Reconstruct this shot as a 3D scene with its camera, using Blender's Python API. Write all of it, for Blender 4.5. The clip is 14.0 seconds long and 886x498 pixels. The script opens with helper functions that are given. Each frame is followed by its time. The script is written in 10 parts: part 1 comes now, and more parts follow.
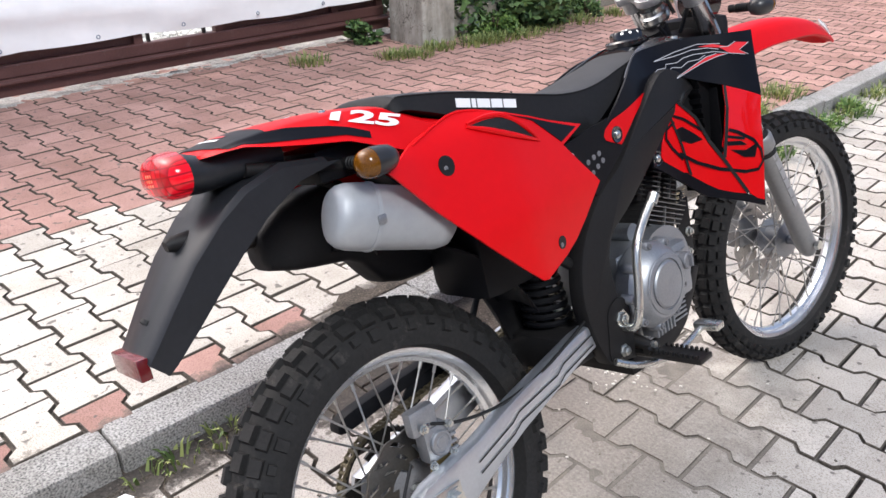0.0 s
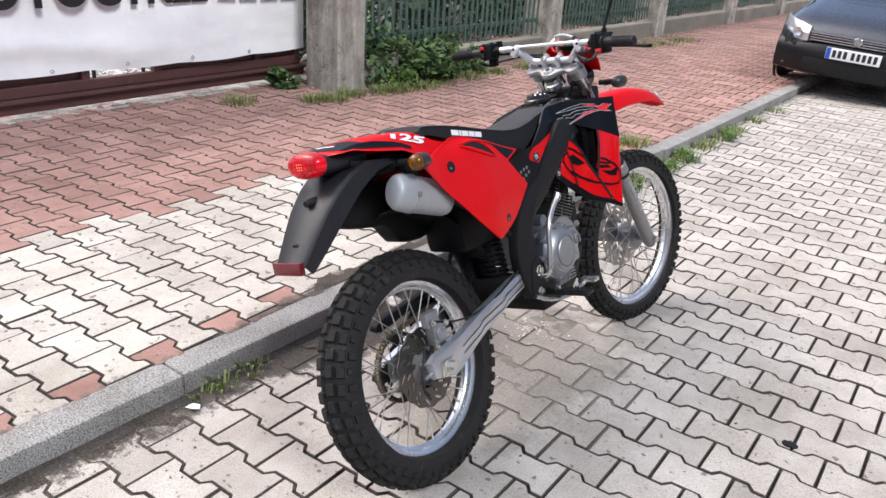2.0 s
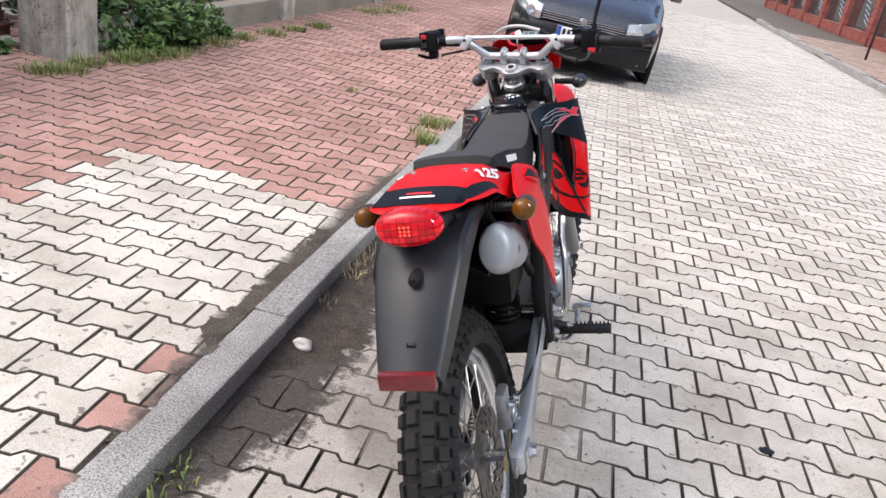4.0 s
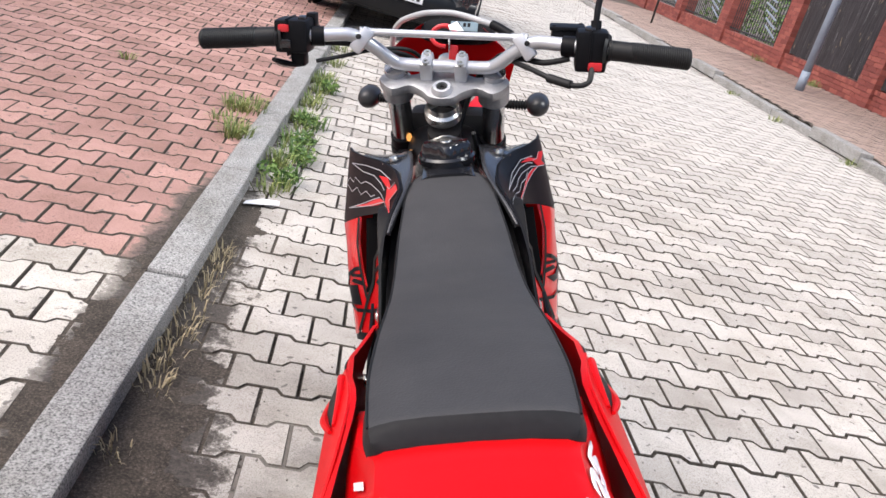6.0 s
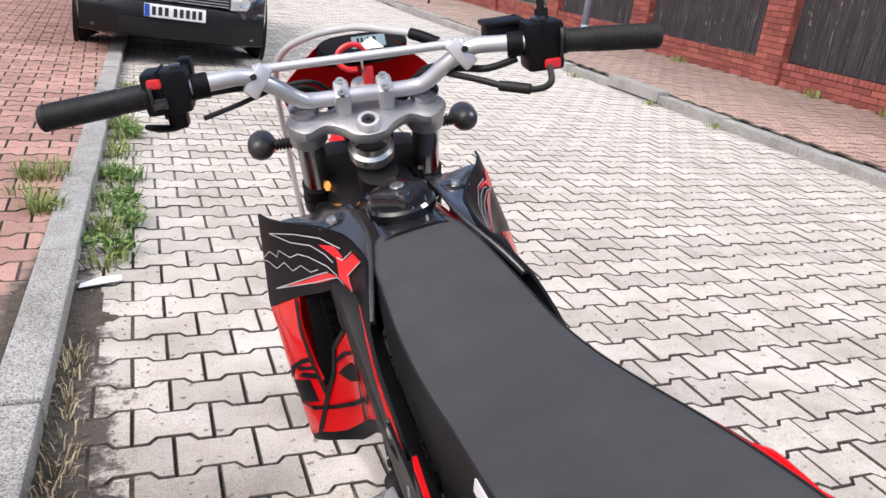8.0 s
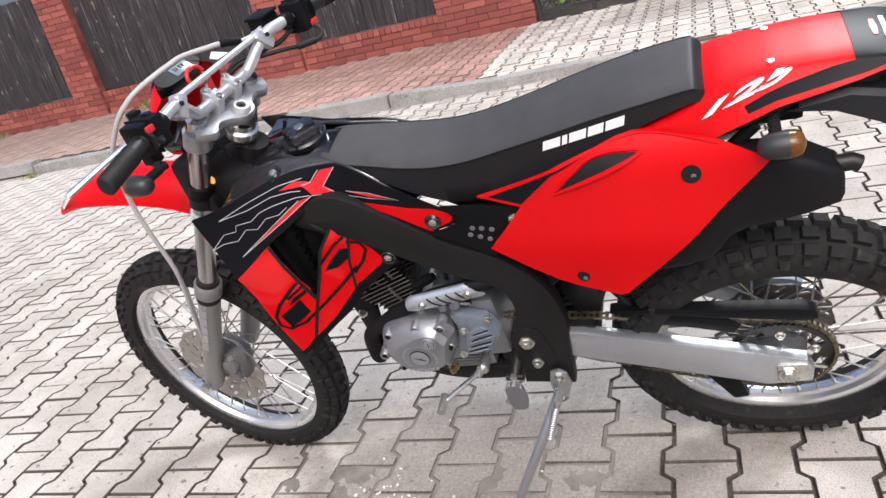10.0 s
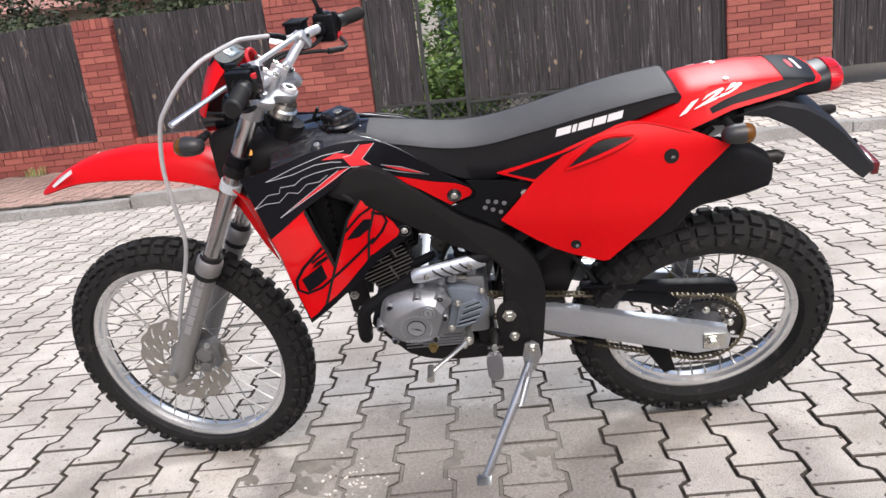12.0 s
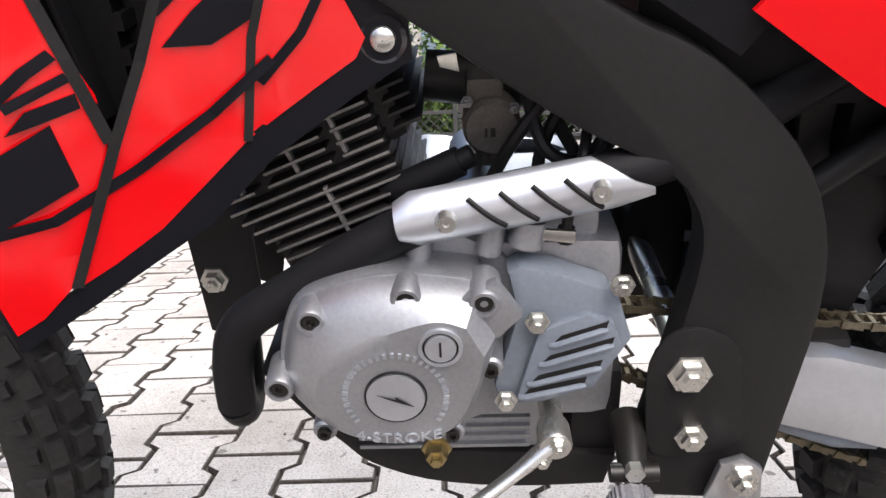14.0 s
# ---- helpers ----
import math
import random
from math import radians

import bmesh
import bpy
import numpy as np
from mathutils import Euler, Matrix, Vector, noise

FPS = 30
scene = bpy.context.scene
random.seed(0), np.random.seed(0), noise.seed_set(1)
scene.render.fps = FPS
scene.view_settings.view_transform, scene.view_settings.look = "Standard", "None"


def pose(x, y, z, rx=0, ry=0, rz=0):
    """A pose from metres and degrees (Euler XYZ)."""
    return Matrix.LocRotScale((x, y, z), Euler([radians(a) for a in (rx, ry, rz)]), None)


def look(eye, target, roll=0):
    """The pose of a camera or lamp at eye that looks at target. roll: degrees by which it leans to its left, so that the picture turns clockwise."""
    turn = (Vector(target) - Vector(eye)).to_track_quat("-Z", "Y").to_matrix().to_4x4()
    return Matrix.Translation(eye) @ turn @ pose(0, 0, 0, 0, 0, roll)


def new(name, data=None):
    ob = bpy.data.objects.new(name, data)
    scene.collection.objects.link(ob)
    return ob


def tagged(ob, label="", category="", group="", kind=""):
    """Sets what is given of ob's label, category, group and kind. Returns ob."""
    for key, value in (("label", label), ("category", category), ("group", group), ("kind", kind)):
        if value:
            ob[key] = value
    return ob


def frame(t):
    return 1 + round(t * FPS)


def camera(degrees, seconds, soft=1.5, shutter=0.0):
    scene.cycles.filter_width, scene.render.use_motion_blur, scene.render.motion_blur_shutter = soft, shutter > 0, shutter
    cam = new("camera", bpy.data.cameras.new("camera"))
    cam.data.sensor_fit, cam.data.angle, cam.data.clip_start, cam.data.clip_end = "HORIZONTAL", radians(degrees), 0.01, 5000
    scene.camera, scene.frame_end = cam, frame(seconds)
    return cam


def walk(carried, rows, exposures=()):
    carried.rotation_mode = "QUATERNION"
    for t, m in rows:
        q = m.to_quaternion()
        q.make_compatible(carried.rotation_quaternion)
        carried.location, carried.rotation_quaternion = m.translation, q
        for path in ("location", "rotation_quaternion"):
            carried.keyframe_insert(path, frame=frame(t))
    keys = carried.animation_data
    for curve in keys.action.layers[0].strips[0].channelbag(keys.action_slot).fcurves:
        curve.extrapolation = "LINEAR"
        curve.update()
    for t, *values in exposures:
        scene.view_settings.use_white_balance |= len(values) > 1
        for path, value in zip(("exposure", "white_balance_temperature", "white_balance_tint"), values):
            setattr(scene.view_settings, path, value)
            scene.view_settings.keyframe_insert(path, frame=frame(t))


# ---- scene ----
cam = camera(60.2, 14.0)
PATH = [
    (0, (0.795, -0.615, 1.267), (-0.503, 0.618, 0.376), -1.1),
    (0.5, (0.906, -0.817, 1.352), (-0.326, 0.534, 0.541), 0.8),
    (1, (1.029, -1.04, 1.377), (-0.152, 0.376, 0.601), 2.1),
    (1.5, (1.091, -1.306, 1.438), (-0.033, 0.158, 0.669), 3.0),
    (2, (1.141, -1.434, 1.449), (0.062, 0.061, 0.671), 3.7),
    (2.2, (1.141, -1.459, 1.446), (0.074, 0.038, 0.658), 3.8),
    (4.3, (-0.054, -1.307, 1.358), (-0.184, 0.533, 0.585), 11.3),
    (4.5, (-0.128, -1.211, 1.349), (-0.152, 0.631, 0.57), 12.0),
    (5, (-0.245, -0.917, 1.335), (-0.1, 0.912, 0.539), 12.6),
    (5.5, (-0.308, -0.652, 1.309), (-0.08, 1.165, 0.504), 13.9),
    (6, (-0.276, -0.367, 1.28), (-0.026, 1.454, 0.491), 14.8),
    (6.5, (-0.226, -0.082, 1.237), (0.007, 1.746, 0.461), 14.1),
    (7, (-0.226, 0.031, 1.215), (0.025, 1.862, 0.45), 12.8),
    (7.5, (-0.256, 0.037, 1.219), (0.099, 1.857, 0.468), 11.2),
    (8, (-0.441, -0.077, 1.236), (0.248, 1.657, 0.515), 6.6),
    (8.2, (-0.527, -0.145, 1.255), (0.332, 1.517, 0.548), 3.6),
    (8.5, (-0.652, -0.187, 1.27), (0.439, 1.327, 0.551), -1.2),
    (8.8, (-0.84, -0.18, 1.256), (0.474, 1.133, 0.513), -6.6),
    (9, (-0.95, -0.153, 1.254), (0.457, 1.039, 0.48), -9.7),
    (9.2, (-1.041, -0.134, 1.253), (0.433, 0.961, 0.46), -12.0),
    (11.3, (-1.911, 0.502, 1.072), (0.015, 0.71, 0.574), -9.5),
    (11.5, (-1.924, 0.516, 1.055), (0.008, 0.702, 0.574), -8.1),
    (12, (-1.868, 0.498, 1.067), (0.057, 0.658, 0.548), -6.9),
    (12.5, (-1.542, 0.518, 1.038), (0.36, 0.643, 0.434), -6.3),
    (13, (-1.159, 0.619, 0.945), (0.729, 0.684, 0.289), -4.8),
    (13.2, (-1.01, 0.649, 0.871), (0.888, 0.707, 0.241), -3.8),
    (13.5, (-0.812, 0.674, 0.754), (1.108, 0.718, 0.195), -3.0),
    (13.8, (-0.705, 0.679, 0.667), (1.243, 0.722, 0.218), -2.2),
    (14, (-0.678, 0.672, 0.632), (1.279, 0.733, 0.226), -2.0),
]
walk(cam, [(t, look(eye, target, roll)) for t, eye, target, roll in PATH], [(0.0, 1.00, 6020, 9.0), (0.8, 0.86, 6020, 9.0), (2.0, 0.84, 6020, 9.0), (11.5, 0.84, 6020, 9.0), (12.2, 0.80, 6020, 9.0), (13.0, 0.86, 6020, 9.0), (13.3, 0.96, 6020, 9.0), (13.6, 1.12, 6020, 9.0), (14.0, 1.28, 6020, 9.0)])

# ---- world, sun, exposure ----
world = bpy.data.worlds.new("overcast_sky")
scene.world = world
world.use_nodes = True
wn = world.node_tree
sky = wn.nodes.new("ShaderNodeTexSky")
sky.sky_type = "NISHITA"
sky.sun_disc = False
sky.sun_elevation = radians(48)
sky.sun_rotation = radians(250)
sky.air_density = 0.6
sky.dust_density = 6.0
sky.ozone_density = 0.6
wn.links.new(sky.outputs["Color"], wn.nodes["Background"].inputs["Color"])
wn.nodes["Background"].inputs["Strength"].default_value = 0.15
sun = new("sun", bpy.data.lights.new("sun", "SUN"))
sun.data.energy = 1.6
sun.data.angle = radians(18)
sun.data.color = (1.0, 0.96, 0.9)
sun.matrix_world = look((4.3, -1.2, 5.4), (0, 0.3, 0))


# ---- materials ----
def nodes_of(name):
    m = bpy.data.materials.new(name)
    m.use_nodes = True
    nt = m.node_tree
    return m, nt, nt.nodes["Principled BSDF"]


def ramp(nt, fac, stops):
    r = nt.nodes.new("ShaderNodeValToRGB")
    while len(r.color_ramp.elements) < len(stops):
        r.color_ramp.elements.new(0.5)
    for e, (p, c) in zip(r.color_ramp.elements, stops):
        e.position = p
        e.color = (*c, 1) if len(c) == 3 else c
    nt.links.new(fac, r.inputs["Fac"])
    return r.outputs["Color"]


def noise_tex(nt, scale, detail=4.0, rough=0.6, stretch=None, world_space=True):
    n = nt.nodes.new("ShaderNodeTexNoise")
    n.inputs["Scale"].default_value = scale
    n.inputs["Detail"].default_value = detail
    n.inputs["Roughness"].default_value = rough
    if world_space:
        src = nt.nodes.new("ShaderNodeNewGeometry").outputs["Position"]
    else:
        src = nt.nodes.new("ShaderNodeTexCoord").outputs["Object"]
    if stretch:
        mp = nt.nodes.new("ShaderNodeMapping")
        mp.inputs["Scale"].default_value = stretch
        nt.links.new(src, mp.inputs["Vector"])
        src = mp.outputs["Vector"]
    nt.links.new(src, n.inputs["Vector"])
    return n.outputs["Fac"]


def mix(nt, fac, a, b, kind="MIX"):
    m = nt.nodes.new("ShaderNodeMix")
    m.data_type = "RGBA"
    m.blend_type = kind
    for sock, v in ((m.inputs[0], fac), (m.inputs[6], a), (m.inputs[7], b)):
        if hasattr(v, "is_output"):
            nt.links.new(v, sock)
        elif isinstance(v, (int, float)):
            sock.default_value = v
        else:
            sock.default_value = (*v, 1)
    return m.outputs[2]


def maths(nt, op, a, b=0.0, c=0.0):
    m = nt.nodes.new("ShaderNodeMath")
    m.operation = op
    m.use_clamp = False
    for sock, v in zip(m.inputs, (a, b, c)):
        if hasattr(v, "is_output"):
            nt.links.new(v, sock)
        else:
            sock.default_value = v
    return m.outputs[0]


def bump(nt, bsdf, height, strength, distance=0.002):
    b = nt.nodes.new("ShaderNodeBump")
    b.inputs["Strength"].default_value = strength
    b.inputs["Distance"].default_value = distance
    nt.links.new(height, b.inputs["Height"])
    nt.links.new(b.outputs["Normal"], bsdf.inputs["Normal"])


def plain(name, color, rough=0.5, metal=0.0, vary=0.12, scale=40.0, bumps=0.0, coat=0.0, spec=0.5, world_space=False, wear=0.0):
    """Painted, moulded or cast surface: base colour with grain at two scales."""
    m, nt, b = nodes_of(name)
    fine = noise_tex(nt, scale * 6, 3, world_space=world_space)
    broad = noise_tex(nt, scale * 0.25, 3, world_space=world_space)
    f = maths(nt, "MULTIPLY_ADD", fine, 0.5, maths(nt, "MULTIPLY", broad, 0.5))
    lo = tuple(max(0, c * (1 - vary)) for c in color)
    hi = tuple(min(1, c * (1 + vary)) for c in color)
    col = ramp(nt, f, ((0.3, lo), (0.7, hi)))
    if wear:
        w = ramp(nt, noise_tex(nt, scale * 0.8, 6, 0.75, world_space=world_space), ((0.58, (0, 0, 0)), (0.75, (wear, wear, wear))))
        col = mix(nt, w, col, (0.30, 0.27, 0.24))
    nt.links.new(col, b.inputs["Base Color"])
    b.inputs["Metallic"].default_value = metal
    rr = ramp(nt, broad, ((0.3, (rough * 0.85,) * 3), (0.7, (min(1, rough * 1.18),) * 3)))
    nt.links.new(rr, b.inputs["Roughness"])
    b.inputs["Specular IOR Level"].default_value = spec
    b.inputs["Coat Weight"].default_value = coat
    b.inputs["Coat Roughness"].default_value = 0.08
    if bumps:
        bump(nt, b, fine, bumps)
    return m


def paver_material(name, light, dark, soil_amount=1.0):
    m, nt, b = nodes_of(name)
    pos = nt.nodes.new("ShaderNodeNewGeometry")
    island = pos.outputs["Random Per Island"]
    obr = nt.nodes.new("ShaderNodeObjectInfo").outputs["Random"]
    rnd = maths(nt, "FRACT", maths(nt, "ADD", island, obr))
    base = ramp(nt, rnd, ((0.0, dark), (0.45, tuple((a + b_) / 2 for a, b_ in zip(light, dark))), (1.0, light)))
    fine = noise_tex(nt, 260, 3, 0.7)
    grit = ramp(nt, fine, ((0.33, (0.45, 0.43, 0.40)), (0.5, (1, 1, 1)), (0.72, (1.15, 1.14, 1.12))))
    col = mix(nt, 0.85, base, grit, "MULTIPLY")
    blotch = ramp(nt, noise_tex(nt, 3.2, 6, 0.65), ((0.36, (0.72, 0.69, 0.65)), (0.62, (1.05, 1.04, 1.03))))
    col = mix(nt, 0.8, col, blotch, "MULTIPLY")
    # small dark spots and gum
    spots = ramp(nt, noise_tex(nt, 34, 2, 0.4), ((0.67, (0, 0, 0)), (0.72, (0.8,) * 3)))
    col = mix(nt, spots, col, (0.11, 0.10, 0.09))
    # gutter soil lying on the stones along the left kerb
    sep = nt.nodes.new("ShaderNodeSeparateXYZ")
    nt.links.new(pos.outputs["Position"], sep.inputs[0])
    road_d = maths(nt, "ADD", sep.outputs["X"], 0.735)
    walk_d = maths(nt, "SUBTRACT", -0.86, sep.outputs["X"])
    on_walk = maths(nt, "GREATER_THAN", walk_d, -0.06)
    d = maths(nt, "ADD", maths(nt, "MULTIPLY", on_walk, walk_d), maths(nt, "MULTIPLY", maths(nt, "SUBTRACT", 1.0, on_walk), road_d))
    yy = maths(nt, "MULTIPLY_ADD", sep.outputs["Y"], 0.125, 0.5)
    along_road = ramp(nt, yy, ((0.28, (0.45,) * 3), (0.40, (0.45,) * 3), (0.50, (0.50,) * 3), (0.54, (0.98,) * 3), (0.64, (0.98,) * 3), (0.70, (0.62,) * 3), (0.76, (0.5,) * 3), (0.82, (0.22,) * 3), (0.9, (0.1,) * 3)))
    along_walk = ramp(nt, yy, ((0.49, (0.02,) * 3), (0.53, (0.36,) * 3), (0.60, (0.58,) * 3), (0.69, (0.62,) * 3), (0.80, (0.58,) * 3), (0.85, (0.12,) * 3), (0.9, (0.02,) * 3)))
    along = mix(nt, on_walk, along_road, along_walk)
    reach = maths(nt, "MULTIPLY", along, maths(nt, "MULTIPLY_ADD", on_walk, -0.155, 0.30))
    ragged = maths(nt, "SUBTRACT", noise_tex(nt, 7.0, 8, 0.8), 0.52)
    edge = maths(nt, "SUBTRACT", maths(nt, "ADD", reach, maths(nt, "MULTIPLY", ragged, maths(nt, "MULTIPLY_ADD", on_walk, -0.30, 0.52))), d)
    soil = ramp(nt, edge, ((0.0, (0, 0, 0)), (0.045, (0.93,) * 3)))
    film = ramp(nt, edge, ((-0.16, (0, 0, 0)), (0.0, (0.50,) * 3)))
    col = mix(nt, film, col, (0.17, 0.15, 0.125))
    soilcol = ramp(nt, noise_tex(nt, 90, 5, 0.75), ((0.3, (0.022, 0.019, 0.017)), (0.60, (0.085, 0.073, 0.062)), (0.8, (0.19, 0.165, 0.13))))
    col = mix(nt, soil, col, soilcol)
    # pavers blended paler far along and across the street, tan dust on far pavement
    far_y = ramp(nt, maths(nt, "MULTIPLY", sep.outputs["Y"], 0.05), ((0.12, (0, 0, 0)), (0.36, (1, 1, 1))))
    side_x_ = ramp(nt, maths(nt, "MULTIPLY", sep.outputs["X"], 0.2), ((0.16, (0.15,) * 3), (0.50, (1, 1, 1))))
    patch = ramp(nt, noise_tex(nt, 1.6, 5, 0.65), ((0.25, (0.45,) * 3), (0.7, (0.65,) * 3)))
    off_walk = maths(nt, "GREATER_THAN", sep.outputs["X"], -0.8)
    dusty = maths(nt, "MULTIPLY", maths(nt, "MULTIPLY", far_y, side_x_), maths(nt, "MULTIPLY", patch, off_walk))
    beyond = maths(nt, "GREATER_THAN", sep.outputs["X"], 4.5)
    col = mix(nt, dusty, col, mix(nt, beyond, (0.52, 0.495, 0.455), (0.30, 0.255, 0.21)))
    # dusty, oily stain where machines are parked, widened to paint the motorcycle's shade
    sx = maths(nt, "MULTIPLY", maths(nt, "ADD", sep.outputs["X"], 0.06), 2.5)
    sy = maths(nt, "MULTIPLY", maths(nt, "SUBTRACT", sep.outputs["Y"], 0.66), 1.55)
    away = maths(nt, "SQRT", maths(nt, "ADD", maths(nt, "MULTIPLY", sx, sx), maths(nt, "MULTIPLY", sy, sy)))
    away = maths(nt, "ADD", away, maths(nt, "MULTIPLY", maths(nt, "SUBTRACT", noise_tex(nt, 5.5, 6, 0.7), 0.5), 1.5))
    # the greying outside the stain's core is shade put into the colour
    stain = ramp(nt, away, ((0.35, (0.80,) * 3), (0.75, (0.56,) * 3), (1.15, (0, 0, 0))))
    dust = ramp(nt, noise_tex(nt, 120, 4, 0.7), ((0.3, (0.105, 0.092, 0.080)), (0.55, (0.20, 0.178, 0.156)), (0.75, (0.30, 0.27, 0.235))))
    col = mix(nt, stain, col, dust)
    nt.links.new(col, b.inputs["Base Color"])
    b.inputs["Roughness"].default_value = 0.85
    b.inputs["Specular IOR Level"].default_value = 0.25
    bump(nt, b, fine, 0.5, 0.002)
    return m


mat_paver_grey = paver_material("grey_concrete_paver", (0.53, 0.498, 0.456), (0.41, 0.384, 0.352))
mat_paver_white = paver_material("pale_concrete_paver", (0.60, 0.565, 0.51), (0.47, 0.44, 0.395))
mat_paver_red = paver_material("red_concrete_paver", (0.455, 0.280, 0.240), (0.325, 0.194, 0.166))


def soil_material():
    m, nt, b = nodes_of("joint_soil")
    col = ramp(nt, noise_tex(nt, 120, 5, 0.7), ((0.3, (0.042, 0.036, 0.030)), (0.7, (0.15, 0.127, 0.102))))
    nt.links.new(col, b.inputs["Base Color"])
    b.inputs["Roughness"].default_value = 0.95
    bump(nt, b, noise_tex(nt, 120, 5, 0.7), 0.8, 0.004)
    return m


mat_soil = soil_material()


mat_sand = plain("pale_joint_sand", (0.33, 0.305, 0.27), 0.95, vary=0.3, scale=12, bumps=0.4, world_space=True)


def soil_bank_material():
    m, nt, b = nodes_of("loose_gutter_soil")
    fine = noise_tex(nt, 150, 6, 0.75)
    col = ramp(nt, fine, ((0.3, (0.030, 0.026, 0.022)), (0.55, (0.10, 0.088, 0.074)), (0.72, (0.25, 0.215, 0.17))))
    blotch = ramp(nt, noise_tex(nt, 11, 5, 0.7), ((0.35, (0.6, 0.57, 0.55)), (0.65, (1.25, 1.18, 1.12))))
    col = mix(nt, 0.8, col, blotch, "MULTIPLY")
    nt.links.new(col, b.inputs["Base Color"])
    b.inputs["Roughness"].default_value = 0.95
    b.inputs["Specular IOR Level"].default_value = 0.2
    bump(nt, b, fine, 0.9, 0.006)
    return m


def kerb_material():
    m, nt, b = nodes_of("exposed_aggregate_kerb")
    fine = noise_tex(nt, 190, 2, 0.5)
    col = ramp(nt, fine, ((0.32, (0.10, 0.098, 0.095)), (0.45, (0.26, 0.255, 0.245)), (0.64, (0.43, 0.42, 0.40))))
    blotch = ramp(nt, noise_tex(nt, 4, 5, 0.65), ((0.35, (0.6, 0.58, 0.54)), (0.6, (1, 1, 1))))
    col = mix(nt, 0.7, col, blotch, "MULTIPLY")
    nt.links.new(col, b.inputs["Base Color"])
    b.inputs["Roughness"].default_value = 0.9
    bump(nt, b, fine, 0.6, 0.003)
    return m


mat_kerb = kerb_material()


def wood_material():
    m, nt, b = nodes_of("weathered_dark_wood")
    rnd = nt.nodes.new("ShaderNodeObjectInfo").outputs["Random"]
    grain = noise_tex(nt, 60, 6, 0.7, (1, 1, 0.035))
    streak = noise_tex(nt, 24, 6, 0.75, (1, 1, 0.07))
    col = ramp(nt, grain, ((0.34, (0.007, 0.006, 0.007)), (0.52, (0.024, 0.020, 0.022)), (0.70, (0.085, 0.076, 0.081)), (0.82, (0.22, 0.205, 0.21))))
    s = ramp(nt, streak, ((0.60, (0, 0, 0)), (0.70, (0.75,) * 3)))
    col = mix(nt, s, col, (0.30, 0.285, 0.29))
    knots = ramp(nt, noise_tex(nt, 13, 2, 0.4, (1, 1, 0.5)), ((0.70, (0, 0, 0)), (0.74, (0.8,) * 3)))
    col = mix(nt, knots, col, (0.20, 0.15, 0.10))
    tone = ramp(nt, rnd, ((0, (0.65,) * 3), (1, (1.25,) * 3)))
    col = mix(nt, 0.8, col, tone, "MULTIPLY")
    nt.links.new(col, b.inputs["Base Color"])
    b.inputs["Roughness"].default_value = 0.8
    bump(nt, b, grain, 0.6, 0.004)
    return m


mat_wood = wood_material()


def brick_material():
    m, nt, b = nodes_of("red_clinker_brick")
    geo = nt.nodes.new("ShaderNodeNewGeometry")
    rnd = maths(nt, "FRACT", maths(nt, "ADD", geo.outputs["Random Per Island"], nt.nodes.new("ShaderNodeObjectInfo").outputs["Random"]))
    col = ramp(nt, rnd, ((0, (0.185, 0.046, 0.036)), (0.5, (0.25, 0.065, 0.050)), (1, (0.32, 0.095, 0.070))))
    g = ramp(nt, noise_tex(nt, 60, 4, 0.6), ((0.3, (0.72,) * 3), (0.65, (1.08,) * 3)))
    col = mix(nt, 0.8, col, g, "MULTIPLY")
    nt.links.new(col, b.inputs["Base Color"])
    b.inputs["Roughness"].default_value = 0.75
    bump(nt, b, noise_tex(nt, 160, 3), 0.4, 0.002)
    return m


mat_brick = brick_material()
mat_mortar = plain("red_tinted_mortar", (0.22, 0.084, 0.068), 0.9, vary=0.3, world_space=True, bumps=0.4)
mat_concrete = plain("weathered_concrete", (0.33, 0.30, 0.255), 0.9, vary=0.35, scale=9, bumps=0.5, world_space=True, wear=0.7)
def post_material():
    m, nt, b = nodes_of("cracked_concrete_post")
    col = ramp(nt, noise_tex(nt, 6, 6, 0.65), ((0.30, (0.27, 0.25, 0.215)), (0.52, (0.42, 0.395, 0.345)), (0.72, (0.52, 0.50, 0.455))))
    runs = ramp(nt, noise_tex(nt, 9, 5, 0.6, (1, 1, 0.12)), ((0.36, (0.50, 0.47, 0.42)), (0.58, (1.05, 1.04, 1.02))))
    col = mix(nt, 0.75, col, runs, "MULTIPLY")
    # branching cracks and spalls that run mostly upright
    warp = mix(nt, 0.18, nt.nodes.new("ShaderNodeNewGeometry").outputs["Position"], noise_tex(nt, 5, 5, 0.7))
    mp_ = nt.nodes.new("ShaderNodeMapping")
    mp_.inputs["Scale"].default_value = (5.0, 5.0, 1.5)
    nt.links.new(warp, mp_.inputs["Vector"])
    v = nt.nodes.new("ShaderNodeTexVoronoi")
    v.feature = "DISTANCE_TO_EDGE"
    nt.links.new(mp_.outputs["Vector"], v.inputs["Vector"])
    width = maths(nt, "MULTIPLY", maths(nt, "SUBTRACT", noise_tex(nt, 3.5, 4, 0.6), 0.44), 0.22)
    crack = ramp(nt, maths(nt, "SUBTRACT", width, v.outputs["Distance"]), ((0.0, (0, 0, 0)), (0.012, (0.85,) * 3)))
    col = mix(nt, crack, col, (0.075, 0.065, 0.052))
    nt.links.new(col, b.inputs["Base Color"])
    b.inputs["Roughness"].default_value = 0.92
    b.inputs["Specular IOR Level"].default_value = 0.2
    bump(nt, b, maths(nt, "SUBTRACT", noise_tex(nt, 60, 5, 0.7), crack), 0.6, 0.006)
    return m


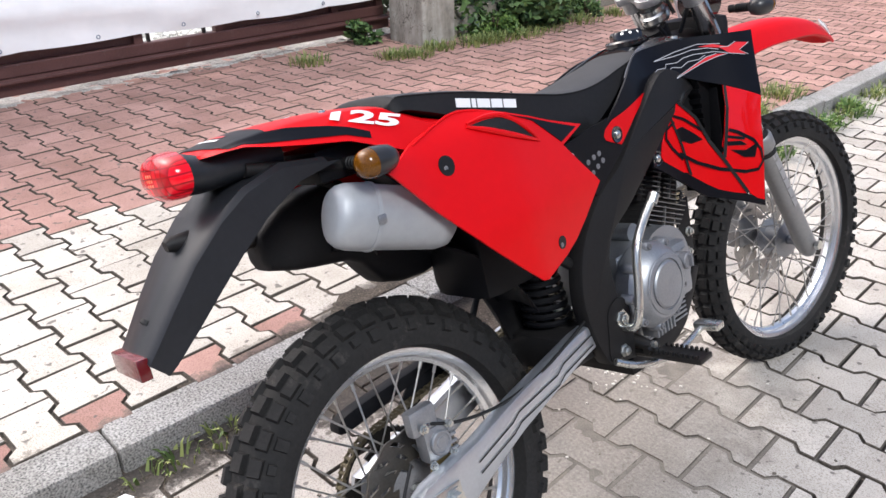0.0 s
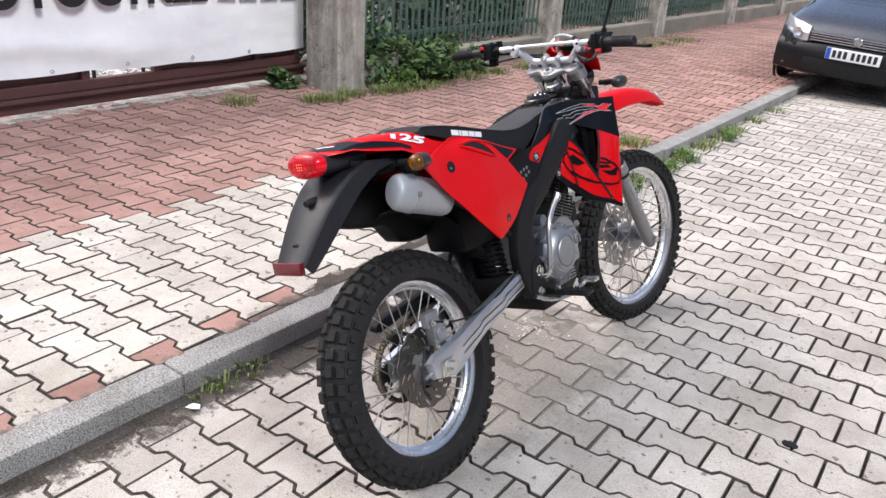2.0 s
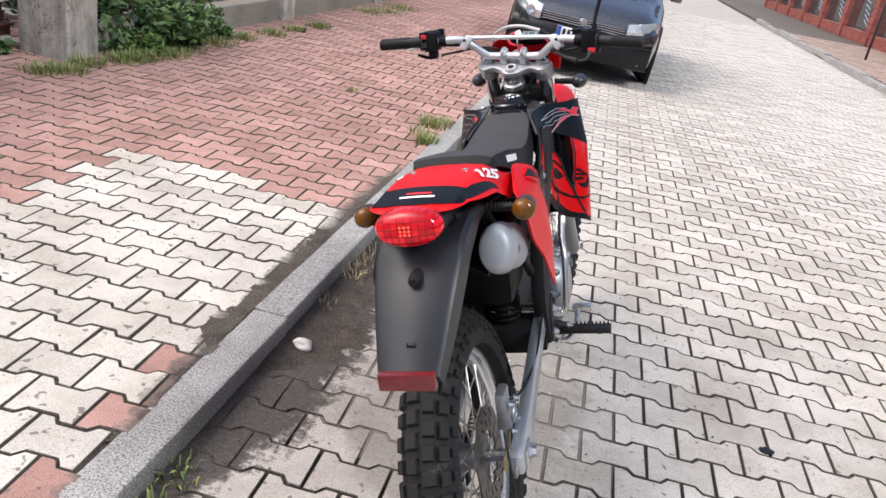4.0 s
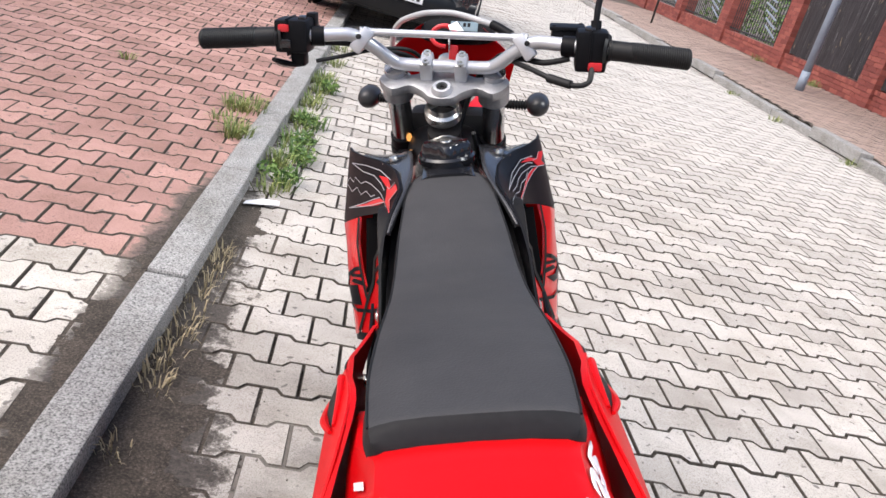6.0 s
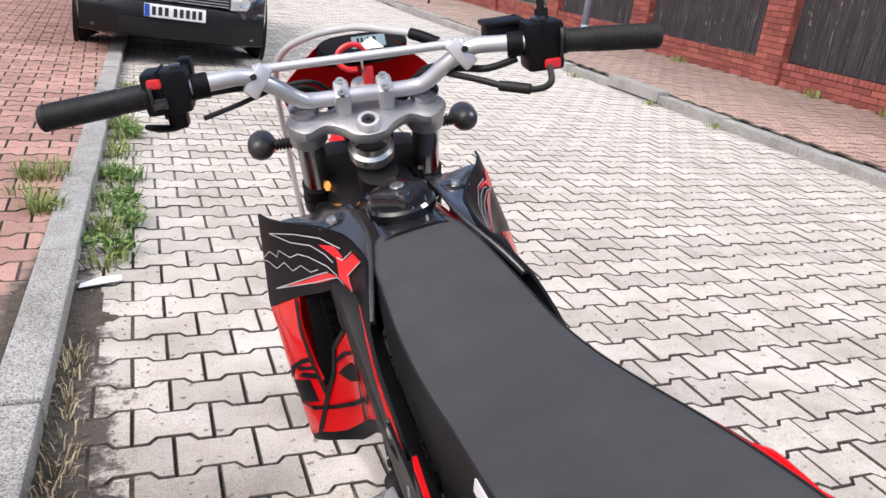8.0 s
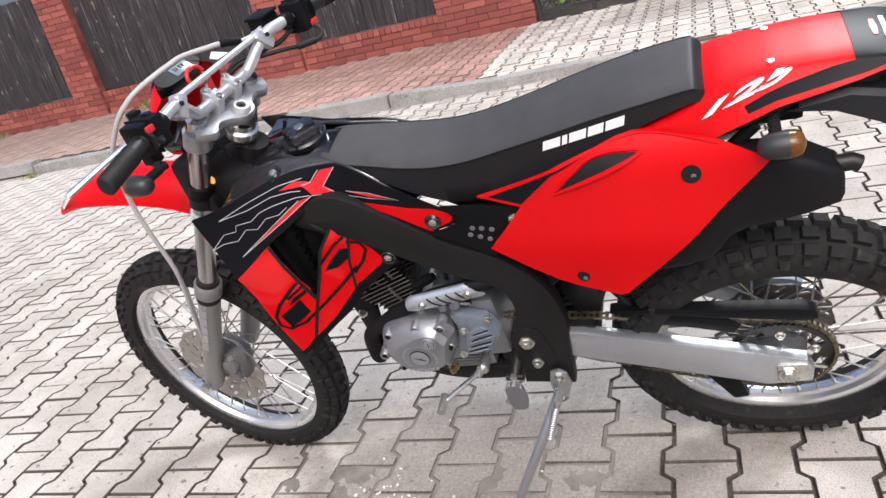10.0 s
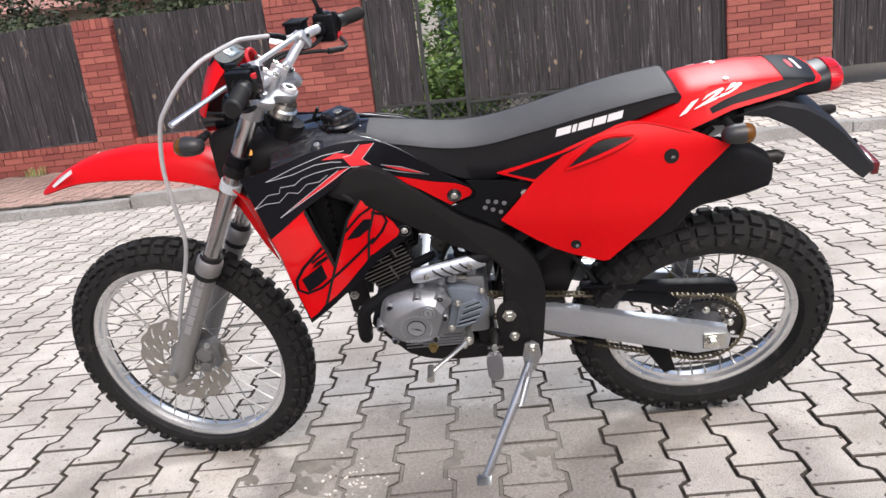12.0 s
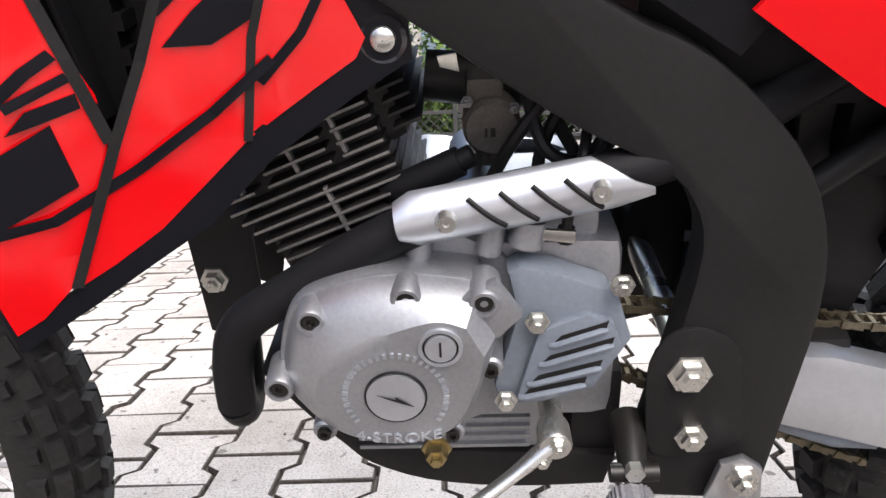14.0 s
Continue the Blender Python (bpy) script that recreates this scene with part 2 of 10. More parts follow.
mat_post = post_material()
# worn plinth concrete, its colour lowered for the shade it stands in
mat_plinth = plain("shaded_concrete_plinth", (0.205, 0.188, 0.152), 0.92, vary=0.5, scale=7, bumps=0.6, world_space=True, wear=0.4)
mat_gate_brown = plain("brown_painted_steel", (0.085, 0.038, 0.034), 0.45, vary=0.25, scale=12, world_space=True, wear=0.25)
mat_green = plain("green_painted_steel", (0.060, 0.102, 0.083), 0.55, vary=0.3, scale=14, world_space=True)
mat_iron = plain("black_wrought_iron", (0.02, 0.02, 0.02), 0.5, vary=0.3)
mat_galv = plain("galvanised_pole", (0.25, 0.29, 0.35), 0.55, metal=0.15, vary=0.2)
mat_ink = plain("black_print", (0.012, 0.012, 0.013), 0.5)


def banner_material():
    m, nt, b = nodes_of("white_vinyl_banner")
    col = ramp(nt, noise_tex(nt, 2.4, 5, 0.6), ((0.3, (0.80, 0.80, 0.80)), (0.65, (0.92, 0.92, 0.915))))
    nt.links.new(col, b.inputs["Base Color"])
    b.inputs["Roughness"].default_value = 0.45
    bump(nt, b, noise_tex(nt, 2.2, 3, 0.5, (1, 1, 2.0)), 0.5, 0.02)
    return m


mat_banner = banner_material()


def leaf_material(name, lo, hi):
    m, nt, b = nodes_of(name)
    rnd = nt.nodes.new("ShaderNodeNewGeometry").outputs["Random Per Island"]
    col = ramp(nt, rnd, ((0, lo), (1, hi)))
    nt.links.new(col, b.inputs["Base Color"])
    b.inputs["Roughness"].default_value = 0.6
    b.inputs["Transmission Weight"].default_value = 0.0
    return m


mat_leaf = leaf_material("garden_leaf", (0.035, 0.085, 0.018), (0.19, 0.29, 0.065))
# hedge leaves coloured darker for the shade behind the pickets
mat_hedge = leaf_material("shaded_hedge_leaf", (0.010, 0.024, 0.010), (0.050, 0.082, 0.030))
mat_conifer = leaf_material("conifer_needles", (0.022, 0.036, 0.018), (0.075, 0.095, 0.045))
mat_grass = leaf_material("verge_grass", (0.070, 0.115, 0.026), (0.30, 0.33, 0.105))
mat_straw = leaf_material("dry_grass", (0.26, 0.21, 0.12), (0.48, 0.40, 0.25))
mat_bark = plain("bark", (0.10, 0.07, 0.05), 0.9, vary=0.4, scale=14, bumps=0.8, world_space=True)


# ---- mesh helpers ----
def part(name, bm, material, parent=None, label="", smooth=None, data=None):
    """Links a bmesh as one mesh object under a thing or a part."""
    if data is None:
        data = bpy.data.meshes.new(name)
        if smooth is not None:
            for f in bm.faces:
                f.smooth = True
            for e in bm.edges:
                e.smooth = len(e.link_faces) == 2 and e.calc_face_angle(0) < radians(smooth)
        bm.to_mesh(data)
        bm.free()
        data.materials.append(material)
    ob = new(name, data)
    ob.parent = parent
    if label:
        tagged(ob, label)
    return ob


def thing(name, label, category, group="", kind="", m=None):
    ob = new(name)
    ob.empty_display_size = 0.1
    if m is not None:
        ob.matrix_basis = m
    return tagged(ob, label, category, group, kind)


def box(bm, lo, hi, bevel=0.0, m=None):
    vs = [bm.verts.new(Vector((x, y, z))) for x in (lo[0], hi[0]) for y in (lo[1], hi[1]) for z in (lo[2], hi[2])]
    fs = [bm.faces.new([vs[i] for i in q]) for q in ((0, 1, 3, 2), (4, 6, 7, 5), (0, 4, 5, 1), (2, 3, 7, 6), (0, 2, 6, 4), (1, 5, 7, 3))]
    if bevel:
        es = list({e for f in fs for e in f.edges})
        r = bmesh.ops.bevel(bm, geom=es, offset=bevel, segments=2, affect="EDGES", profile=0.6)
        vs = list({v for f in r["faces"] for v in f.verts} | {v for v in vs if v.is_valid})
    if m is not None:
        for v in vs:
            v.co = m @ v.co
    return vs


def ring_skin(bm, rings, cap=True, closed=True, loop=False):
    """Skins rings of points (each of the same count) into one surface."""
    vr = [[bm.verts.new(Vector(p)) for p in r] for r in rings]
    n = len(vr[0])
    pairs = list(zip(vr, vr[1:])) + ([(vr[-1], vr[0])] if loop else [])
    for a, b in pairs:
        for i in range(n if closed else n - 1):
            j = (i + 1) % n
            bm.faces.new((a[i], a[j], b[j], b[i]))
    if cap and not loop:
        bm.faces.new(list(reversed(vr[0])))
        bm.faces.new(vr[-1])
    return [v for r in vr for v in r]


def catmull(pts, steps):
    pts = [Vector(p) for p in pts]
    out = []
    for i in range(len(pts) - 1):
        p0, p1, p2, p3 = pts[max(i - 1, 0)], pts[i], pts[i + 1], pts[min(i + 2, len(pts) - 1)]
        for k in range(steps):
            t = k / steps
            out.append(0.5 * (2 * p1 + (p2 - p0) * t + (2 * p0 - 5 * p1 + 4 * p2 - p3) * t * t + (3 * p1 - p0 - 3 * p2 + p3) * t ** 3))
    out.append(pts[-1])
    return out


def tube(bm, pts, radius, seg=12, steps=0, cap=True, flat=1.0):
    """A round bar along a line of points; radius may be a list, one per point."""
    pts = catmull(pts, steps) if steps else [Vector(p) for p in pts]
    rad = radius if isinstance(radius, (list, tuple)) else None
    up = Vector((0.03, 0.02, 1))
    rings = []
    prev = None
    for i, p in enumerate(pts):
        d = (pts[min(i + 1, len(pts) - 1)] - pts[max(i - 1, 0)]).normalized()
        if prev is None:
            u = d.cross(up)
            if u.length < 0.2:
                u = d.cross(Vector((1, 0.1, 0)))
        else:
            u = prev - d * prev.dot(d)
        u.normalize()
        prev = u
        w = d.cross(u)
        if rad:
            f = i / (len(pts) - 1) * (len(rad) - 1)
            k = min(int(f), len(rad) - 2)
            r = rad[k] + (rad[k + 1] - rad[k]) * (f - k)
        else:
            r = radius
        rings.append([p + u * (r * math.cos(a)) + w * (r * flat * math.sin(a)) for a in (2 * math.pi * s / seg for s in range(seg))])
    return ring_skin(bm, rings, cap)


def lathe(bm, profile, seg=32, axis="x", centre=(0, 0, 0), m=None, closed=False):
    """Turns a profile of (along, radius) about an axis."""
    c = Vector(centre)
    rings = []
    for s in range(seg):
        a = 2 * math.pi * s / seg
        row = []
        for h, r in profile:
            u, v = r * math.cos(a), r * math.sin(a)
            p = {"x": Vector((h, u, v)), "y": Vector((u, h, v)), "z": Vector((u, v, h))}[axis]
            p = (m @ p if m is not None else p) + c
            row.append(p)
        rings.append(row)
    return ring_skin(bm, rings, cap=False, closed=closed, loop=True)


def disc_bolt(bm, at, r, h, axis="x", seg=6, sign=-1):
    """A hexagon head with a washer, standing proud along an axis."""
    prof = [(0, 0.0005), (0, r * 1.35), (sign * h * 0.25, r * 1.35), (sign * h * 0.25, r), (sign * h, r * 0.92), (sign * h, r * 0.55), (sign * h * 1.35, r * 0.5), (sign * h * 1.35, 0.0005)]
    return lathe(bm, prof, 12 if seg == 12 else 6, axis, at)


def plate(bm, pts, thick, direction=(1, 0, 0), bevel=0.0):
    """A plate from an outline of points in space, thickened along a direction."""
    d = Vector(direction).normalized() * thick
    a = [bm.verts.new(Vector(p)) for p in pts]
    b = [bm.verts.new(Vector(p) + d) for p in pts]
    n = len(pts)
    f1 = bm.faces.new(a)
    f2 = bm.faces.new(list(reversed(b)))
    sides = [bm.faces.new((a[j], a[i], b[i], b[j])) for i, j in ((i, (i + 1) % n) for i in range(n))]
    bmesh.ops.recalc_face_normals(bm, faces=[f1, f2] + sides)
    if bevel:
        es = list(f1.edges) + list(f2.edges)
        bmesh.ops.bevel(bm, geom=es, offset=bevel, segments=2, affect="EDGES", profile=0.6)


def smooth_outline(pts, steps=4, sharp=()):
    """Rounds a closed outline; corners named in sharp stay."""
    n = len(pts)
    P = [Vector(p) for p in pts]
    out = []
    for i in range(n):
        p0, p1, p2, p3 = P[i - 1], P[i], P[(i + 1) % n], P[(i + 2) % n]
        if i in sharp:
            p0 = p1
        if (i + 1) % n in sharp:
            p3 = p2
        for k in range(steps):
            t = k / steps
            out.append(0.5 * (2 * p1 + (p2 - p0) * t + (2 * p0 - 5 * p1 + 4 * p2 - p3) * t * t + (3 * p1 - p0 - 3 * p2 + p3) * t ** 3))
    return out


# ---- ground, kerbs, walls ----
KERB_L, KERB_LB, WALK_Z = -0.735, -0.860, 0.072
KERB_R, KERB_RB, WALK_RZ = 4.42, 4.57, 0.105
WALL_R = 7.0

bm = bmesh.new()
vs = [bm.verts.new(p) for p in ((-900, -900, -0.014), (900, -900, -0.014), (900, 900, -0.014), (-900, 900, -0.014))]
bm.faces.new(vs)
ground = tagged(part("ground", bm, mat_soil), "dark soil bed under the paving, reaching far off", "ground", kind="structure")

bm = bmesh.new()
box(bm, (-30, -14, -0.010), (KERB_LB + 0.01, 60, WALK_Z - 0.014))
pav_left = tagged(part("pavement", bm, mat_soil), "raised pavement of red and pale interlocking pavers", "pavement", kind="structure")
bm = bmesh.new()
box(bm, (KERB_RB - 0.01, -14, -0.010), (40, 60, WALK_RZ - 0.045))
pav_right = tagged(part("pavement", bm, mat_soil), "pavement of dusty red pavers before the brick fence", "pavement", kind="structure")
road = tagged(new("road"), "street of grey interlocking double-T concrete pavers", "road", kind="structure")

bm = bmesh.new()
SAND = ((3.0, -0.0135, -0.0100), (5.0, -0.0060, -0.0040), (7.5, -0.0035, -0.0022), (23.9, -0.0035, -0.0022), (24.2, 0.0, 0.0), (90.0, 0.0, 0.0))
ring_skin(bm, [[(KERB_L, y, a), (0.9, y, a), (2.0, y, b), (KERB_R, y, b)] for y, a, b in SAND], cap=False, closed=False)
part("joint_sand", bm, mat_sand, road, "pale sand filling the joints")
PL, PW = 0.2, 0.1405


def paver_outline(gap=0.0076):
    """Double-T stone, long side across the street; half a stone's outline mirrored."""
    a, w, s = PL / 2 - gap / 2, PW / 2, 0.0125
    half = [(-a, w + s), (-a + 0.032, w + s), (-a + 0.052, w - s), (a - 0.052, w - s), (a - 0.032, w + s), (a, w + s)]
    top = [(x, y - gap / 2) for x, y in half]
    return top + [(-x, -y) for x, y in top]


OUT = paver_outline()


def paver_verts(cx, cy, cz, rot, tilt, depth=0.016, chamfer=0.0021):
    c, s = math.cos(rot), math.sin(rot)
    v = []
    for grow, z in ((0.0, -depth), (0.0, -chamfer), (chamfer, 0.0)):
        for x, y in OUT:
            px, py = x - math.copysign(grow, x), y - math.copysign(grow, y)
            v.append((cx + c * px - s * py, cy + s * px + c * py, cz + z + tilt[0] * px + tilt[1] * py))
    return v


def paver_faces(o):
    n = len(OUT)
    f = []
    for r in range(2):
        for i in range(n):
            j = (i + 1) % n
            f.append((o + r * n + j, o + r * n + i, o + (r + 1) * n + i, o + (r + 1) * n + j))
    f.append(tuple(o + 2 * n + i for i in reversed(range(n))))
    return f


def paver_grid(x0, x1, y0, y1, skew=0.0, ox=0.0, oy=0.0):
    """Centres of a running bond: rows along x, columns shifted by half a stone."""
    for j in range(int(math.floor(y0 / PW)), int(math.ceil(y1 / PW)) + 1):
        for i in range(int(math.floor(x0 / PL)) - 1, int(math.ceil(x1 / PL)) + 2):
            x, y = i * PL + (PL / 2 if j % 2 else 0) + ox, j * PW + oy
            yield x - skew * y, y + skew * x


paver_jobs = {}
near_jobs = []
prng = random.Random(5)


def lay(owner, mat, x, y, z, near, turn=0.0, slope=0.0):
    job = (x, y, z + prng.uniform(-0.0018, 0.0018), (slope + prng.uniform(-0.012, 0.012), prng.uniform(-0.012, 0.012)), turn + prng.uniform(-0.01, 0.01))
    if near:
        near_jobs.append((owner, mat, job))
    else:
        paver_jobs.setdefault((owner.name, mat.name), (owner, mat, []))[2].append(job)


for x, y in paver_grid(KERB_L - 0.6, KERB_R + 0.6, -8.0, 24.5, 0.02, 0.008, 0.064):
    if KERB_L - 0.085 < x < KERB_R + 0.085 and -7.5 < y < 24:
        lay(road, mat_paver_grey, x, y, 0.0, -0.83 < x < 0.90 and -0.35 < y < 1.85, 0.02)
for x, y in paver_grid(-5.8, KERB_LB + 0.6, -8.0, 22.5, 0.05, 0.031, 0.0):
    if -4.9 < x < KERB_LB + 0.085:
        white = x > -2.10 and y < 1.90
        if x > -0.93 and y < 0.46:
            white = False
        lay(pav_left, mat_paver_white if white else mat_paver_red, x, y, WALK_Z, False, 0.05)
for x, y in paver_grid(KERB_RB - 0.3, WALL_R, -7.5, 22):
    if KERB_RB - 0.07 < x < WALL_R + 0.0:
        fall = max(0.0, min(1.0, 2.65 - y))
        ramp_down = 0.036 * fall * max(0.0, 1.0 - (x - KERB_RB) / 0.7)
        lay(pav_right, mat_paver_white if y < 1.9 else mat_paver_red, x, y, WALK_RZ - ramp_down, False, 0.0, 0.051 * fall if x < KERB_RB + 0.7 else 0.0)

# ---- kerbs ----
krng = random.Random(3)


def kerb_row(x0, x1, top, names, y0, y1, label, joint0, dropped=None):
    bm0 = bmesh.new()
    box(bm0, (x0, 0.003, -0.01), (x1, 0.997, top), 0.010)
    for v in bm0.verts:
        v.co.x += 0.002 * math.sin(9 * v.co.y)
    me = bpy.data.meshes.new("kerb_stone")
    bm0.to_mesh(me)
    bm0.free()
    me.materials.append(mat_kerb)
    row = tagged(new(names), label, "kerb", kind="structure")
    k = joint0
    while k < y1:
        if k > y0:
            ob = part("kerb_stone", None, None, row, data=me)
            dz = -0.040 if dropped and dropped(k) else 0.0
            ob.matrix_basis = pose(krng.uniform(-0.003, 0.003), k, dz + krng.uniform(-0.004, 0.004), krng.uniform(-0.15, 0.15) + (2.29 if dz and k > 1.2 else 0.0), krng.uniform(-0.5, 0.5), krng.uniform(-0.15, 0.15))
        k += 1.0
    return row


kerb_row(KERB_LB, KERB_L, 0.076, "kerb", -9, 36, "grey aggregate concrete kerb stones along the pavement", -8.215)
kerb_row(KERB_R, KERB_RB, 0.108, "kerb", -9, 26, "worn concrete kerb stones on the far side of the street", -8.35, lambda k: k < 2.2)

# ---- brick fence on the far side ----
BL, BH, BD = 0.25, 0.065, 0.02
brick_mesh = {}


def brick_data(w, h, d=BD):
    key = (round(w, 4), round(h, 4))
    if key not in brick_mesh:
        b0 = bmesh.new()
        box(b0, (-d, 0.0, 0.0), (0.0, w, h))
        me = bpy.data.meshes.new("brick")
        b0.to_mesh(me)
        b0.free()
        me.materials.append(mat_brick)
        brick_mesh[key] = me
    return brick_mesh[key]


wall_jobs = []  # bricks of the wall, laid at the end of the file
wall_east = tagged(new("wall_east"), "red brick fence with pillars and a low plinth", "brick fence", kind="structure")


def brick_face(y0, y1, z0, z1, x, near, soldier=False):
    """Courses on the street side of a pier or plinth."""
    if soldier:
        n = max(1, round((y1 - y0) / 0.075))
        w = (y1 - y0) / n
        for i in range(n):
            wall_jobs.append((x, y0 + i * w + 0.004, z0 + 0.004, w - 0.008, z1 - z0 - 0.006, near))
        return
    rows = max(1, round((z1 - z0) / 0.075))
    h = (z1 - z0) / rows
    for r in range(rows):
        y = y0 - (BL / 2 if r % 2 else 0)
        while y < y1 - 0.01:
            a, b = max(y, y0), min(y + BL, y1)
            if b - a > 0.03:
                wall_jobs.append((x, a + 0.004, z0 + r * h + 0.004, b - a - 0.008, h - 0.009, near))
            y += BL


def pier(y0, y1, top, near, proud=0.06):
    bm = bmesh.new()
    box(bm, (WALL_R - proud + BD * 0.75, y0 + 0.008, 0.05), (WALL_R + 0.34, y1 - 0.008, top - 0.01))
    part("mortar", bm, mat_mortar, wall_east)
    brick_face(y0, y1, 0.10, top - 0.12, WALL_R - proud + BD, near)
    brick_face(y0, y1, top - 0.12, top, WALL_R - proud + BD, near, True)
    # flank that the street sees
    bm = bmesh.new()
    rows = int((top - 0.10) / 0.075)
    for s, yy in ((-1, y0), (1, y1)):
        for r in range(rows):
            off = 0.12 if r % 2 else 0.0
            for k in range(2):
                a = WALL_R - proud + 0.004 + k * 0.2 + (off if k else 0)
                b = a + (0.192 + (off if not k else 0))
                box(bm, (a, yy - 0.006, 0.104 + r * 0.075), (min(b, WALL_R + 0.33), yy + 0.006, 0.104 + r * 0.075 + 0.066))
    ob = part("bricks", bm, mat_brick, wall_east)
    tagged(ob, kind="stuff")


def plinth(y0, y1, near):
    bm = bmesh.new()
    box(bm, (WALL_R + BD * 0.75, y0, 0.05), (WALL_R + 0.22, y1, 0.395))
    part("mortar", bm, mat_mortar, wall_east)
    brick_face(y0, y1, 0.10, 0.325, WALL_R + BD, near)
    brick_face(y0, y1, 0.325, 0.405, WALL_R + BD - 0.012, near, True)


PIERS = [(4.70, 5.13), (7.78, 8.24), (10.86, 11.32), (13.95, 14.40), (17.0, 17.45), (20.1, 20.55), (23.2, 23.65), (26.3, 26.75), (29.4, 29.85), (32.5, 32.95), (35.6, 36.05), (38.7, 39.15), (41.8, 42.25)]
for n, (a, b) in enumerate(PIERS):
    pier(a, b, 1.78, n < 1)
pier(1.83, 2.90, 1.78, True)
pier(-3.25, -2.15, 1.95, False)
edges = [2.90] + [v for p in PIERS for v in p]
for n in range(0, len(edges) - 1, 2):
    plinth(edges[n], edges[n + 1], n == 0)

board_me = {}
wrng = random.Random(11)


def board_data(w, h):
    key = (round(w, 3), round(h, 2))
    if key not in board_me:
        b0 = bmesh.new()
        box(b0, (0, 0, 0), (0.022, w, h), 0.003)
        me = bpy.data.meshes.new("board")
        b0.to_mesh(me)
        b0.free()
        me.materials.append(mat_wood)
        board_me[key] = me
    return board_me[key]


def wood_panel(name, y0, y1, z0, z1, x, label, group="", w=0.125):
    ob = thing(name, label, "wooden fence" if "fence" in name else "gate", group, m=pose(x, y0, z0))
    for zr in (0.12, z1 - z0 - 0.22):
        bm = bmesh.new()
        box(bm, (0.024, 0, zr), (0.06, y1 - y0, zr + 0.08), 0.004)
        part("rail", bm, mat_wood, ob)
    n = round((y1 - y0) / w)
    for i in range(n):
        b = part("board", None, None, ob, data=board_data((y1 - y0) / n - 0.004, z1 - z0))
        b.matrix_basis = pose(wrng.uniform(-0.003, 0.003), i * (y1 - y0) / n + 0.002, wrng.uniform(-0.006, 0.012), 0, 0, wrng.uniform(-0.4, 0.4))
    return ob


W_LABEL = "weathered dark wooden board fence panel between brick pillars"
wood_panel("wooden_fence", 2.91, 4.69, 0.41, 1.76, WALL_R + 0.05, W_LABEL, "wooden fences")
wood_panel("wooden_fence", 5.14, 7.77, 0.41, 1.76, WALL_R + 0.05, W_LABEL, "wooden fences")
wood_panel("wooden_fence", 8.25, 10.85, 0.41, 1.76, WALL_R + 0.05, W_LABEL, "wooden fences")
wood_panel("wooden_fence", 11.33, 13.94, 0.41, 1.76, WALL_R + 0.05, W_LABEL, "wooden fences")
wood_panel("wooden_wicket", 1.24, 1.76, 0.44, 1.66, WALL_R + 0.02, "narrow weathered wooden wicket gate in a steel frame", w=0.13)
wood_panel("wooden_gate", -2.12, 0.72, 0.40, 1.86, WALL_R + 0.02, "wide weathered dark wooden driveway gate", w=0.115)
wood_panel("wooden_gate", -6.6, -3.30, 0.30, 1.86, WALL_R + 0.02, "dark wooden gate beyond the brick pier", w=0.12)
# steel frame round wicket and gate, lattice below
gate_frame = thing("gate_frame", "dark steel gate frame with lattice strip below the boards", "gate frame")
for (y, z0_, z1_) in ((1.785, 0.10, 1.72), (1.205, 0.10, 1.72), (0.745, 0.10, 1.90), (-2.13, 0.10, 1.90)):
    bm = bmesh.new()
    box(bm, (WALL_R + 0.0, y - 0.022, z0_), (WALL_R + 0.05, y + 0.022, z1_), 0.004)
    part("post", bm, mat_iron, gate_frame)
for y0_, y1_, zs in ((1.205, 1.785, (0.20, 0.42, 1.68)), (0.745, 1.205, (0.20, 0.42, 1.68)), (-2.13, 0.745, (0.16, 0.38, 1.87))):
    for z in zs:
        bm = bmesh.new()
        box(bm, (WALL_R + 0.005, y0_ + 0.02, z - 0.018), (WALL_R + 0.045, y1_ - 0.02, z + 0.018), 0.003)
        part("rail", bm, mat_iron, gate_frame)
bm = bmesh.new()
for y0_, y1_, za, zb in ((-2.11, 0.72, 0.17, 0.37), (0.76, 1.19, 0.21, 0.41), (1.22, 1.77, 0.21, 0.41)):
    y = y0_
    while y < y1_:
        for d in (-1, 1):
            ya, yb = (y, min(y + 0.2, y1_)) if d > 0 else (min(y + 0.2, y1_), y)
            tube(bm, [(WALL_R + 0.025, ya, za), (WALL_R + 0.025, yb, zb)], 0.006, 5)
        y += 0.1
tagged(part("lattice", bm, mat_iron, gate_frame), kind="stuff")
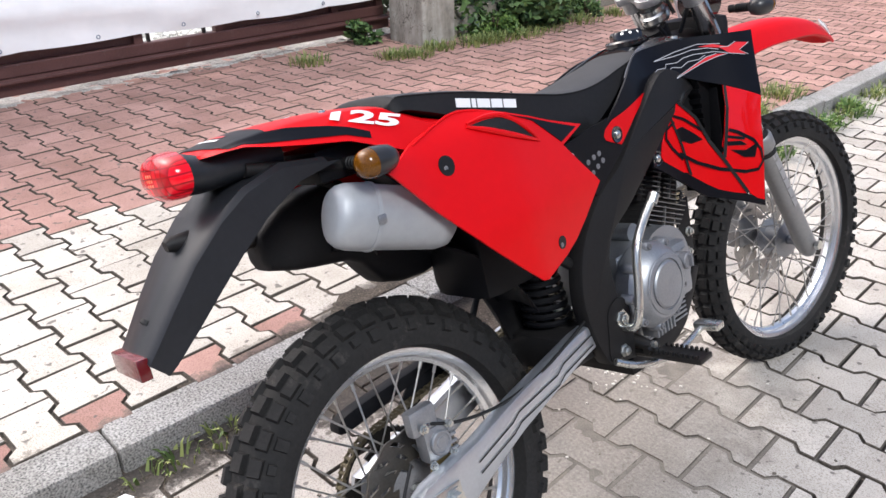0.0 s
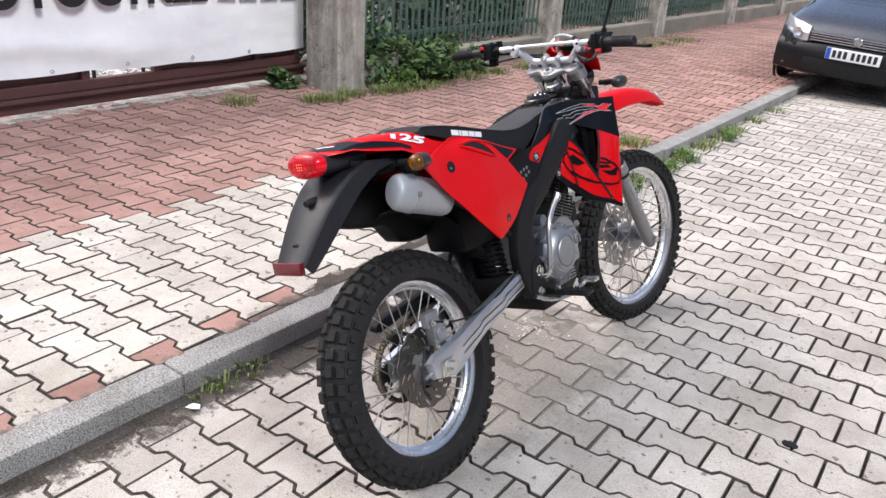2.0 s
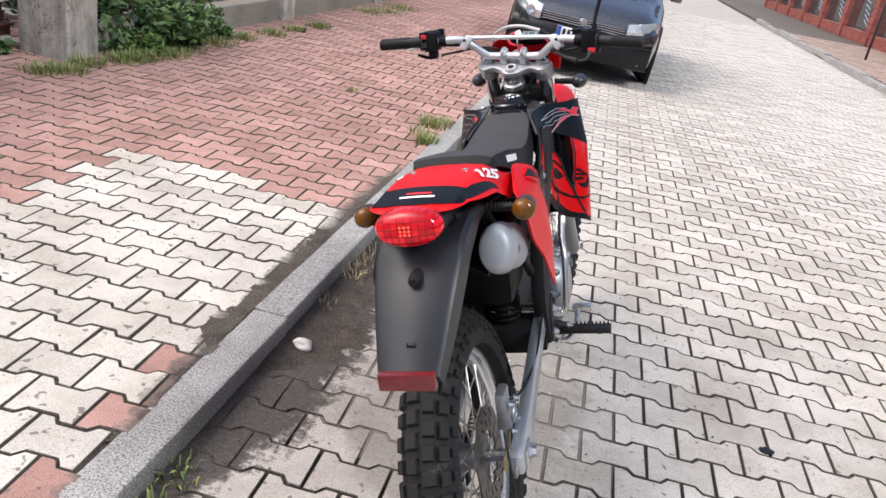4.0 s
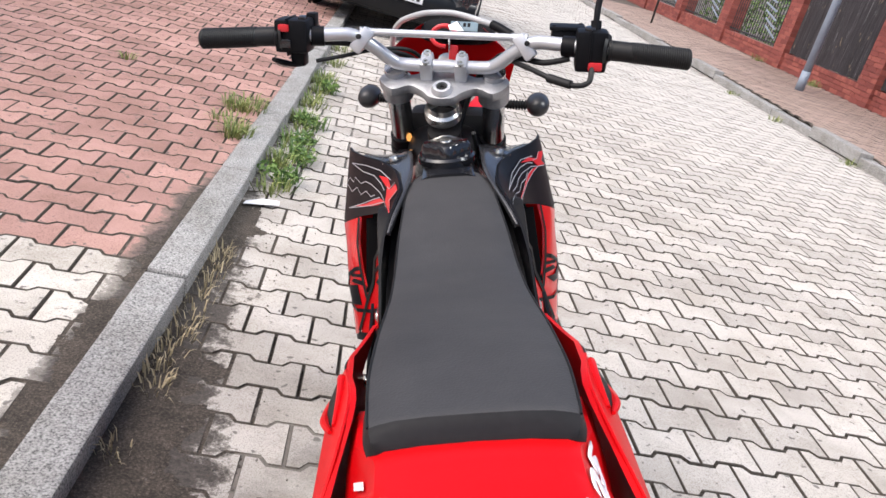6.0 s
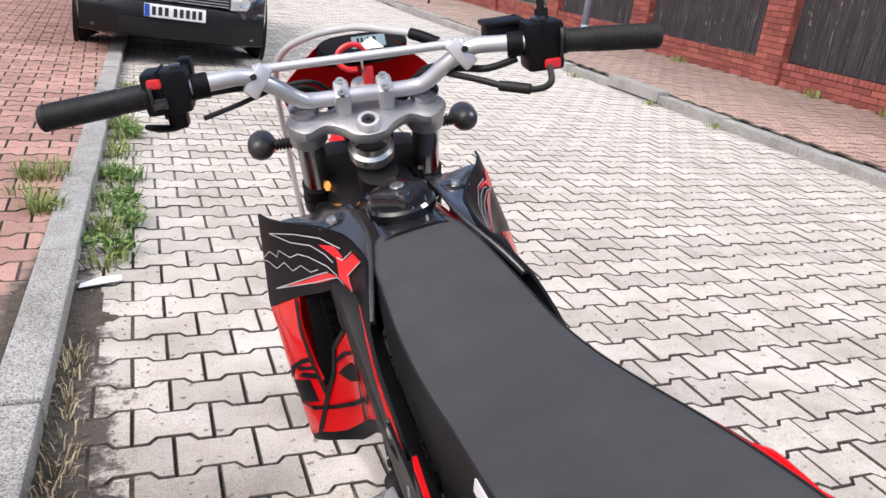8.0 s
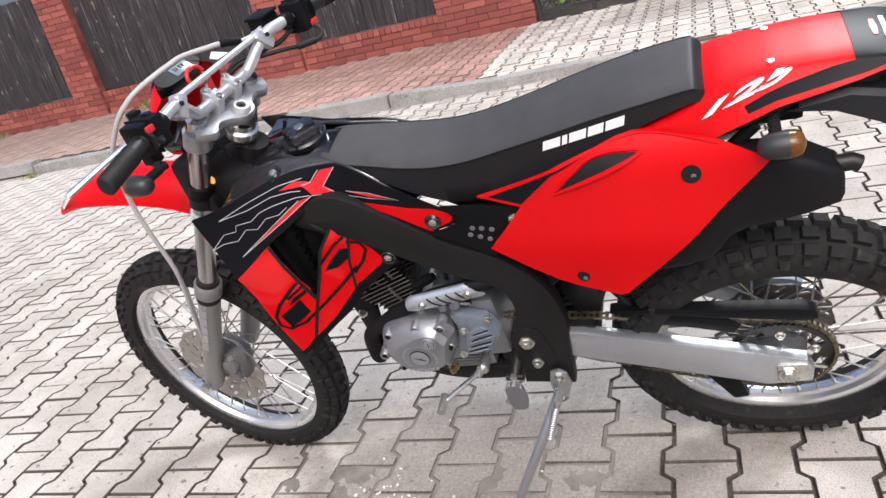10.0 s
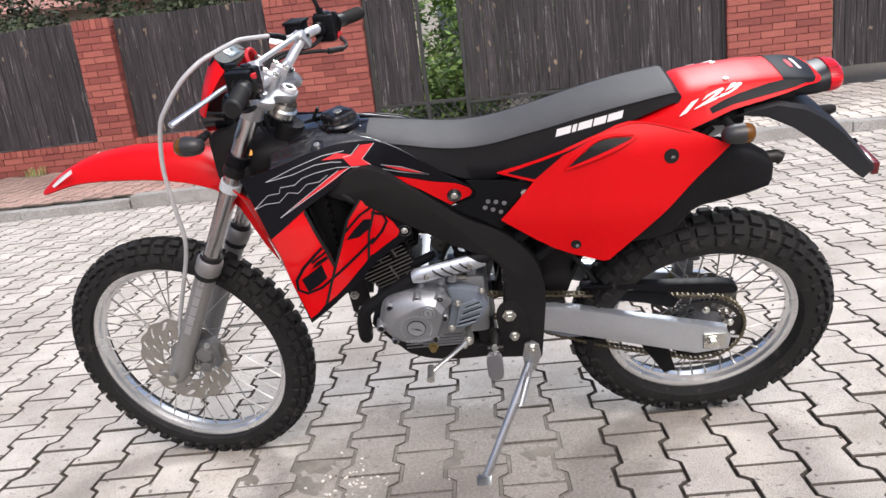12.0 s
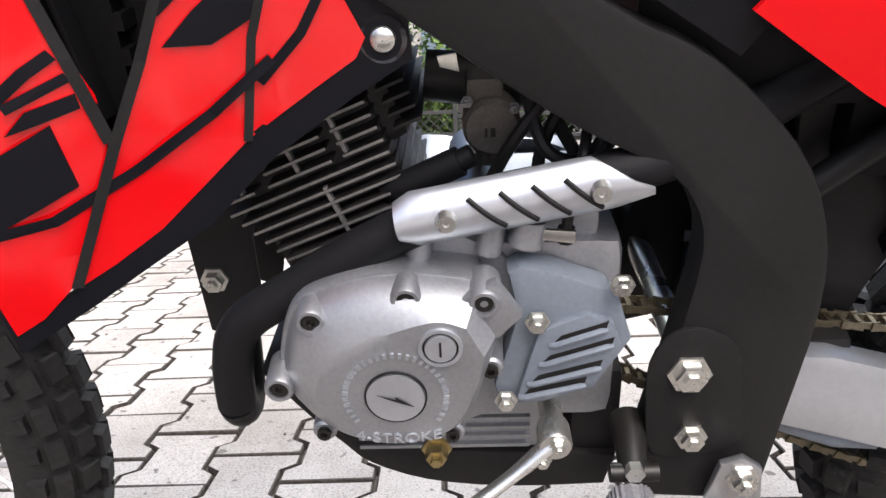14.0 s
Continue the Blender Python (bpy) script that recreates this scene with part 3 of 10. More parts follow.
# wrought-iron panels further along
bar_bm = bmesh.new()
tube(bar_bm, [(0, 0, 0), (0, 0, 1.30)], 0.009, 6)
bar_me = bpy.data.meshes.new("bar")
bar_bm.to_mesh(bar_me)
bar_bm.free()
bar_me.materials.append(mat_iron)
for a, b in ((14.41, 16.99), (17.46, 20.09), (20.56, 23.19), (23.66, 26.29), (26.76, 29.39), (29.86, 32.49), (32.96, 35.59), (36.06, 38.69), (39.16, 41.79)):
    ob = thing("iron_panel", "black wrought-iron fence panel with slanting flat bars", "fence panel", "iron panels", m=pose(WALL_R + 0.08, a, 0.42))
    for z in (0.04, 1.25):
        bm = bmesh.new()
        box(bm, (-0.012, 0, z - 0.015), (0.012, b - a, z + 0.015))
        part("rail", bm, mat_iron, ob)
    n = 22
    for i in range(n):
        part("bar", None, None, ob, data=bar_me).matrix_basis = pose(0, (i + 0.5) * (b - a) / n, 0.0)
    for i in range(6):
        bm = bmesh.new()
        plate(bm, [(-0.02, 0.35 + 0.1 * i, 0.15 + 0.16 * i), (-0.02, 0.38 + 0.1 * i, 0.12 + 0.16 * i), (-0.02, 0.95 + 0.1 * i, 0.30 + 0.14 * i), (-0.02, 0.92 + 0.1 * i, 0.33 + 0.14 * i)], 0.01)
        part("flat_bar", bm, mat_galv, ob)
# lamp post before the fence
bm = bmesh.new()
tube(bm, [(5.98, 11.1, 0.09), (5.98, 11.1, 3.5)], 0.058, 18)
tube(bm, [(5.98, 11.1, 0.09), (5.98, 11.1, 0.40)], 0.066, 18)
lamp_post = thing("street_pole", "grey galvanised street pole on the pavement", "pole")
part("shaft", bm, mat_galv, lamp_post, smooth=40)
bm = bmesh.new()
tube(bm, [(5.45, 17.4, 0.09), (5.45, 17.4, 2.2)], 0.025, 10)
sp = thing("sign_pole", "thin dark sign pole far along the pavement", "pole")
part("shaft", bm, mat_iron, sp, smooth=40)

# ---- fence and gate on the near pavement ----
FX = -3.50
left_fence = thing("picket_fence", "green pointed steel picket fence on a concrete plinth", "fence")
pk = bmesh.new()
box(pk, (-0.006, -0.017, 0.0), (0.006, 0.017, 1.22))
top_v = [pk.verts.new((0, 0, 1.30))]
pk.faces.ensure_lookup_table()
b4 = [pk.verts.new((-0.006, -0.017, 1.22)), pk.verts.new((0.006, -0.017, 1.22)), pk.verts.new((0.006, 0.017, 1.22)), pk.verts.new((-0.006, 0.017, 1.22))]
for i in range(4):
    pk.faces.new((b4[i], b4[(i + 1) % 4], top_v[0]))
pk_me = bpy.data.meshes.new("picket")
pk.to_mesh(pk_me)
pk.free()
pk_me.materials.append(mat_green)
POSTS = [(3.30, 3.645), (6.86, 7.16), (10.15, 10.5), (13.62, 13.97), (17.1, 17.45), (20.6, 20.95)]
for n, (a, b) in enumerate(POSTS):
    bm = bmesh.new()
    box(bm, (FX - 0.38, a, 0.0), (FX, b, 1.75 if n else 2.1), 0.012)
    for v in bm.verts:
        v.co += Vector((noise.noise(v.co * 3), noise.noise(v.co * 3 + Vector((7, 0, 0))), 0)) * 0.008
    part("post", bm, mat_post, left_fence, "weathered, cracked concrete post")
    if n + 1 < len(POSTS):
        c, d = b, POSTS[n + 1][0]
        bm = bmesh.new()
        box(bm, (FX - 0.27, c, 0.0), (FX - 0.07, d, 0.29), 0.012)
        part("plinth", bm, mat_plinth, left_fence)
        for z in (0.48, 1.38):
            bm = bmesh.new()
            box(bm, (FX - 0.19, c, z - 0.02), (FX - 0.165, d, z + 0.02))
            part("rail", bm, mat_green, left_fence)
        k = int((d - c) / 0.095)
        for i in range(k):
            part("picket", None, None, left_fence, data=pk_me).matrix_basis = pose(FX - 0.15, c + (i + 0.5) * (d - c) / k, 0.33 + wrng.uniform(-0.012, 0.012), wrng.gauss(0, 0.9), 0, wrng.uniform(-5, 5))

GX = -4.13
gate = thing("sliding_gate", "brown steel sliding gate behind a white banner", "gate")
for nm, lo, hi in (("bottom_rail", (GX - 0.05, -4.0, 0.128), (GX + 0.05, 3.46, 0.222)), ("second_rail", (GX - 0.04, -4.0, 0.225), (GX + 0.02, 3.44, 0.300)), ("top_rail", (GX - 0.04, -4.0, 1.62), (GX + 0.02, 3.44, 1.70))):
    bm = bmesh.new()
    box(bm, lo, hi, 0.008)
    part(nm, bm, mat_gate_brown, gate)
bm = bmesh.new()
box(bm, (GX + 0.05, -4.0, 0.203), (GX + 0.085, 3.46, 0.219), 0.004)
part("rail_lip", bm, mat_gate_brown, gate)
for y in (-2.4, -0.6, 1.415, 1.985, 2.96, 3.40):
    bm = bmesh.new()
    box(bm, (GX - 0.035, y - 0.03, 0.29), (GX + 0.015, y + 0.03, 1.64), 0.004)
    part("upright", bm, mat_gate_brown, gate)
for y in (1.492, 1.885):
    bm = bmesh.new()
    box(bm, (GX - 0.030, y - 0.011, 0.29), (GX - 0.008, y + 0.011, 1.64), 0.003)
    part("upright", bm, mat_iron, gate)
for y0_, y1_ in ((2.01, 2.93), (2.99, 3.37), (-0.57, 1.385), (-2.37, -0.63), (-4.0, -2.43)):
    bm = bmesh.new()
    box(bm, (GX - 0.03, y0_, 0.30), (GX - 0.022, y1_, 0.60), 0.002)
    part("infill", bm, mat_gate_brown, gate)
# broken concrete along the sliding track
bm = bmesh.new()
rows = []
for i in range(330):
    y = -4.2 + 7.8 * i / 329
    row = []
    for j in range(15):
        x = GX - 0.40 + 0.50 * j / 14
        n1 = noise.noise((x * 9, y * 6, 2.2)) + 0.8 * noise.noise((x * 31, y * 24, 5.0))
        row.append((x, y, 0.078 + 0.020 * n1 - (0.05 if j in (0, 14) else 0) - 0.03 * max(0.0, (j - 10) / 4) ** 2))
    rows.append(row)
ring_skin(bm, rows, cap=False, closed=False)
mat_rubble = plain("broken_pale_concrete", (0.40, 0.385, 0.36), 0.95, vary=0.75, scale=16, bumps=0.9, world_space=True, wear=0.8)
tagged(part("track_bed", bm, mat_rubble), "broken concrete and rubble along the gate track", "ground", kind="structure")
# pale gravel of the yard behind the gate
yrng = random.Random(91)
bm = bmesh.new()
box(bm, (-7.5, -1.0, 0.03), (GX - 0.42, 4.6, 0.060))
for _ in range(900):
    x, y, r = yrng.uniform(-6.6, GX - 0.45), yrng.uniform(1.0, 4.0), yrng.uniform(0.010, 0.032)
    box(bm, (-r, -r * 0.7, 0), (r, r * 0.7, r * 0.8), 0, Matrix.Translation((x, y, 0.058)) @ Matrix.Rotation(yrng.uniform(0, 3), 4, "Z") @ Matrix.Rotation(yrng.uniform(-0.5, 0.5), 4, "X"))
mat_gravel = plain("pale_yard_gravel", (0.62, 0.60, 0.55), 0.95, vary=0.7, scale=22, bumps=0.8, world_space=True)
tagged(part("yard_gravel", bm, mat_gravel), "pale gravel of the yard behind the gate", "gravel", kind="stuff")
# banner
bm = bmesh.new()
rows = []
for i in range(150):
    y = -3.9 + 7.36 * i / 149
    row = []
    for j in range(30):
        t = j / 29
        sag = 0.022 * abs(math.sin(y * 4.4)) if j == 0 else 0
        z = 0.365 - sag * 0.6 + 1.25 * t + 0.008 * math.sin(y * 2.1)
        x = GX + 0.060 + 0.014 * math.sin(y * 3.1 + 2 * t) * (1 - t * 0.5) + 0.020 * noise.noise((y * 1.2, t * 4, 0)) + 0.007 * noise.noise((y * 2.6, t * 17, 3)) + 0.026 * math.exp(-((t - 0.13 - 0.03 * math.sin(y * 2.3)) / 0.06) ** 2) * (0.55 + 0.45 * math.sin(y * 1.7))
        row.append((x, y, z))
    rows.append(row)
ring_skin(bm, rows, cap=False, closed=False)
ret = bmesh.ops.extrude_face_region(bm, geom=bm.faces[:])
for v in (g for g in ret["geom"] if isinstance(g, bmesh.types.BMVert)):
    v.co.x -= 0.003
bmesh.ops.recalc_face_normals(bm, faces=bm.faces)
banner = thing("banner", "white vinyl banner with bold black lettering, tied to the gate", "banner")
part("sheet", bm, mat_banner, banner, smooth=60)
cu = bpy.data.curves.new("lettering", "FONT")
cu.body = "MOTOCYKLE"
cu.size = 0.40
cu.offset = 0.012
cu.extrude = 0.001
tmp_ = bpy.data.objects.new("lettering", cu)
scene.collection.objects.link(tmp_)
me = bpy.data.meshes.new_from_object(tmp_.evaluated_get(bpy.context.evaluated_depsgraph_get()))
bpy.data.objects.remove(tmp_)
width = max(v.co.x for v in me.vertices)
for v in me.vertices:
    v.co = Vector((GX + 0.092 + v.co.z, 0.50 + v.co.x * 1.92 / width, 0.815 + v.co.y))
me.materials.append(mat_ink)
ob = new("lettering", me)
ob.parent = banner
bm = bmesh.new()
for k in range(4):
    box(bm, (GX + 0.090, 2.52 + 0.22 * k, 0.815), (GX + 0.094, 2.70 + 0.22 * k, 1.09))
part("lettering_bars", bm, mat_ink, banner, "black bars of unread lettering")
for k in range(13):
    bm = bmesh.new()
    y = -3.85 + 0.555 * k
    lathe(bm, [(0.0, 0.007), (0.003, 0.010), (0.0, 0.014)], 12, "x", (GX + 0.086, y, 0.392))
    part("eyelet", bm, mat_galv, banner)
# wall that closes the yard behind the gate
bm = bmesh.new()
box(bm, (-14.2, -14, 0.0), (-14.0, 40, 4.5))
tagged(part("wall_west", bm, mat_concrete), "plain plastered yard wall far behind the gate", "wall", kind="structure")


# ---- motorcycle materials ----
mat_red = plain("red_plastic", (0.56, 0.0008, 0.003), 0.42, vary=0.05, scale=8, coat=0.28, spec=0.06)
mat_red.node_tree.nodes["Principled BSDF"].inputs["Coat Roughness"].default_value = 0.38
mat_red_film = plain("glossy_red_film", (0.56, 0.0008, 0.003), 0.40, vary=0.05, scale=8, coat=0.85, spec=0.06)
mat_red_film.node_tree.nodes["Principled BSDF"].inputs["Coat Roughness"].default_value = 0.09
mat_flap = plain("smooth_rear_flap_plastic", (0.0150, 0.0162, 0.0190), 0.40, vary=0.2, scale=20, spec=0.30)
mat_black = plain("satin_black_plastic", (0.0052, 0.0054, 0.0066), 0.46, vary=0.25, scale=20, spec=0.13)
mat_gloss_black = plain("gloss_black_plastic", (0.010, 0.010, 0.012), 0.14, vary=0.2, scale=14, coat=0.5)
mat_decal_black = plain("dark_decal_film", (0.0045, 0.0047, 0.0068), 0.38, vary=0.12, scale=14, spec=0.14)
mat_frame = plain("black_frame_paint", (0.0120, 0.0115, 0.0117), 0.48, vary=0.25, scale=30, spec=0.18, bumps=0.05)
mat_rubber = plain("tyre_rubber", (0.0150, 0.0145, 0.0142), 0.75, vary=0.45, scale=24, bumps=0.5, spec=0.24, wear=0.18)
mat_rim = plain("polished_aluminium_rim", (0.72, 0.73, 0.74), 0.26, metal=0.9, vary=0.06, scale=18)
mat_spoke = plain("zinc_spoke", (0.42, 0.41, 0.39), 0.4, metal=0.9, vary=0.2)
mat_alu = plain("brushed_aluminium", (0.54, 0.57, 0.61), 0.36, metal=0.85, vary=0.08, scale=30)
mat_cast = plain("cast_aluminium", (0.31, 0.32, 0.335), 0.44, metal=0.75, vary=0.16, scale=45, bumps=0.06)
mat_dark_cast = plain("dark_cast_cylinder", (0.014, 0.013, 0.0125), 0.55, metal=0.2, vary=0.3, scale=40, bumps=0.4)
mat_fin_edge = plain("pale_fin_edge", (0.20, 0.196, 0.19), 0.45, metal=0.6, vary=0.35, scale=60)
mat_grey_cover = plain("grey_painted_cover", (0.145, 0.168, 0.20), 0.42, vary=0.15, scale=40)
mat_silver_paint = plain("silver_painted_canister", (0.34, 0.355, 0.37), 0.5, metal=0.3, vary=0.08, scale=10)
mat_zinc = plain("zinc_plated_steel", (0.62, 0.62, 0.58), 0.28, metal=0.95, vary=0.18, scale=60)
mat_brass = plain("yellow_zinc", (0.45, 0.36, 0.17), 0.35, metal=0.9, vary=0.2)
# black plastic coloured darker still for the shade inside the shrouds
mat_pit = plain("shaded_black_liner", (0.0032, 0.0032, 0.0036), 0.6, vary=0.3, scale=30, spec=0.10)
mat_chain = plain("oiled_gold_chain", (0.15, 0.128, 0.085), 0.5, metal=0.8, vary=0.5, scale=80)
mat_disc = plain("worn_steel_disc", (0.15, 0.14, 0.125), 0.38, metal=0.9, vary=0.25, scale=30)
mat_front_disc = plain("bright_steel_disc", (0.36, 0.34, 0.31), 0.40, metal=0.8, vary=0.2, scale=30)
mat_dull_cast = plain("dull_grey_casting", (0.085, 0.080, 0.072), 0.55, metal=0.3, vary=0.3, scale=60, bumps=0.2)
mat_chrome = plain("chromed_stanchion", (0.50, 0.50, 0.51), 0.22, metal=1.0, vary=0.05)
mat_fork = plain("grey_painted_fork", (0.24, 0.238, 0.235), 0.42, metal=0.4, vary=0.12, scale=20, bumps=0.15)
mat_hose = plain("black_rubber_hose", (0.008, 0.008, 0.008), 0.55, vary=0.2, spec=0.35)
mat_grey_cable = plain("grey_cable_sleeve", (0.42, 0.42, 0.42), 0.4, vary=0.08)
mat_white_print = plain("white_print", (0.78, 0.78, 0.78), 0.4, vary=0.04)
mat_grey_print = plain("silver_print", (0.42, 0.42, 0.44), 0.4, vary=0.05)
mat_red_print = plain("red_print", (0.62, 0.012, 0.018), 0.32, vary=0.04)
mat_red_switch = plain("red_switch", (0.55, 0.02, 0.025), 0.35, vary=0.05)
mat_heat_paint = plain("heat_proof_black", (0.007, 0.007, 0.008), 0.58, vary=0.25, scale=30, bumps=0.2, spec=0.16)
mat_lcd = plain("grey_lcd", (0.17, 0.23, 0.26), 0.2, vary=0.06)
mat_peg = plain("grey_cast_steel", (0.20, 0.20, 0.21), 0.5, metal=0.5, vary=0.3, scale=70, bumps=0.4)
mat_stand = plain("bright_zinc_stand", (0.48, 0.49, 0.50), 0.30, metal=0.9, vary=0.12, scale=50)
mat_wing = plain("satin_tank_plastic", (0.024, 0.024, 0.026), 0.24, vary=0.15, scale=20, spec=0.5, coat=0.6)
mat_indicator = plain("satin_lamp_shell", (0.022, 0.022, 0.023), 0.36, vary=0.15, scale=20, spec=0.5)
mat_bar = plain("silver_anodised_bar", (0.60, 0.605, 0.615), 0.40, metal=0.7, vary=0.06, scale=30)
mat_caliper = plain("grey_caliper_casting", (0.20, 0.20, 0.20), 0.42, metal=0.6, vary=0.3, scale=50, bumps=0.3)
mat_oil = plain("oily_black_steel", (0.010, 0.009, 0.008), 0.4, vary=0.4, scale=40, spec=0.35)


mat_lit_amber = plain("lit_amber_bulb", (0.6, 0.2, 0.03), 0.3, vary=0.1)
_lb = mat_lit_amber.node_tree.nodes["Principled BSDF"]
_lb.inputs["Emission Color"].default_value = (1.0, 0.42, 0.10, 1)
_lb.inputs["Emission Strength"].default_value = 0.6


def seat_material():
    m, nt, b = nodes_of("grained_black_vinyl")
    v = nt.nodes.new("ShaderNodeTexVoronoi")
    v.inputs["Scale"].default_value = 420
    nt.links.new(nt.nodes.new("ShaderNodeTexCoord").outputs["Object"], v.inputs["Vector"])
    col = ramp(nt, noise_tex(nt, 14, 4, world_space=False), ((0.3, (0.036, 0.0355, 0.037)), (0.7, (0.050, 0.049, 0.050))))
    nt.links.new(col, b.inputs["Base Color"])
    b.inputs["Specular IOR Level"].default_value = 0.24
    b.inputs["Roughness"].default_value = 0.58
    bump(nt, b, v.outputs["Distance"], 0.35, 0.0008)
    return m


mat_seat = seat_material()
# same vinyl on the sides, coloured darker as they face less sky
mat_seat_side = plain("smooth_shaded_vinyl", (0.0145, 0.0144, 0.0155), 0.55, vary=0.2, scale=20, bumps=0.1, spec=0.13)


def lens_material(name, color, rough=0.08):
    m, nt, b = nodes_of(name)
    w = nt.nodes.new("ShaderNodeTexBrick")
    w.inputs["Scale"].default_value = 42
    w.inputs["Row Height"].default_value = 0.5
    w.offset = 0.0
    w.inputs["Color1"].default_value = (*color, 1)
    w.inputs["Color2"].default_value = (*(c * 0.8 for c in color), 1)
    w.inputs["Mortar"].default_value = (*(c * 0.72 for c in color), 1)
    mp = nt.nodes.new("ShaderNodeMapping")
    mp.inputs["Rotation"].default_value = (radians(90), 0, 0)
    nt.links.new(nt.nodes.new("ShaderNodeTexCoord").outputs["Object"], mp.inputs["Vector"])
    nt.links.new(mp.outputs["Vector"], w.inputs["Vector"])
    nt.links.new(w.outputs["Color"], b.inputs["Base Color"])
    b.inputs["Roughness"].default_value = rough
    b.inputs["Coat Weight"].default_value = 0.35
    bump(nt, b, w.outputs["Fac"], 0.3, 0.002)
    return m, nt, b


mat_tail_lens, _, _b = lens_material("red_tail_lens", (0.33, 0.001, 0.004), 0.14)
_nt = mat_tail_lens.node_tree
_em = _nt.nodes.new("ShaderNodeTexBrick")
_em.inputs["Scale"].default_value = 42
_em.inputs["Row Height"].default_value = 0.5
_em.offset = 0.0
_em.inputs["Mortar Size"].default_value = 0.05
_em.inputs["Color1"].default_value = (0.9, 0.006, 0.022, 1)
_em.inputs["Color2"].default_value = (0.30, 0.002, 0.008, 1)
_em.inputs["Mortar"].default_value = (0.06, 0.0005, 0.002, 1)
_nt.links.new(_nt.nodes["Mapping"].outputs["Vector"], _em.inputs["Vector"])
_nt.links.new(_em.outputs["Color"], _b.inputs["Emission Color"])
_b.inputs["Emission Strength"].default_value = 0.34
_b.inputs["Coat Weight"].default_value = 0.25
_b.inputs["Specular IOR Level"].default_value = 0.3
mat_reflector, _, _ = lens_material("red_reflector", (0.13, 0.009, 0.012), 0.2)
mat_amber = plain("amber_lens", (0.115, 0.043, 0.002), 0.16, vary=0.6, scale=90, spec=0.4)

# ---- motorcycle ----
moto = thing("motorcycle", "red and black off-road motorcycle leaning on its side stand", "motorcycle", m=pose(0.137, 0, 0, 0, -17.22, -0.324))
STEER_AT = Vector((0, 0.93, 1.06))
STEER = Matrix.Translation(STEER_AT) @ Matrix.Rotation(radians(-10), 4, Vector((0, -0.48, 0.877))) @ Matrix.Translation(-STEER_AT)
RAKE = Matrix.Rotation(radians(28.8), 4, "X")


def mp(name, bm, material, parent=None, label="", smooth=40, steer=False):
    """A part of the motorcycle, in its own upright frame; steer turns it with the fork."""
    if steer:
        bmesh.ops.transform(bm, matrix=STEER, verts=bm.verts)
    bmesh.ops.recalc_face_normals(bm, faces=bm.faces)
    return part(name, bm, material, parent or moto, label, smooth)


def both(fn):
    for s in (-1, 1):
        fn(s)


def panel(bm, outline, xfun, thick=0.004, cell=0.03, sign=-1):
    """A curved body panel: an outline in (y, z), diced, bent by xfun(y, z), given thickness inwards."""
    vs_ = [bm.verts.new((0, p[0], p[1])) for p in outline]
    bm.faces.new(vs_)
    ys, zs = [p[0] for p in outline], [p[1] for p in outline]
    for lo, hi, n in ((min(ys), max(ys), (0, 1, 0)), (min(zs), max(zs), (0, 0, 1))):
        k = lo + cell
        while k < hi:
            bmesh.ops.bisect_plane(bm, geom=bm.verts[:] + bm.edges[:] + bm.faces[:], plane_co=Vector(n) * k, plane_no=n)
            k += cell
    for v in bm.verts:
        v.co.x = sign * xfun(v.co.y, v.co.z)
    top = bm.faces[:]
    ret = bmesh.ops.extrude_face_region(bm, geom=top)
    for v in (g for g in ret["geom"] if isinstance(g, bmesh.types.BMVert)):
        v.co.x -= sign * thick
    bmesh.ops.recalc_face_normals(bm, faces=bm.faces)


def bent(xfun, pts, sign, lift=0.002):
    return [(sign * (xfun(y, z) + lift), y, z) for y, z in pts]


def decal(name, pts, xfun, material, sign, parent, lift=0.0015, steps=0, sharp=()):
    """Printed film laid on a panel."""
    if steps:
        pts = [(p.x, p.y) for p in (Vector((q.x, q.y)) for q in smooth_outline([(a, b_, 0) for a, b_ in pts], steps, sharp))]
    bm = bmesh.new()
    panel(bm, pts, lambda y, z: xfun(y, z) + lift, 0.0012, 0.02, sign)
    return mp(name, bm, material, parent)


def stroke(name, pts, xfun, w, material, sign, parent, lift=0.0016):
    """A thin printed line on a panel."""
    bm = bmesh.new()
    P = [Vector(p) for p in pts]
    left, right = [], []
    for i, p in enumerate(P):
        d = (P[min(i + 1, len(P) - 1)] - P[max(i - 1, 0)]).normalized()
        nrm = Vector((-d.y, d.x))
        left.append(p + nrm * w)
        right.append(p - nrm * w)
    for i in range(len(P) - 1):
        q = [left[i], left[i + 1], right[i + 1], right[i]]
        bm.faces.new([bm.verts.new((sign * (xfun(v.x, v.y) + lift), v.x, v.y)) for v in q])
    return mp(name, bm, material, parent)


# -- wheels --
def knob(bm, c, a0, a1, b0, b1, rc, rs, h0, h1, taper=0.12):
    """A tread block between two angles round the wheel and two across the section."""
    va = []
    for h, t in ((h0, 0.0), (h1, taper)):
        for a, b in ((a0 + (a1 - a0) * t, b0 + (b1 - b0) * t), (a1 - (a1 - a0) * t, b0 + (b1 - b0) * t), (a1 - (a1 - a0) * t, b1 - (b1 - b0) * t), (a0 + (a1 - a0) * t, b1 - (b1 - b0) * t)):
            r = rc + (rs + h) * math.cos(b)
            va.append(bm.verts.new((c[0] + (rs + h) * math.sin(b), c[1] + r * math.cos(a), c[2] + r * math.sin(a))))
    for q in ((4, 5, 6, 7), (0, 1, 5, 4), (1, 2, 6, 5), (2, 3, 7, 6), (3, 0, 4, 7)):
        bm.faces.new([va[i] for i in q])


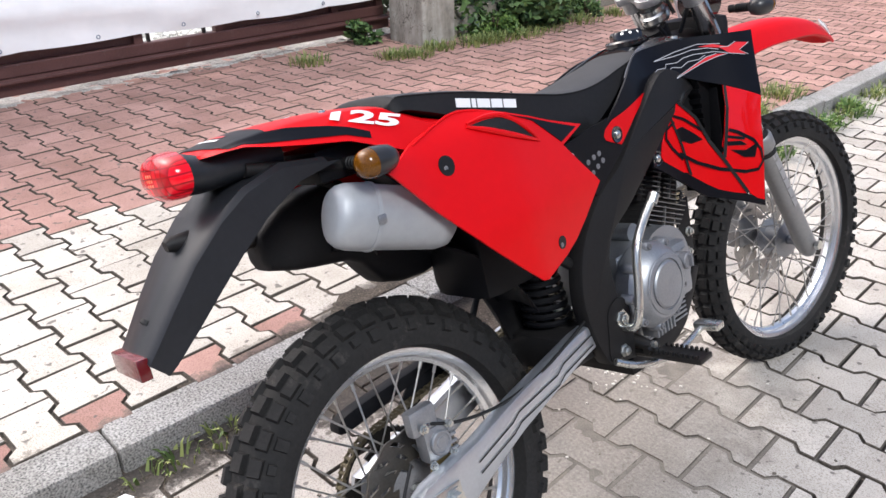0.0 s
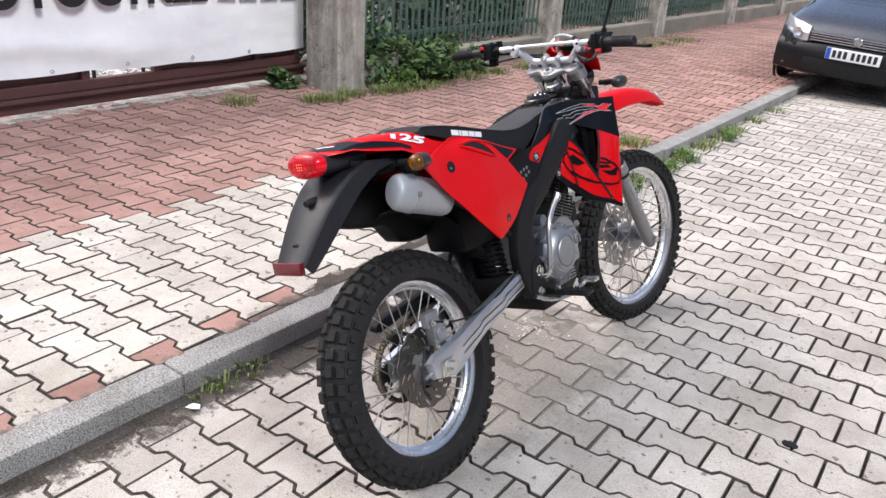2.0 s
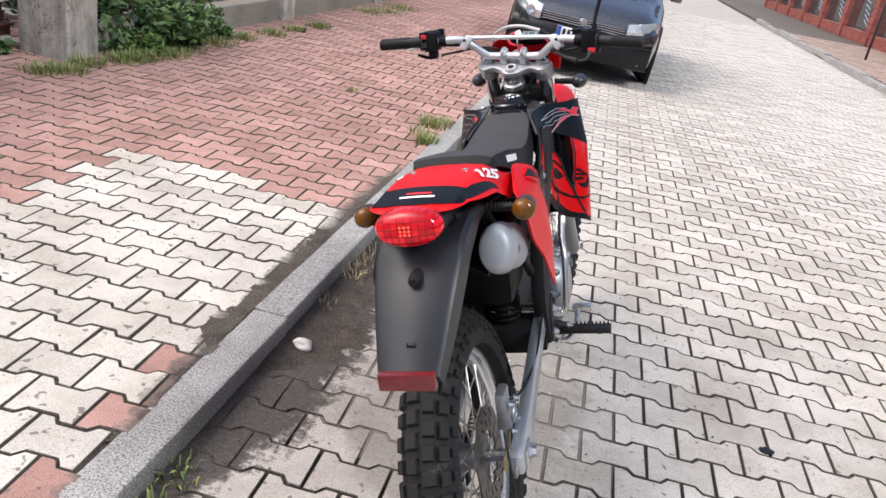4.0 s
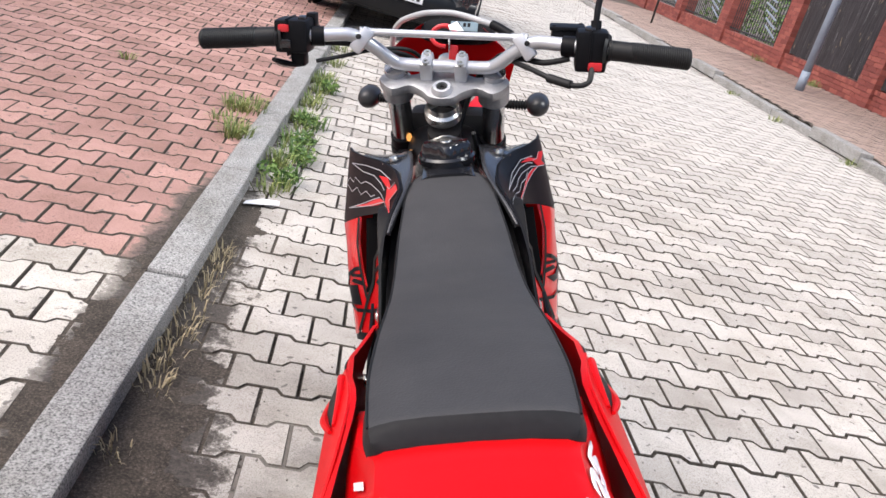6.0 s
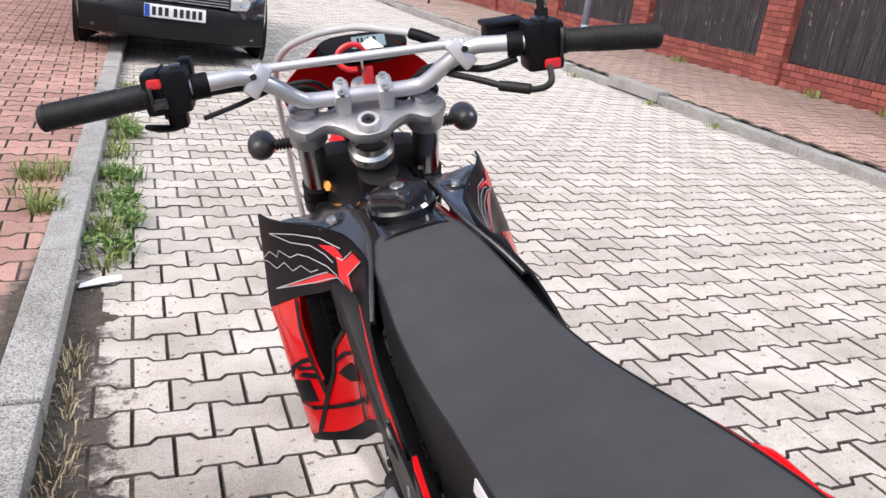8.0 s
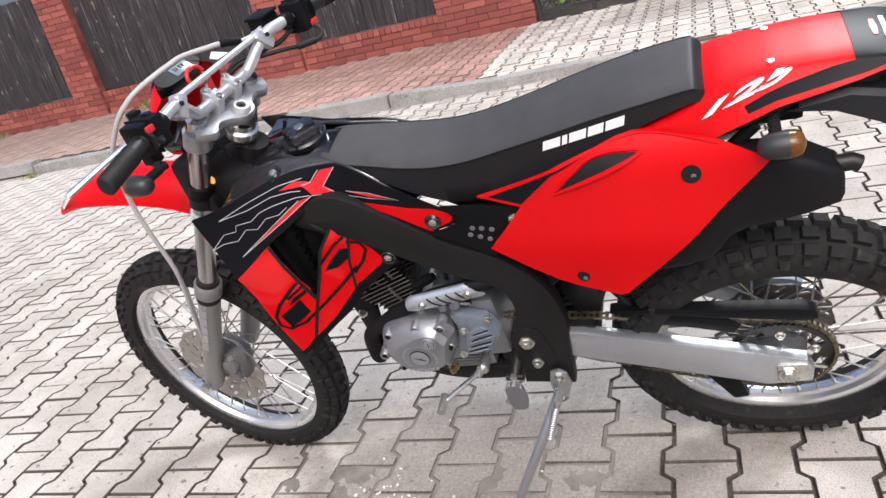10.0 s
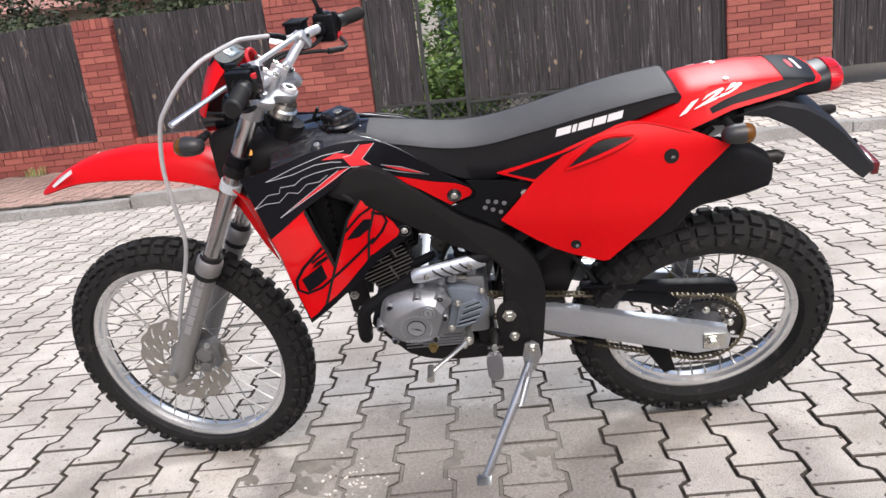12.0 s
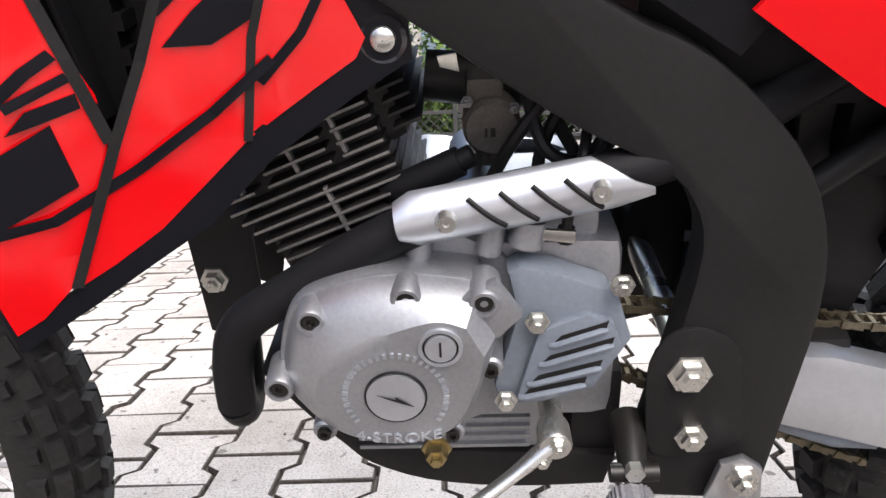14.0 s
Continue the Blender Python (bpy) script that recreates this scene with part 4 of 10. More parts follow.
def make_wheel(name, c, r_out, r_rim, half, n, steer, disc_side, disc_r, hub_w):
    knob_h = 0.0105
    rs = half - 0.004
    rc = r_out - knob_h - rs
    bm = bmesh.new()
    lathe(bm, [(-hub_w, 0.014), (-hub_w, 0.034), (-hub_w + 0.006, 0.052), (-hub_w + 0.012, 0.034), (0, 0.026), (hub_w - 0.012, 0.034), (hub_w - 0.006, 0.052), (hub_w, 0.034), (hub_w, 0.014)], 32, "x", c)
    lathe(bm, [(-hub_w - 0.035, 0.0005), (-hub_w - 0.035, 0.013), (hub_w + 0.035, 0.013), (hub_w + 0.035, 0.0005)], 16, "x", c)
    wheel = mp(name, bm, mat_cast if steer else mat_peg, None, "silver hub" if steer else "dull grey hub", steer=steer)
    # tyre: carcass and tread blocks
    bm = bmesh.new()
    prof = []
    for k in range(-11, 12):
        b = k / 11 * radians(118)
        prof.append((rs * math.sin(b), rc + rs * math.cos(b) * (1.0 if abs(b) < 1.6 else 1.25)))
    prof[0] = (-0.021, r_rim - 0.004)
    prof[-1] = (0.021, r_rim - 0.004)
    lathe(bm, prof, 96, "x", c)
    da = 2 * math.pi / n
    for i in range(n):
        a = i * da
        o = (i % 2) * 0.5
        knob(bm, c, a + da * 0.02, a + da * 0.78, radians(3), radians(27 + 6 * o), rc, rs, -0.002, knob_h)
        knob(bm, c, a + da * 0.52, a + da * 1.28, radians(-27 - 6 * o), radians(-3), rc, rs, -0.002, knob_h)
        knob(bm, c, a + da * 0.08, a + da * (0.82 + 0.12 * o), radians(33 + 4 * o), radians(56), rc, rs, -0.002, knob_h * 0.95)
        knob(bm, c, a + da * 0.58, a + da * (1.32 + 0.12 * o), radians(-56), radians(-33 - 4 * o), rc, rs, -0.002, knob_h * 0.95)
        knob(bm, c, a + da * 0.18, a + da * (0.62 + 0.2 * o), radians(61), radians(76 + 9 * (i % 2)), rc, rs, -0.002, knob_h * 0.7)
        knob(bm, c, a + da * 0.63, a + da * (1.07 + 0.2 * o), radians(-76 - 9 * (i % 2)), radians(-61), rc, rs, -0.002, knob_h * 0.7)
    for k, rr in ((0, 0.62), (1, 0.35)):
        for s in (-1, 1):
            lathe(bm, [(s * (rs * 0.93 - 0.004 * k), r_rim + 0.012 + 0.022 * k), (s * (rs * 0.93 - 0.004 * k + 0.0016), r_rim + 0.0135 + 0.022 * k), (s * (rs * 0.93 - 0.004 * k), r_rim + 0.015 + 0.022 * k)], 72, "x", c)
    mp("tyre", bm, mat_rubber, wheel, "knobbly black tyre with dusty tread", 35, steer)
    # rim
    bm = bmesh.new()
    w = 0.025
    prof = [(-w, r_rim), (-w, r_rim - 0.006), (-w + 0.005, r_rim - 0.016), (-0.010, r_rim - 0.020), (-0.006, r_rim - 0.027), (0.006, r_rim - 0.027), (0.010, r_rim - 0.020), (w - 0.005, r_rim - 0.016), (w, r_rim - 0.006), (w, r_rim), (w - 0.003, r_rim + 0.001), (w - 0.006, r_rim - 0.008), (-w + 0.006, r_rim - 0.008), (-w + 0.003, r_rim + 0.001)]
    lathe(bm, prof, 96, "x", c, closed=True)
    mp("rim", bm, mat_rim, wheel, "bright aluminium rim", 30, steer)
    # spokes, one mesh shared, laced crosswise
    bm = bmesh.new()
    tube(bm, [(0, 0, 0), (0, 0, 1)], 0.0018, 6)
    tube(bm, [(0, 0, 0.93), (0, 0, 1.0)], 0.0032, 6)
    bmesh.ops.recalc_face_normals(bm, faces=bm.faces)
    me = bpy.data.meshes.new("spoke")
    bm.to_mesh(me)
    bm.free()
    me.materials.append(mat_spoke)
    cv = Vector(c)
    for i in range(36):
        s = -1 if i % 2 else 1
        t = 1 if (i // 2) % 2 else -1
        a = 2 * math.pi * i / 36
        ah = a + t * radians(62)
        p = cv + Vector((s * (hub_w - 0.006), 0.047 * math.cos(ah), 0.047 * math.sin(ah)))
        q = cv + Vector((s * 0.003, (r_rim - 0.027) * math.cos(a), (r_rim - 0.027) * math.sin(a)))
        if steer:
            p, q = STEER @ p, STEER @ q
        ob = part("spoke", None, None, wheel, data=me)
        ob.matrix_basis = Matrix.LocRotScale(p, (q - p).to_track_quat("Z", "Y"), (1, 1, (q - p).length))
    # slotted brake disc
    bm = bmesh.new()
    x = c[0] + disc_side * (hub_w + 0.006)
    rad = [disc_r * f for f in (0.40, 0.52, 0.58, 0.66, 0.74, 0.79, 0.87, 0.95, 1.0)]
    m_ = 168
    grid = []
    for j, r in enumerate(rad):
        tw = 1.15 * (r / disc_r)
        row = []
        for i in range(m_):
            a = 2 * math.pi * i / m_ + tw
            rr = r * (1 + (0.020 * math.sin(14 * a) if j == len(rad) - 1 else 0))
            row.append(bm.verts.new((x, c[1] + rr * math.cos(a), c[2] + rr * math.sin(a))))
        grid.append(row)
    for j in range(len(rad) - 1):
        for i in range(m_):
            slot = (j in (2, 3) and i % 12 in (1, 2, 3)) or (j in (5, 6) and i % 12 in (6, 7, 8)) or (j == 0 and i % 28 > 7)
            if not slot:
                bm.faces.new((grid[j][i], grid[j][(i + 1) % m_], grid[j + 1][(i + 1) % m_], grid[j + 1][i]))
    bmesh.ops.delete(bm, geom=[v for v in bm.verts if not v.link_faces], context="VERTS")
    ret = bmesh.ops.extrude_face_region(bm, geom=bm.faces[:])
    for v in (g for g in ret["geom"] if isinstance(g, bmesh.types.BMVert)):
        v.co.x += 0.004 * disc_side
    mp("brake_disc", bm, mat_front_disc if steer else mat_disc, wheel, "slotted steel brake disc with wavy edge", 30, steer)
    return wheel


RA, FA = (0.0, 0.0, 0.327), (0.0, 1.377, 0.345)
rear_wheel = make_wheel("rear_wheel", RA, 0.331, 0.243, 0.058, 46, False, 1, 0.110, 0.036)
# the wheel stands a little straighter than the frame
rear_wheel.matrix_basis = Matrix.Translation((-0.020, 0.019, 0.3335)) @ Matrix.Rotation(radians(-5.5), 4, "Y") @ Matrix.Translation((0, 0, -RA[2]))
front_wheel = make_wheel("front_wheel", FA, 0.350, 0.283, 0.047, 54, True, -1, 0.130, 0.034)

# rear sprocket and chain
bm = bmesh.new()
SPX = -0.062
rows = [0.062, 0.072, 0.088, 0.096]
grid = []
for j, r in enumerate(rows):
    row = []
    for i in range(104):
        a = 2 * math.pi * i / 104
        rr = r + (0.0045 if j == 3 and i % 2 else 0)
        row.append(bm.verts.new((SPX + 0.020, RA[1] + rr * math.cos(a), RA[2] + rr * math.sin(a))))
    grid.append(row)
for j in range(3):
    for i in range(104):
        if j == 1 and i % 26 in range(3, 20):
            continue
        if j == 0 and i % 26 in range(8, 16):
            continue
        bm.faces.new((grid[j][i], grid[j][(i + 1) % 104], grid[j + 1][(i + 1) % 104], grid[j + 1][i]))
bmesh.ops.delete(bm, geom=[v for v in bm.verts if not v.link_faces], context="VERTS")
ret = bmesh.ops.extrude_face_region(bm, geom=bm.faces[:])
for v in (g for g in ret["geom"] if isinstance(g, bmesh.types.BMVert)):
    v.co.x -= 0.006
sprocket = mp("sprocket", bm, mat_oil, rear_wheel, "black rear sprocket with cut-outs")
for k in range(5):
    a = radians(20 + 72 * k)
    bm = bmesh.new()
    disc_bolt(bm, (SPX + 0.014, RA[1] + 0.067 * math.cos(a), RA[2] + 0.067 * math.sin(a)), 0.0075, 0.008, "x", sign=-1)
    mp("bolt", bm, mat_zinc, rear_wheel)
bm = bmesh.new()
FS, RS_, RR = Vector((0.565, 0.47)), Vector((0.017, 0.334)), 0.100
FR = 0.030
loop = []
for k in range(24):
    a = radians(100) + radians(165) * k / 23
    loop.append(RS_ + RR * Vector((math.cos(a), math.sin(a))))
bot = []
for k in range(46):
    t = k / 45
    p = (RS_ + Vector((0.015, -RR))).lerp(FS + Vector((0, -FR)), t)
    p.y -= 0.02 * math.sin(math.pi * t)
    bot.append(p)
for k in range(8):
    a = radians(-80) + radians(165) * k / 7
    bot.append(FS + FR * Vector((math.cos(a), math.sin(a))))
topc = [(FS + Vector((0, FR))).lerp(RS_ + Vector((-0.01, RR)), k / 45) for k in range(46)]
path = [Vector((p.x, p.y)) for p in loop + bot + topc]
acc, pts = 0.0, [path[0]]
for a_, b_ in zip(path, path[1:]):
    d_ = (b_ - a_).length
    while d_ > 0 and acc + d_ >= 0.0127:
        f_ = (0.0127 - acc) / d_
        a_ = a_.lerp(b_, f_)
        pts.append(a_)
        d_ = (b_ - a_).length
        acc = 0.0
    acc += d_
for i, (a_, b_) in enumerate(zip(pts, pts[1:])):
    d_ = (b_ - a_).normalized()
    n_ = Vector((-d_.y, d_.x))
    a2, b2 = a_ - d_ * 0.003, b_ + d_ * 0.003
    off = 0.0075 if i % 2 else 0.0055
    for s in (-1, 1):
        q = []
        for base, hh in ((a2, 0.0042), (a_.lerp(b_, 0.5), 0.0028), (b2, 0.0042)):
            q.append((base + n_ * hh, base - n_ * hh))
        x0_, x1_ = SPX - 0.003 + s * off, SPX - 0.003 + s * (off + 0.0016)
        up_ = [q[0][0], q[1][0], q[2][0], q[2][1], q[1][1], q[0][1]]
        va = [bm.verts.new((x0_, p.x, p.y)) for p in up_]
        vb = [bm.verts.new((x1_, p.x, p.y)) for p in up_]
        bm.faces.new(va)
        bm.faces.new(vb)
        for k in range(6):
            bm.faces.new((va[k], va[(k + 1) % 6], vb[(k + 1) % 6], vb[k]))
    lathe(bm, [(-0.0075, 0.0036), (0.0075, 0.0036)], 6, "x", (SPX - 0.003, a_.x, a_.y))
mp("chain", bm, mat_chain, None, "oily gold drive chain", None)

# -- swing arm, guard, axle blocks --
def swingarm(s):
    bm = bmesh.new()
    x0_, x1_ = s * 0.080, s * 0.108
    pr = [(0.455, 0.475), (0.385, 0.470), (0.264, 0.436), (0.089, 0.388), (-0.028, 0.356), (-0.040, 0.325), (-0.036, 0.292), (0.045, 0.284), (0.262, 0.352), (0.427, 0.404), (0.455, 0.415)]
    if s > 0:
        pr = [(0.455, 0.486), (0.385, 0.480), (0.20, 0.440), (0.10, 0.411), (-0.018, 0.391), (-0.042, 0.378), (-0.037, 0.334), (0.045, 0.311), (0.075, 0.320), (0.15, 0.353), (0.21, 0.376), (0.385, 0.427), (0.455, 0.440)]
    ay, az = (0.0215, 0.352) if s > 0 else (0.008, 0.325)
    plate(bm, [(x0_, y, z) for y, z in pr], x1_ - x0_, bevel=0.006)
    arm = mp("swingarm", bm, mat_alu, None, "brushed aluminium swing arm beam", 30)
    if s > 0:
        for dz in (0.009, -0.011):
            stroke("groove", [(0.42, 0.457 + dz), (0.33, 0.437 + dz), (0.31, 0.424 + dz), (0.20, 0.406 + dz), (0.18, 0.394 + dz), (0.09, 0.368 + dz)], lambda y, z: 0.108, 0.0014, mat_black, s, arm)
    bm = bmesh.new()
    box(bm, (min(s * 0.108, s * 0.113), ay - 0.036, az - 0.024), (max(s * 0.108, s * 0.113), ay + 0.020, az + 0.022), 0.003)
    lathe(bm, [(s * 0.113, 0.0005), (s * 0.113, 0.019), (s * 0.117, 0.019), (s * 0.117, 0.013), (s * 0.128, 0.012), (s * 0.128, 0.0005)], 6, "x", (0, ay, az))
    tube(bm, [(s * 0.094, -0.036, az - 0.001), (s * 0.094, -0.062, az - 0.007)], 0.005, 6)
    mp("axle_nut", bm, mat_zinc, arm, "zinc axle nut and chain adjuster")


both(swingarm)
bm = bmesh.new()
tube(bm, [(-0.10, 0.009, 0.3265), (0.096, 0.021, 0.3515)], 0.010, 14)
mp("rear_axle", bm, mat_zinc, None, "zinc rear axle")
bm = bmesh.new()
box(bm, (-0.09, 0.36, 0.405), (0.09, 0.46, 0.475), 0.012)
mp("swingarm_bridge", bm, mat_frame)
bm = bmesh.new()
lathe(bm, [(-0.118, 0.0005), (-0.118, 0.012), (0.118, 0.012), (0.118, 0.0005)], 12, "x", (0, 0.50, 0.47))
mp("pivot_shaft", bm, mat_zinc)
bm = bmesh.new()
gp = [(0.315, 0.512), (0.23, 0.508), (0.15, 0.499), (0.05, 0.492), (-0.03, 0.483), (-0.05, 0.466), (-0.035, 0.453), (0.05, 0.464), (0.13, 0.476), (0.23, 0.494), (0.315, 0.504)]
plate(bm, [(-0.094, p.x, p.y) for p in smooth_outline([(a, b_, 0) for a, b_ in gp], 3)], 0.028, bevel=0.004)
mp("chain_guard", bm, mat_black, None, "black plastic chain guard")
bm = bmesh.new()
plate(bm, [(-0.084, 0.29, 0.490), (-0.084, 0.12, 0.470), (-0.084, 0.085, 0.440), (-0.084, 0.10, 0.418), (-0.084, 0.17, 0.440), (-0.084, 0.22, 0.452), (-0.084, 0.29, 0.462)], 0.006, bevel=0.002)
mp("chain_slider", bm, mat_black)
bm = bmesh.new()
plate(bm, [(-0.075, 0.175, 0.300), (-0.075, 0.114, 0.198), (-0.075, 0.084, 0.206), (-0.075, 0.107, 0.290), (-0.075, 0.13, 0.310)], 0.02, bevel=0.003)
mp("chain_guide", bm, mat_black)
bm = bmesh.new()
tube(bm, [(-0.085, 0.42, 0.395), (-0.09, 0.36, 0.375), (-0.09, 0.325, 0.372)], 0.012, 10)
mp("chain_roller", bm, mat_grey_cover)

# rear brake
bm = bmesh.new()
box(bm, (0.048, 0.016, 0.402), (0.080, 0.068, 0.462), 0.010, None)
lathe(bm, [(0.080, 0.021), (0.084, 0.021), (0.086, 0.0195), (0.086, 0.0165), (0.0835, 0.0155), (0.0835, 0.010), (0.085, 0.009), (0.085, 0.0005)], 24, "x", (0, 0.044, 0.432))
box(bm, (0.052, 0.0, 0.455), (0.075, 0.055, 0.500), 0.008)
rear_brake = mp("rear_caliper", bm, mat_cast, None, "cast rear brake caliper", 30)
bm = bmesh.new()
plate(bm, [(0.058, 0.064, 0.455), (0.058, 0.080, 0.400), (0.058, 0.060, 0.352), (0.058, 0.022, 0.315), (0.058, -0.018, 0.325), (0.058, 0.020, 0.362), (0.058, 0.034, 0.410)], 0.007, bevel=0.002)
mp("caliper_bracket", bm, mat_brass, rear_brake, "yellowish zinc caliper bracket")
for y, z, r in ((0.018, 0.468, 0.0065), (0.068, 0.455, 0.0065), (0.066, 0.405, 0.006), (0.020, 0.402, 0.006)):
    bm = bmesh.new()
    disc_bolt(bm, (0.080, y, z), r, 0.008, "x", sign=1)
    mp("bolt", bm, mat_zinc, rear_brake)
bm = bmesh.new()
tube(bm, [(0.066, 0.028, 0.462), (0.074, 0.030, 0.472)], 0.0075, 10)
mp("banjo_fitting", bm, mat_zinc, rear_brake)
for k in range(4):
    bm = bmesh.new()
    box(bm, (0.080, 0.062, 0.408 + 0.012 * k), (0.0845, 0.076, 0.413 + 0.012 * k), 0.001)
    mp("cooling_rib", bm, mat_cast, rear_brake)
bm = bmesh.new()
tube(bm, [(0.072, 0.03, 0.470), (0.085, 0.09, 0.448), (0.096, 0.18, 0.438), (0.104, 0.27, 0.452), (0.106, 0.36, 0.478), (0.104, 0.43, 0.500)], 0.0030, 8, 5)
mp("brake_hose", bm, mat_hose, rear_brake)
bm = bmesh.new()
tube(bm, [(0.07, -0.015, 0.42), (0.085, -0.06, 0.37), (0.09, -0.075, 0.32), (0.085, -0.05, 0.28)], 0.0028, 8, 5)
mp("brake_hose", bm, mat_hose, rear_brake)

# -- main frame --
FRAME = [(0.880, 0.850), (0.825, 0.890), (0.763, 0.896), (0.674, 0.829), (0.581, 0.750), (0.511, 0.713), (0.448, 0.652), (0.418, 0.592), (0.409, 0.521), (0.418, 0.417), (0.428, 0.326), (0.538, 0.334), (0.531, 0.397), (0.514, 0.488), (0.503, 0.573), (0.515, 0.615), (0.540, 0.639), (0.609, 0.677), (0.707, 0.745), (0.781, 0.796), (0.870, 0.838)]


def frame_beam(s):
    bm = bmesh.new()
    out = list(FRAME)
    if s > 0:  # the stand bracket is on the other side only
        out[9:13] = [(0.428, 0.440), (0.452, 0.390), (0.545, 0.368), (0.534, 0.410)]
    o = smooth_outline([(a, b_, 0) for a, b_ in out], 3, (10, 11))
    plate(bm, [(s * 0.118, p.x, p.y) for p in o], -s * 0.035, bevel=0.006)
    beam = mp("frame_beam", bm, mat_frame, None, "black perimeter frame spar", 40)
    bm = bmesh.new()
    o = smooth_outline([(a, b_, 0) for a, b_ in [(0.532, 0.478), (0.516, 0.506), (0.490, 0.508), (0.466, 0.490), (0.457, 0.446), (0.452, 0.400), (0.478, 0.384), (0.522, 0.386), (0.531, 0.430)]], 3)
    plate(bm, [(s * 0.117, p.x, p.y) for p in o], s * 0.004, bevel=0.0015)
    mp("pivot_boss", bm, mat_frame, beam)
    for y, z, r in ((0.501, 0.468, 0.013), (0.493, 0.404, 0.010)):
        bm = bmesh.new()
        disc_bolt(bm, (s * 0.121, y, z), r, 0.010, "x", sign=s)
        mp("bolt", bm, mat_zinc, beam, "zinc-plated bolt")


both(frame_beam)
bm = bmesh.new()
tube(bm, [(0, 0.885, 0.845), (0, 0.845, 0.93), (0, 0.83, 0.95)], 0.03, 16)
tube(bm, [(0, 1.005, 0.872), (0, 0.985, 0.908), (0, 0.946, 0.980)], 0.030, 20)
box(bm, (-0.10, 0.80, 0.84), (0.10, 0.90, 0.875), 0.01)
box(bm, (-0.035, 0.86, 0.83), (0.035, 0.985, 0.925), 0.012)
mp("steering_head", bm, mat_frame)
# front cradle plates and lower rails
bm = bmesh.new()
for s in (-1, 1):
    plate(bm, [(s * 0.045, 0.900, 0.60), (s * 0.045, 0.845, 0.59), (s * 0.045, 0.845, 0.50), (s * 0.045, 0.855, 0.455), (s * 0.045, 0.895, 0.47)], s * 0.005, bevel=0.0015)
tube(bm, [(0, 0.93, 0.86), (0, 0.905, 0.70), (0, 0.885, 0.58)], 0.022, 14)
mp("front_downtube", bm, mat_frame)
for y, z in ((0.882, 0.522), (0.868, 0.478)):
    for s in (-1, 1):
        bm = bmesh.new()
        disc_bolt(bm, (s * 0.050, y, z), 0.009, 0.010, "x", sign=s)
        mp("bolt", bm, mat_zinc, None, "zinc-plated engine mount bolt")
bm = bmesh.new()
sk = smooth_outline([(a, b_, 0) for a, b_ in [(0.846, 0.452), (0.812, 0.404), (0.784, 0.370), (0.762, 0.347), (0.712, 0.325), (0.640, 0.315), (0.552, 0.317), (0.544, 0.352), (0.60, 0.356), (0.70, 0.362), (0.748, 0.384), (0.79, 0.425), (0.825, 0.462)]], 3, (0, 6, 7, 12))
plate(bm, [(-0.088, p.x, p.y) for p in sk], 0.176, bevel=0.004)
box(bm, (-0.080, 0.54, 0.33), (0.080, 0.585, 0.44), 0.010)
mp("skid_plate", bm, mat_frame, None, "black engine cradle and skid plate")
# rear subframe rails
bm = bmesh.new()
for s in (-1, 1):
    tube(bm, [(s * 0.075, 0.46, 0.80), (s * 0.075, 0.25, 0.86), (s * 0.065, 0.02, 0.90), (s * 0.05, -0.14, 0.935)], 0.011, 10, 3)
    tube(bm, [(s * 0.085, 0.43, 0.60), (s * 0.085, 0.30, 0.70), (s * 0.08, 0.14, 0.80), (s * 0.07, 0.03, 0.89)], 0.011, 10, 3)
mp("subframe", bm, mat_frame, None, "black tubular rear subframe")
# black splash guard between the shock and the tyre
bm = bmesh.new()
plate(bm, [(-0.040, y, z) for y, z in ((0.425, 0.690), (0.415, 0.520), (0.395, 0.475), (0.355, 0.462), (0.342, 0.500), (0.312, 0.570), (0.255, 0.630), (0.250, 0.700))], -0.012, bevel=0.003)
guard_ = mp("splash_guard", bm, mat_frame, None, "black plastic splash guard ahead of the tyre")
bm = bmesh.new()
tube(bm, [(-0.058, 0.375, 0.640), (-0.064, 0.350, 0.605), (-0.070, 0.328, 0.578), (-0.073, 0.297, 0.528), (-0.072, 0.266, 0.462)], 0.0070, 10, 5)
mp("breather_hose", bm, mat_hose, guard_)
# shock with spring
bm = bmesh.new()
tube(bm, [(0.0, 0.40, 0.72), (0.0, 0.42, 0.48)], 0.018, 14)
mp("shock_absorber", bm, mat_frame)
bm = bmesh.new()
tube(bm, [(0.045 * math.cos(k * 0.55), 0.395 + k * 0.00024 + 0.045 * math.sin(k * 0.55), 0.69 - k * 0.0015) for k in range(140)], 0.0058, 6)
mp("shock_spring", bm, mat_black, None, "black coil spring")
bm = bmesh.new()
box(bm, (-0.075, 0.22, 0.60), (0.075, 0.40, 0.82), 0.03)
box(bm, (-0.085, 0.36, 0.66), (0.085, 0.56, 0.83), 0.03)
mp("airbox", bm, mat_black, None, "black plastic airbox under the seat")
# lit side lamp seen between the fork legs
bm = bmesh.new()
lathe(bm, [(-0.008, 0.0005), (-0.007, 0.004), (0.0, 0.0055), (0.006, 0.004), (0.008, 0.0005)], 14, "z", (-0.066, 1.036, 0.945))
mp("side_lamp", bm, mat_lit_amber, None, "lit amber lamp behind the fork")
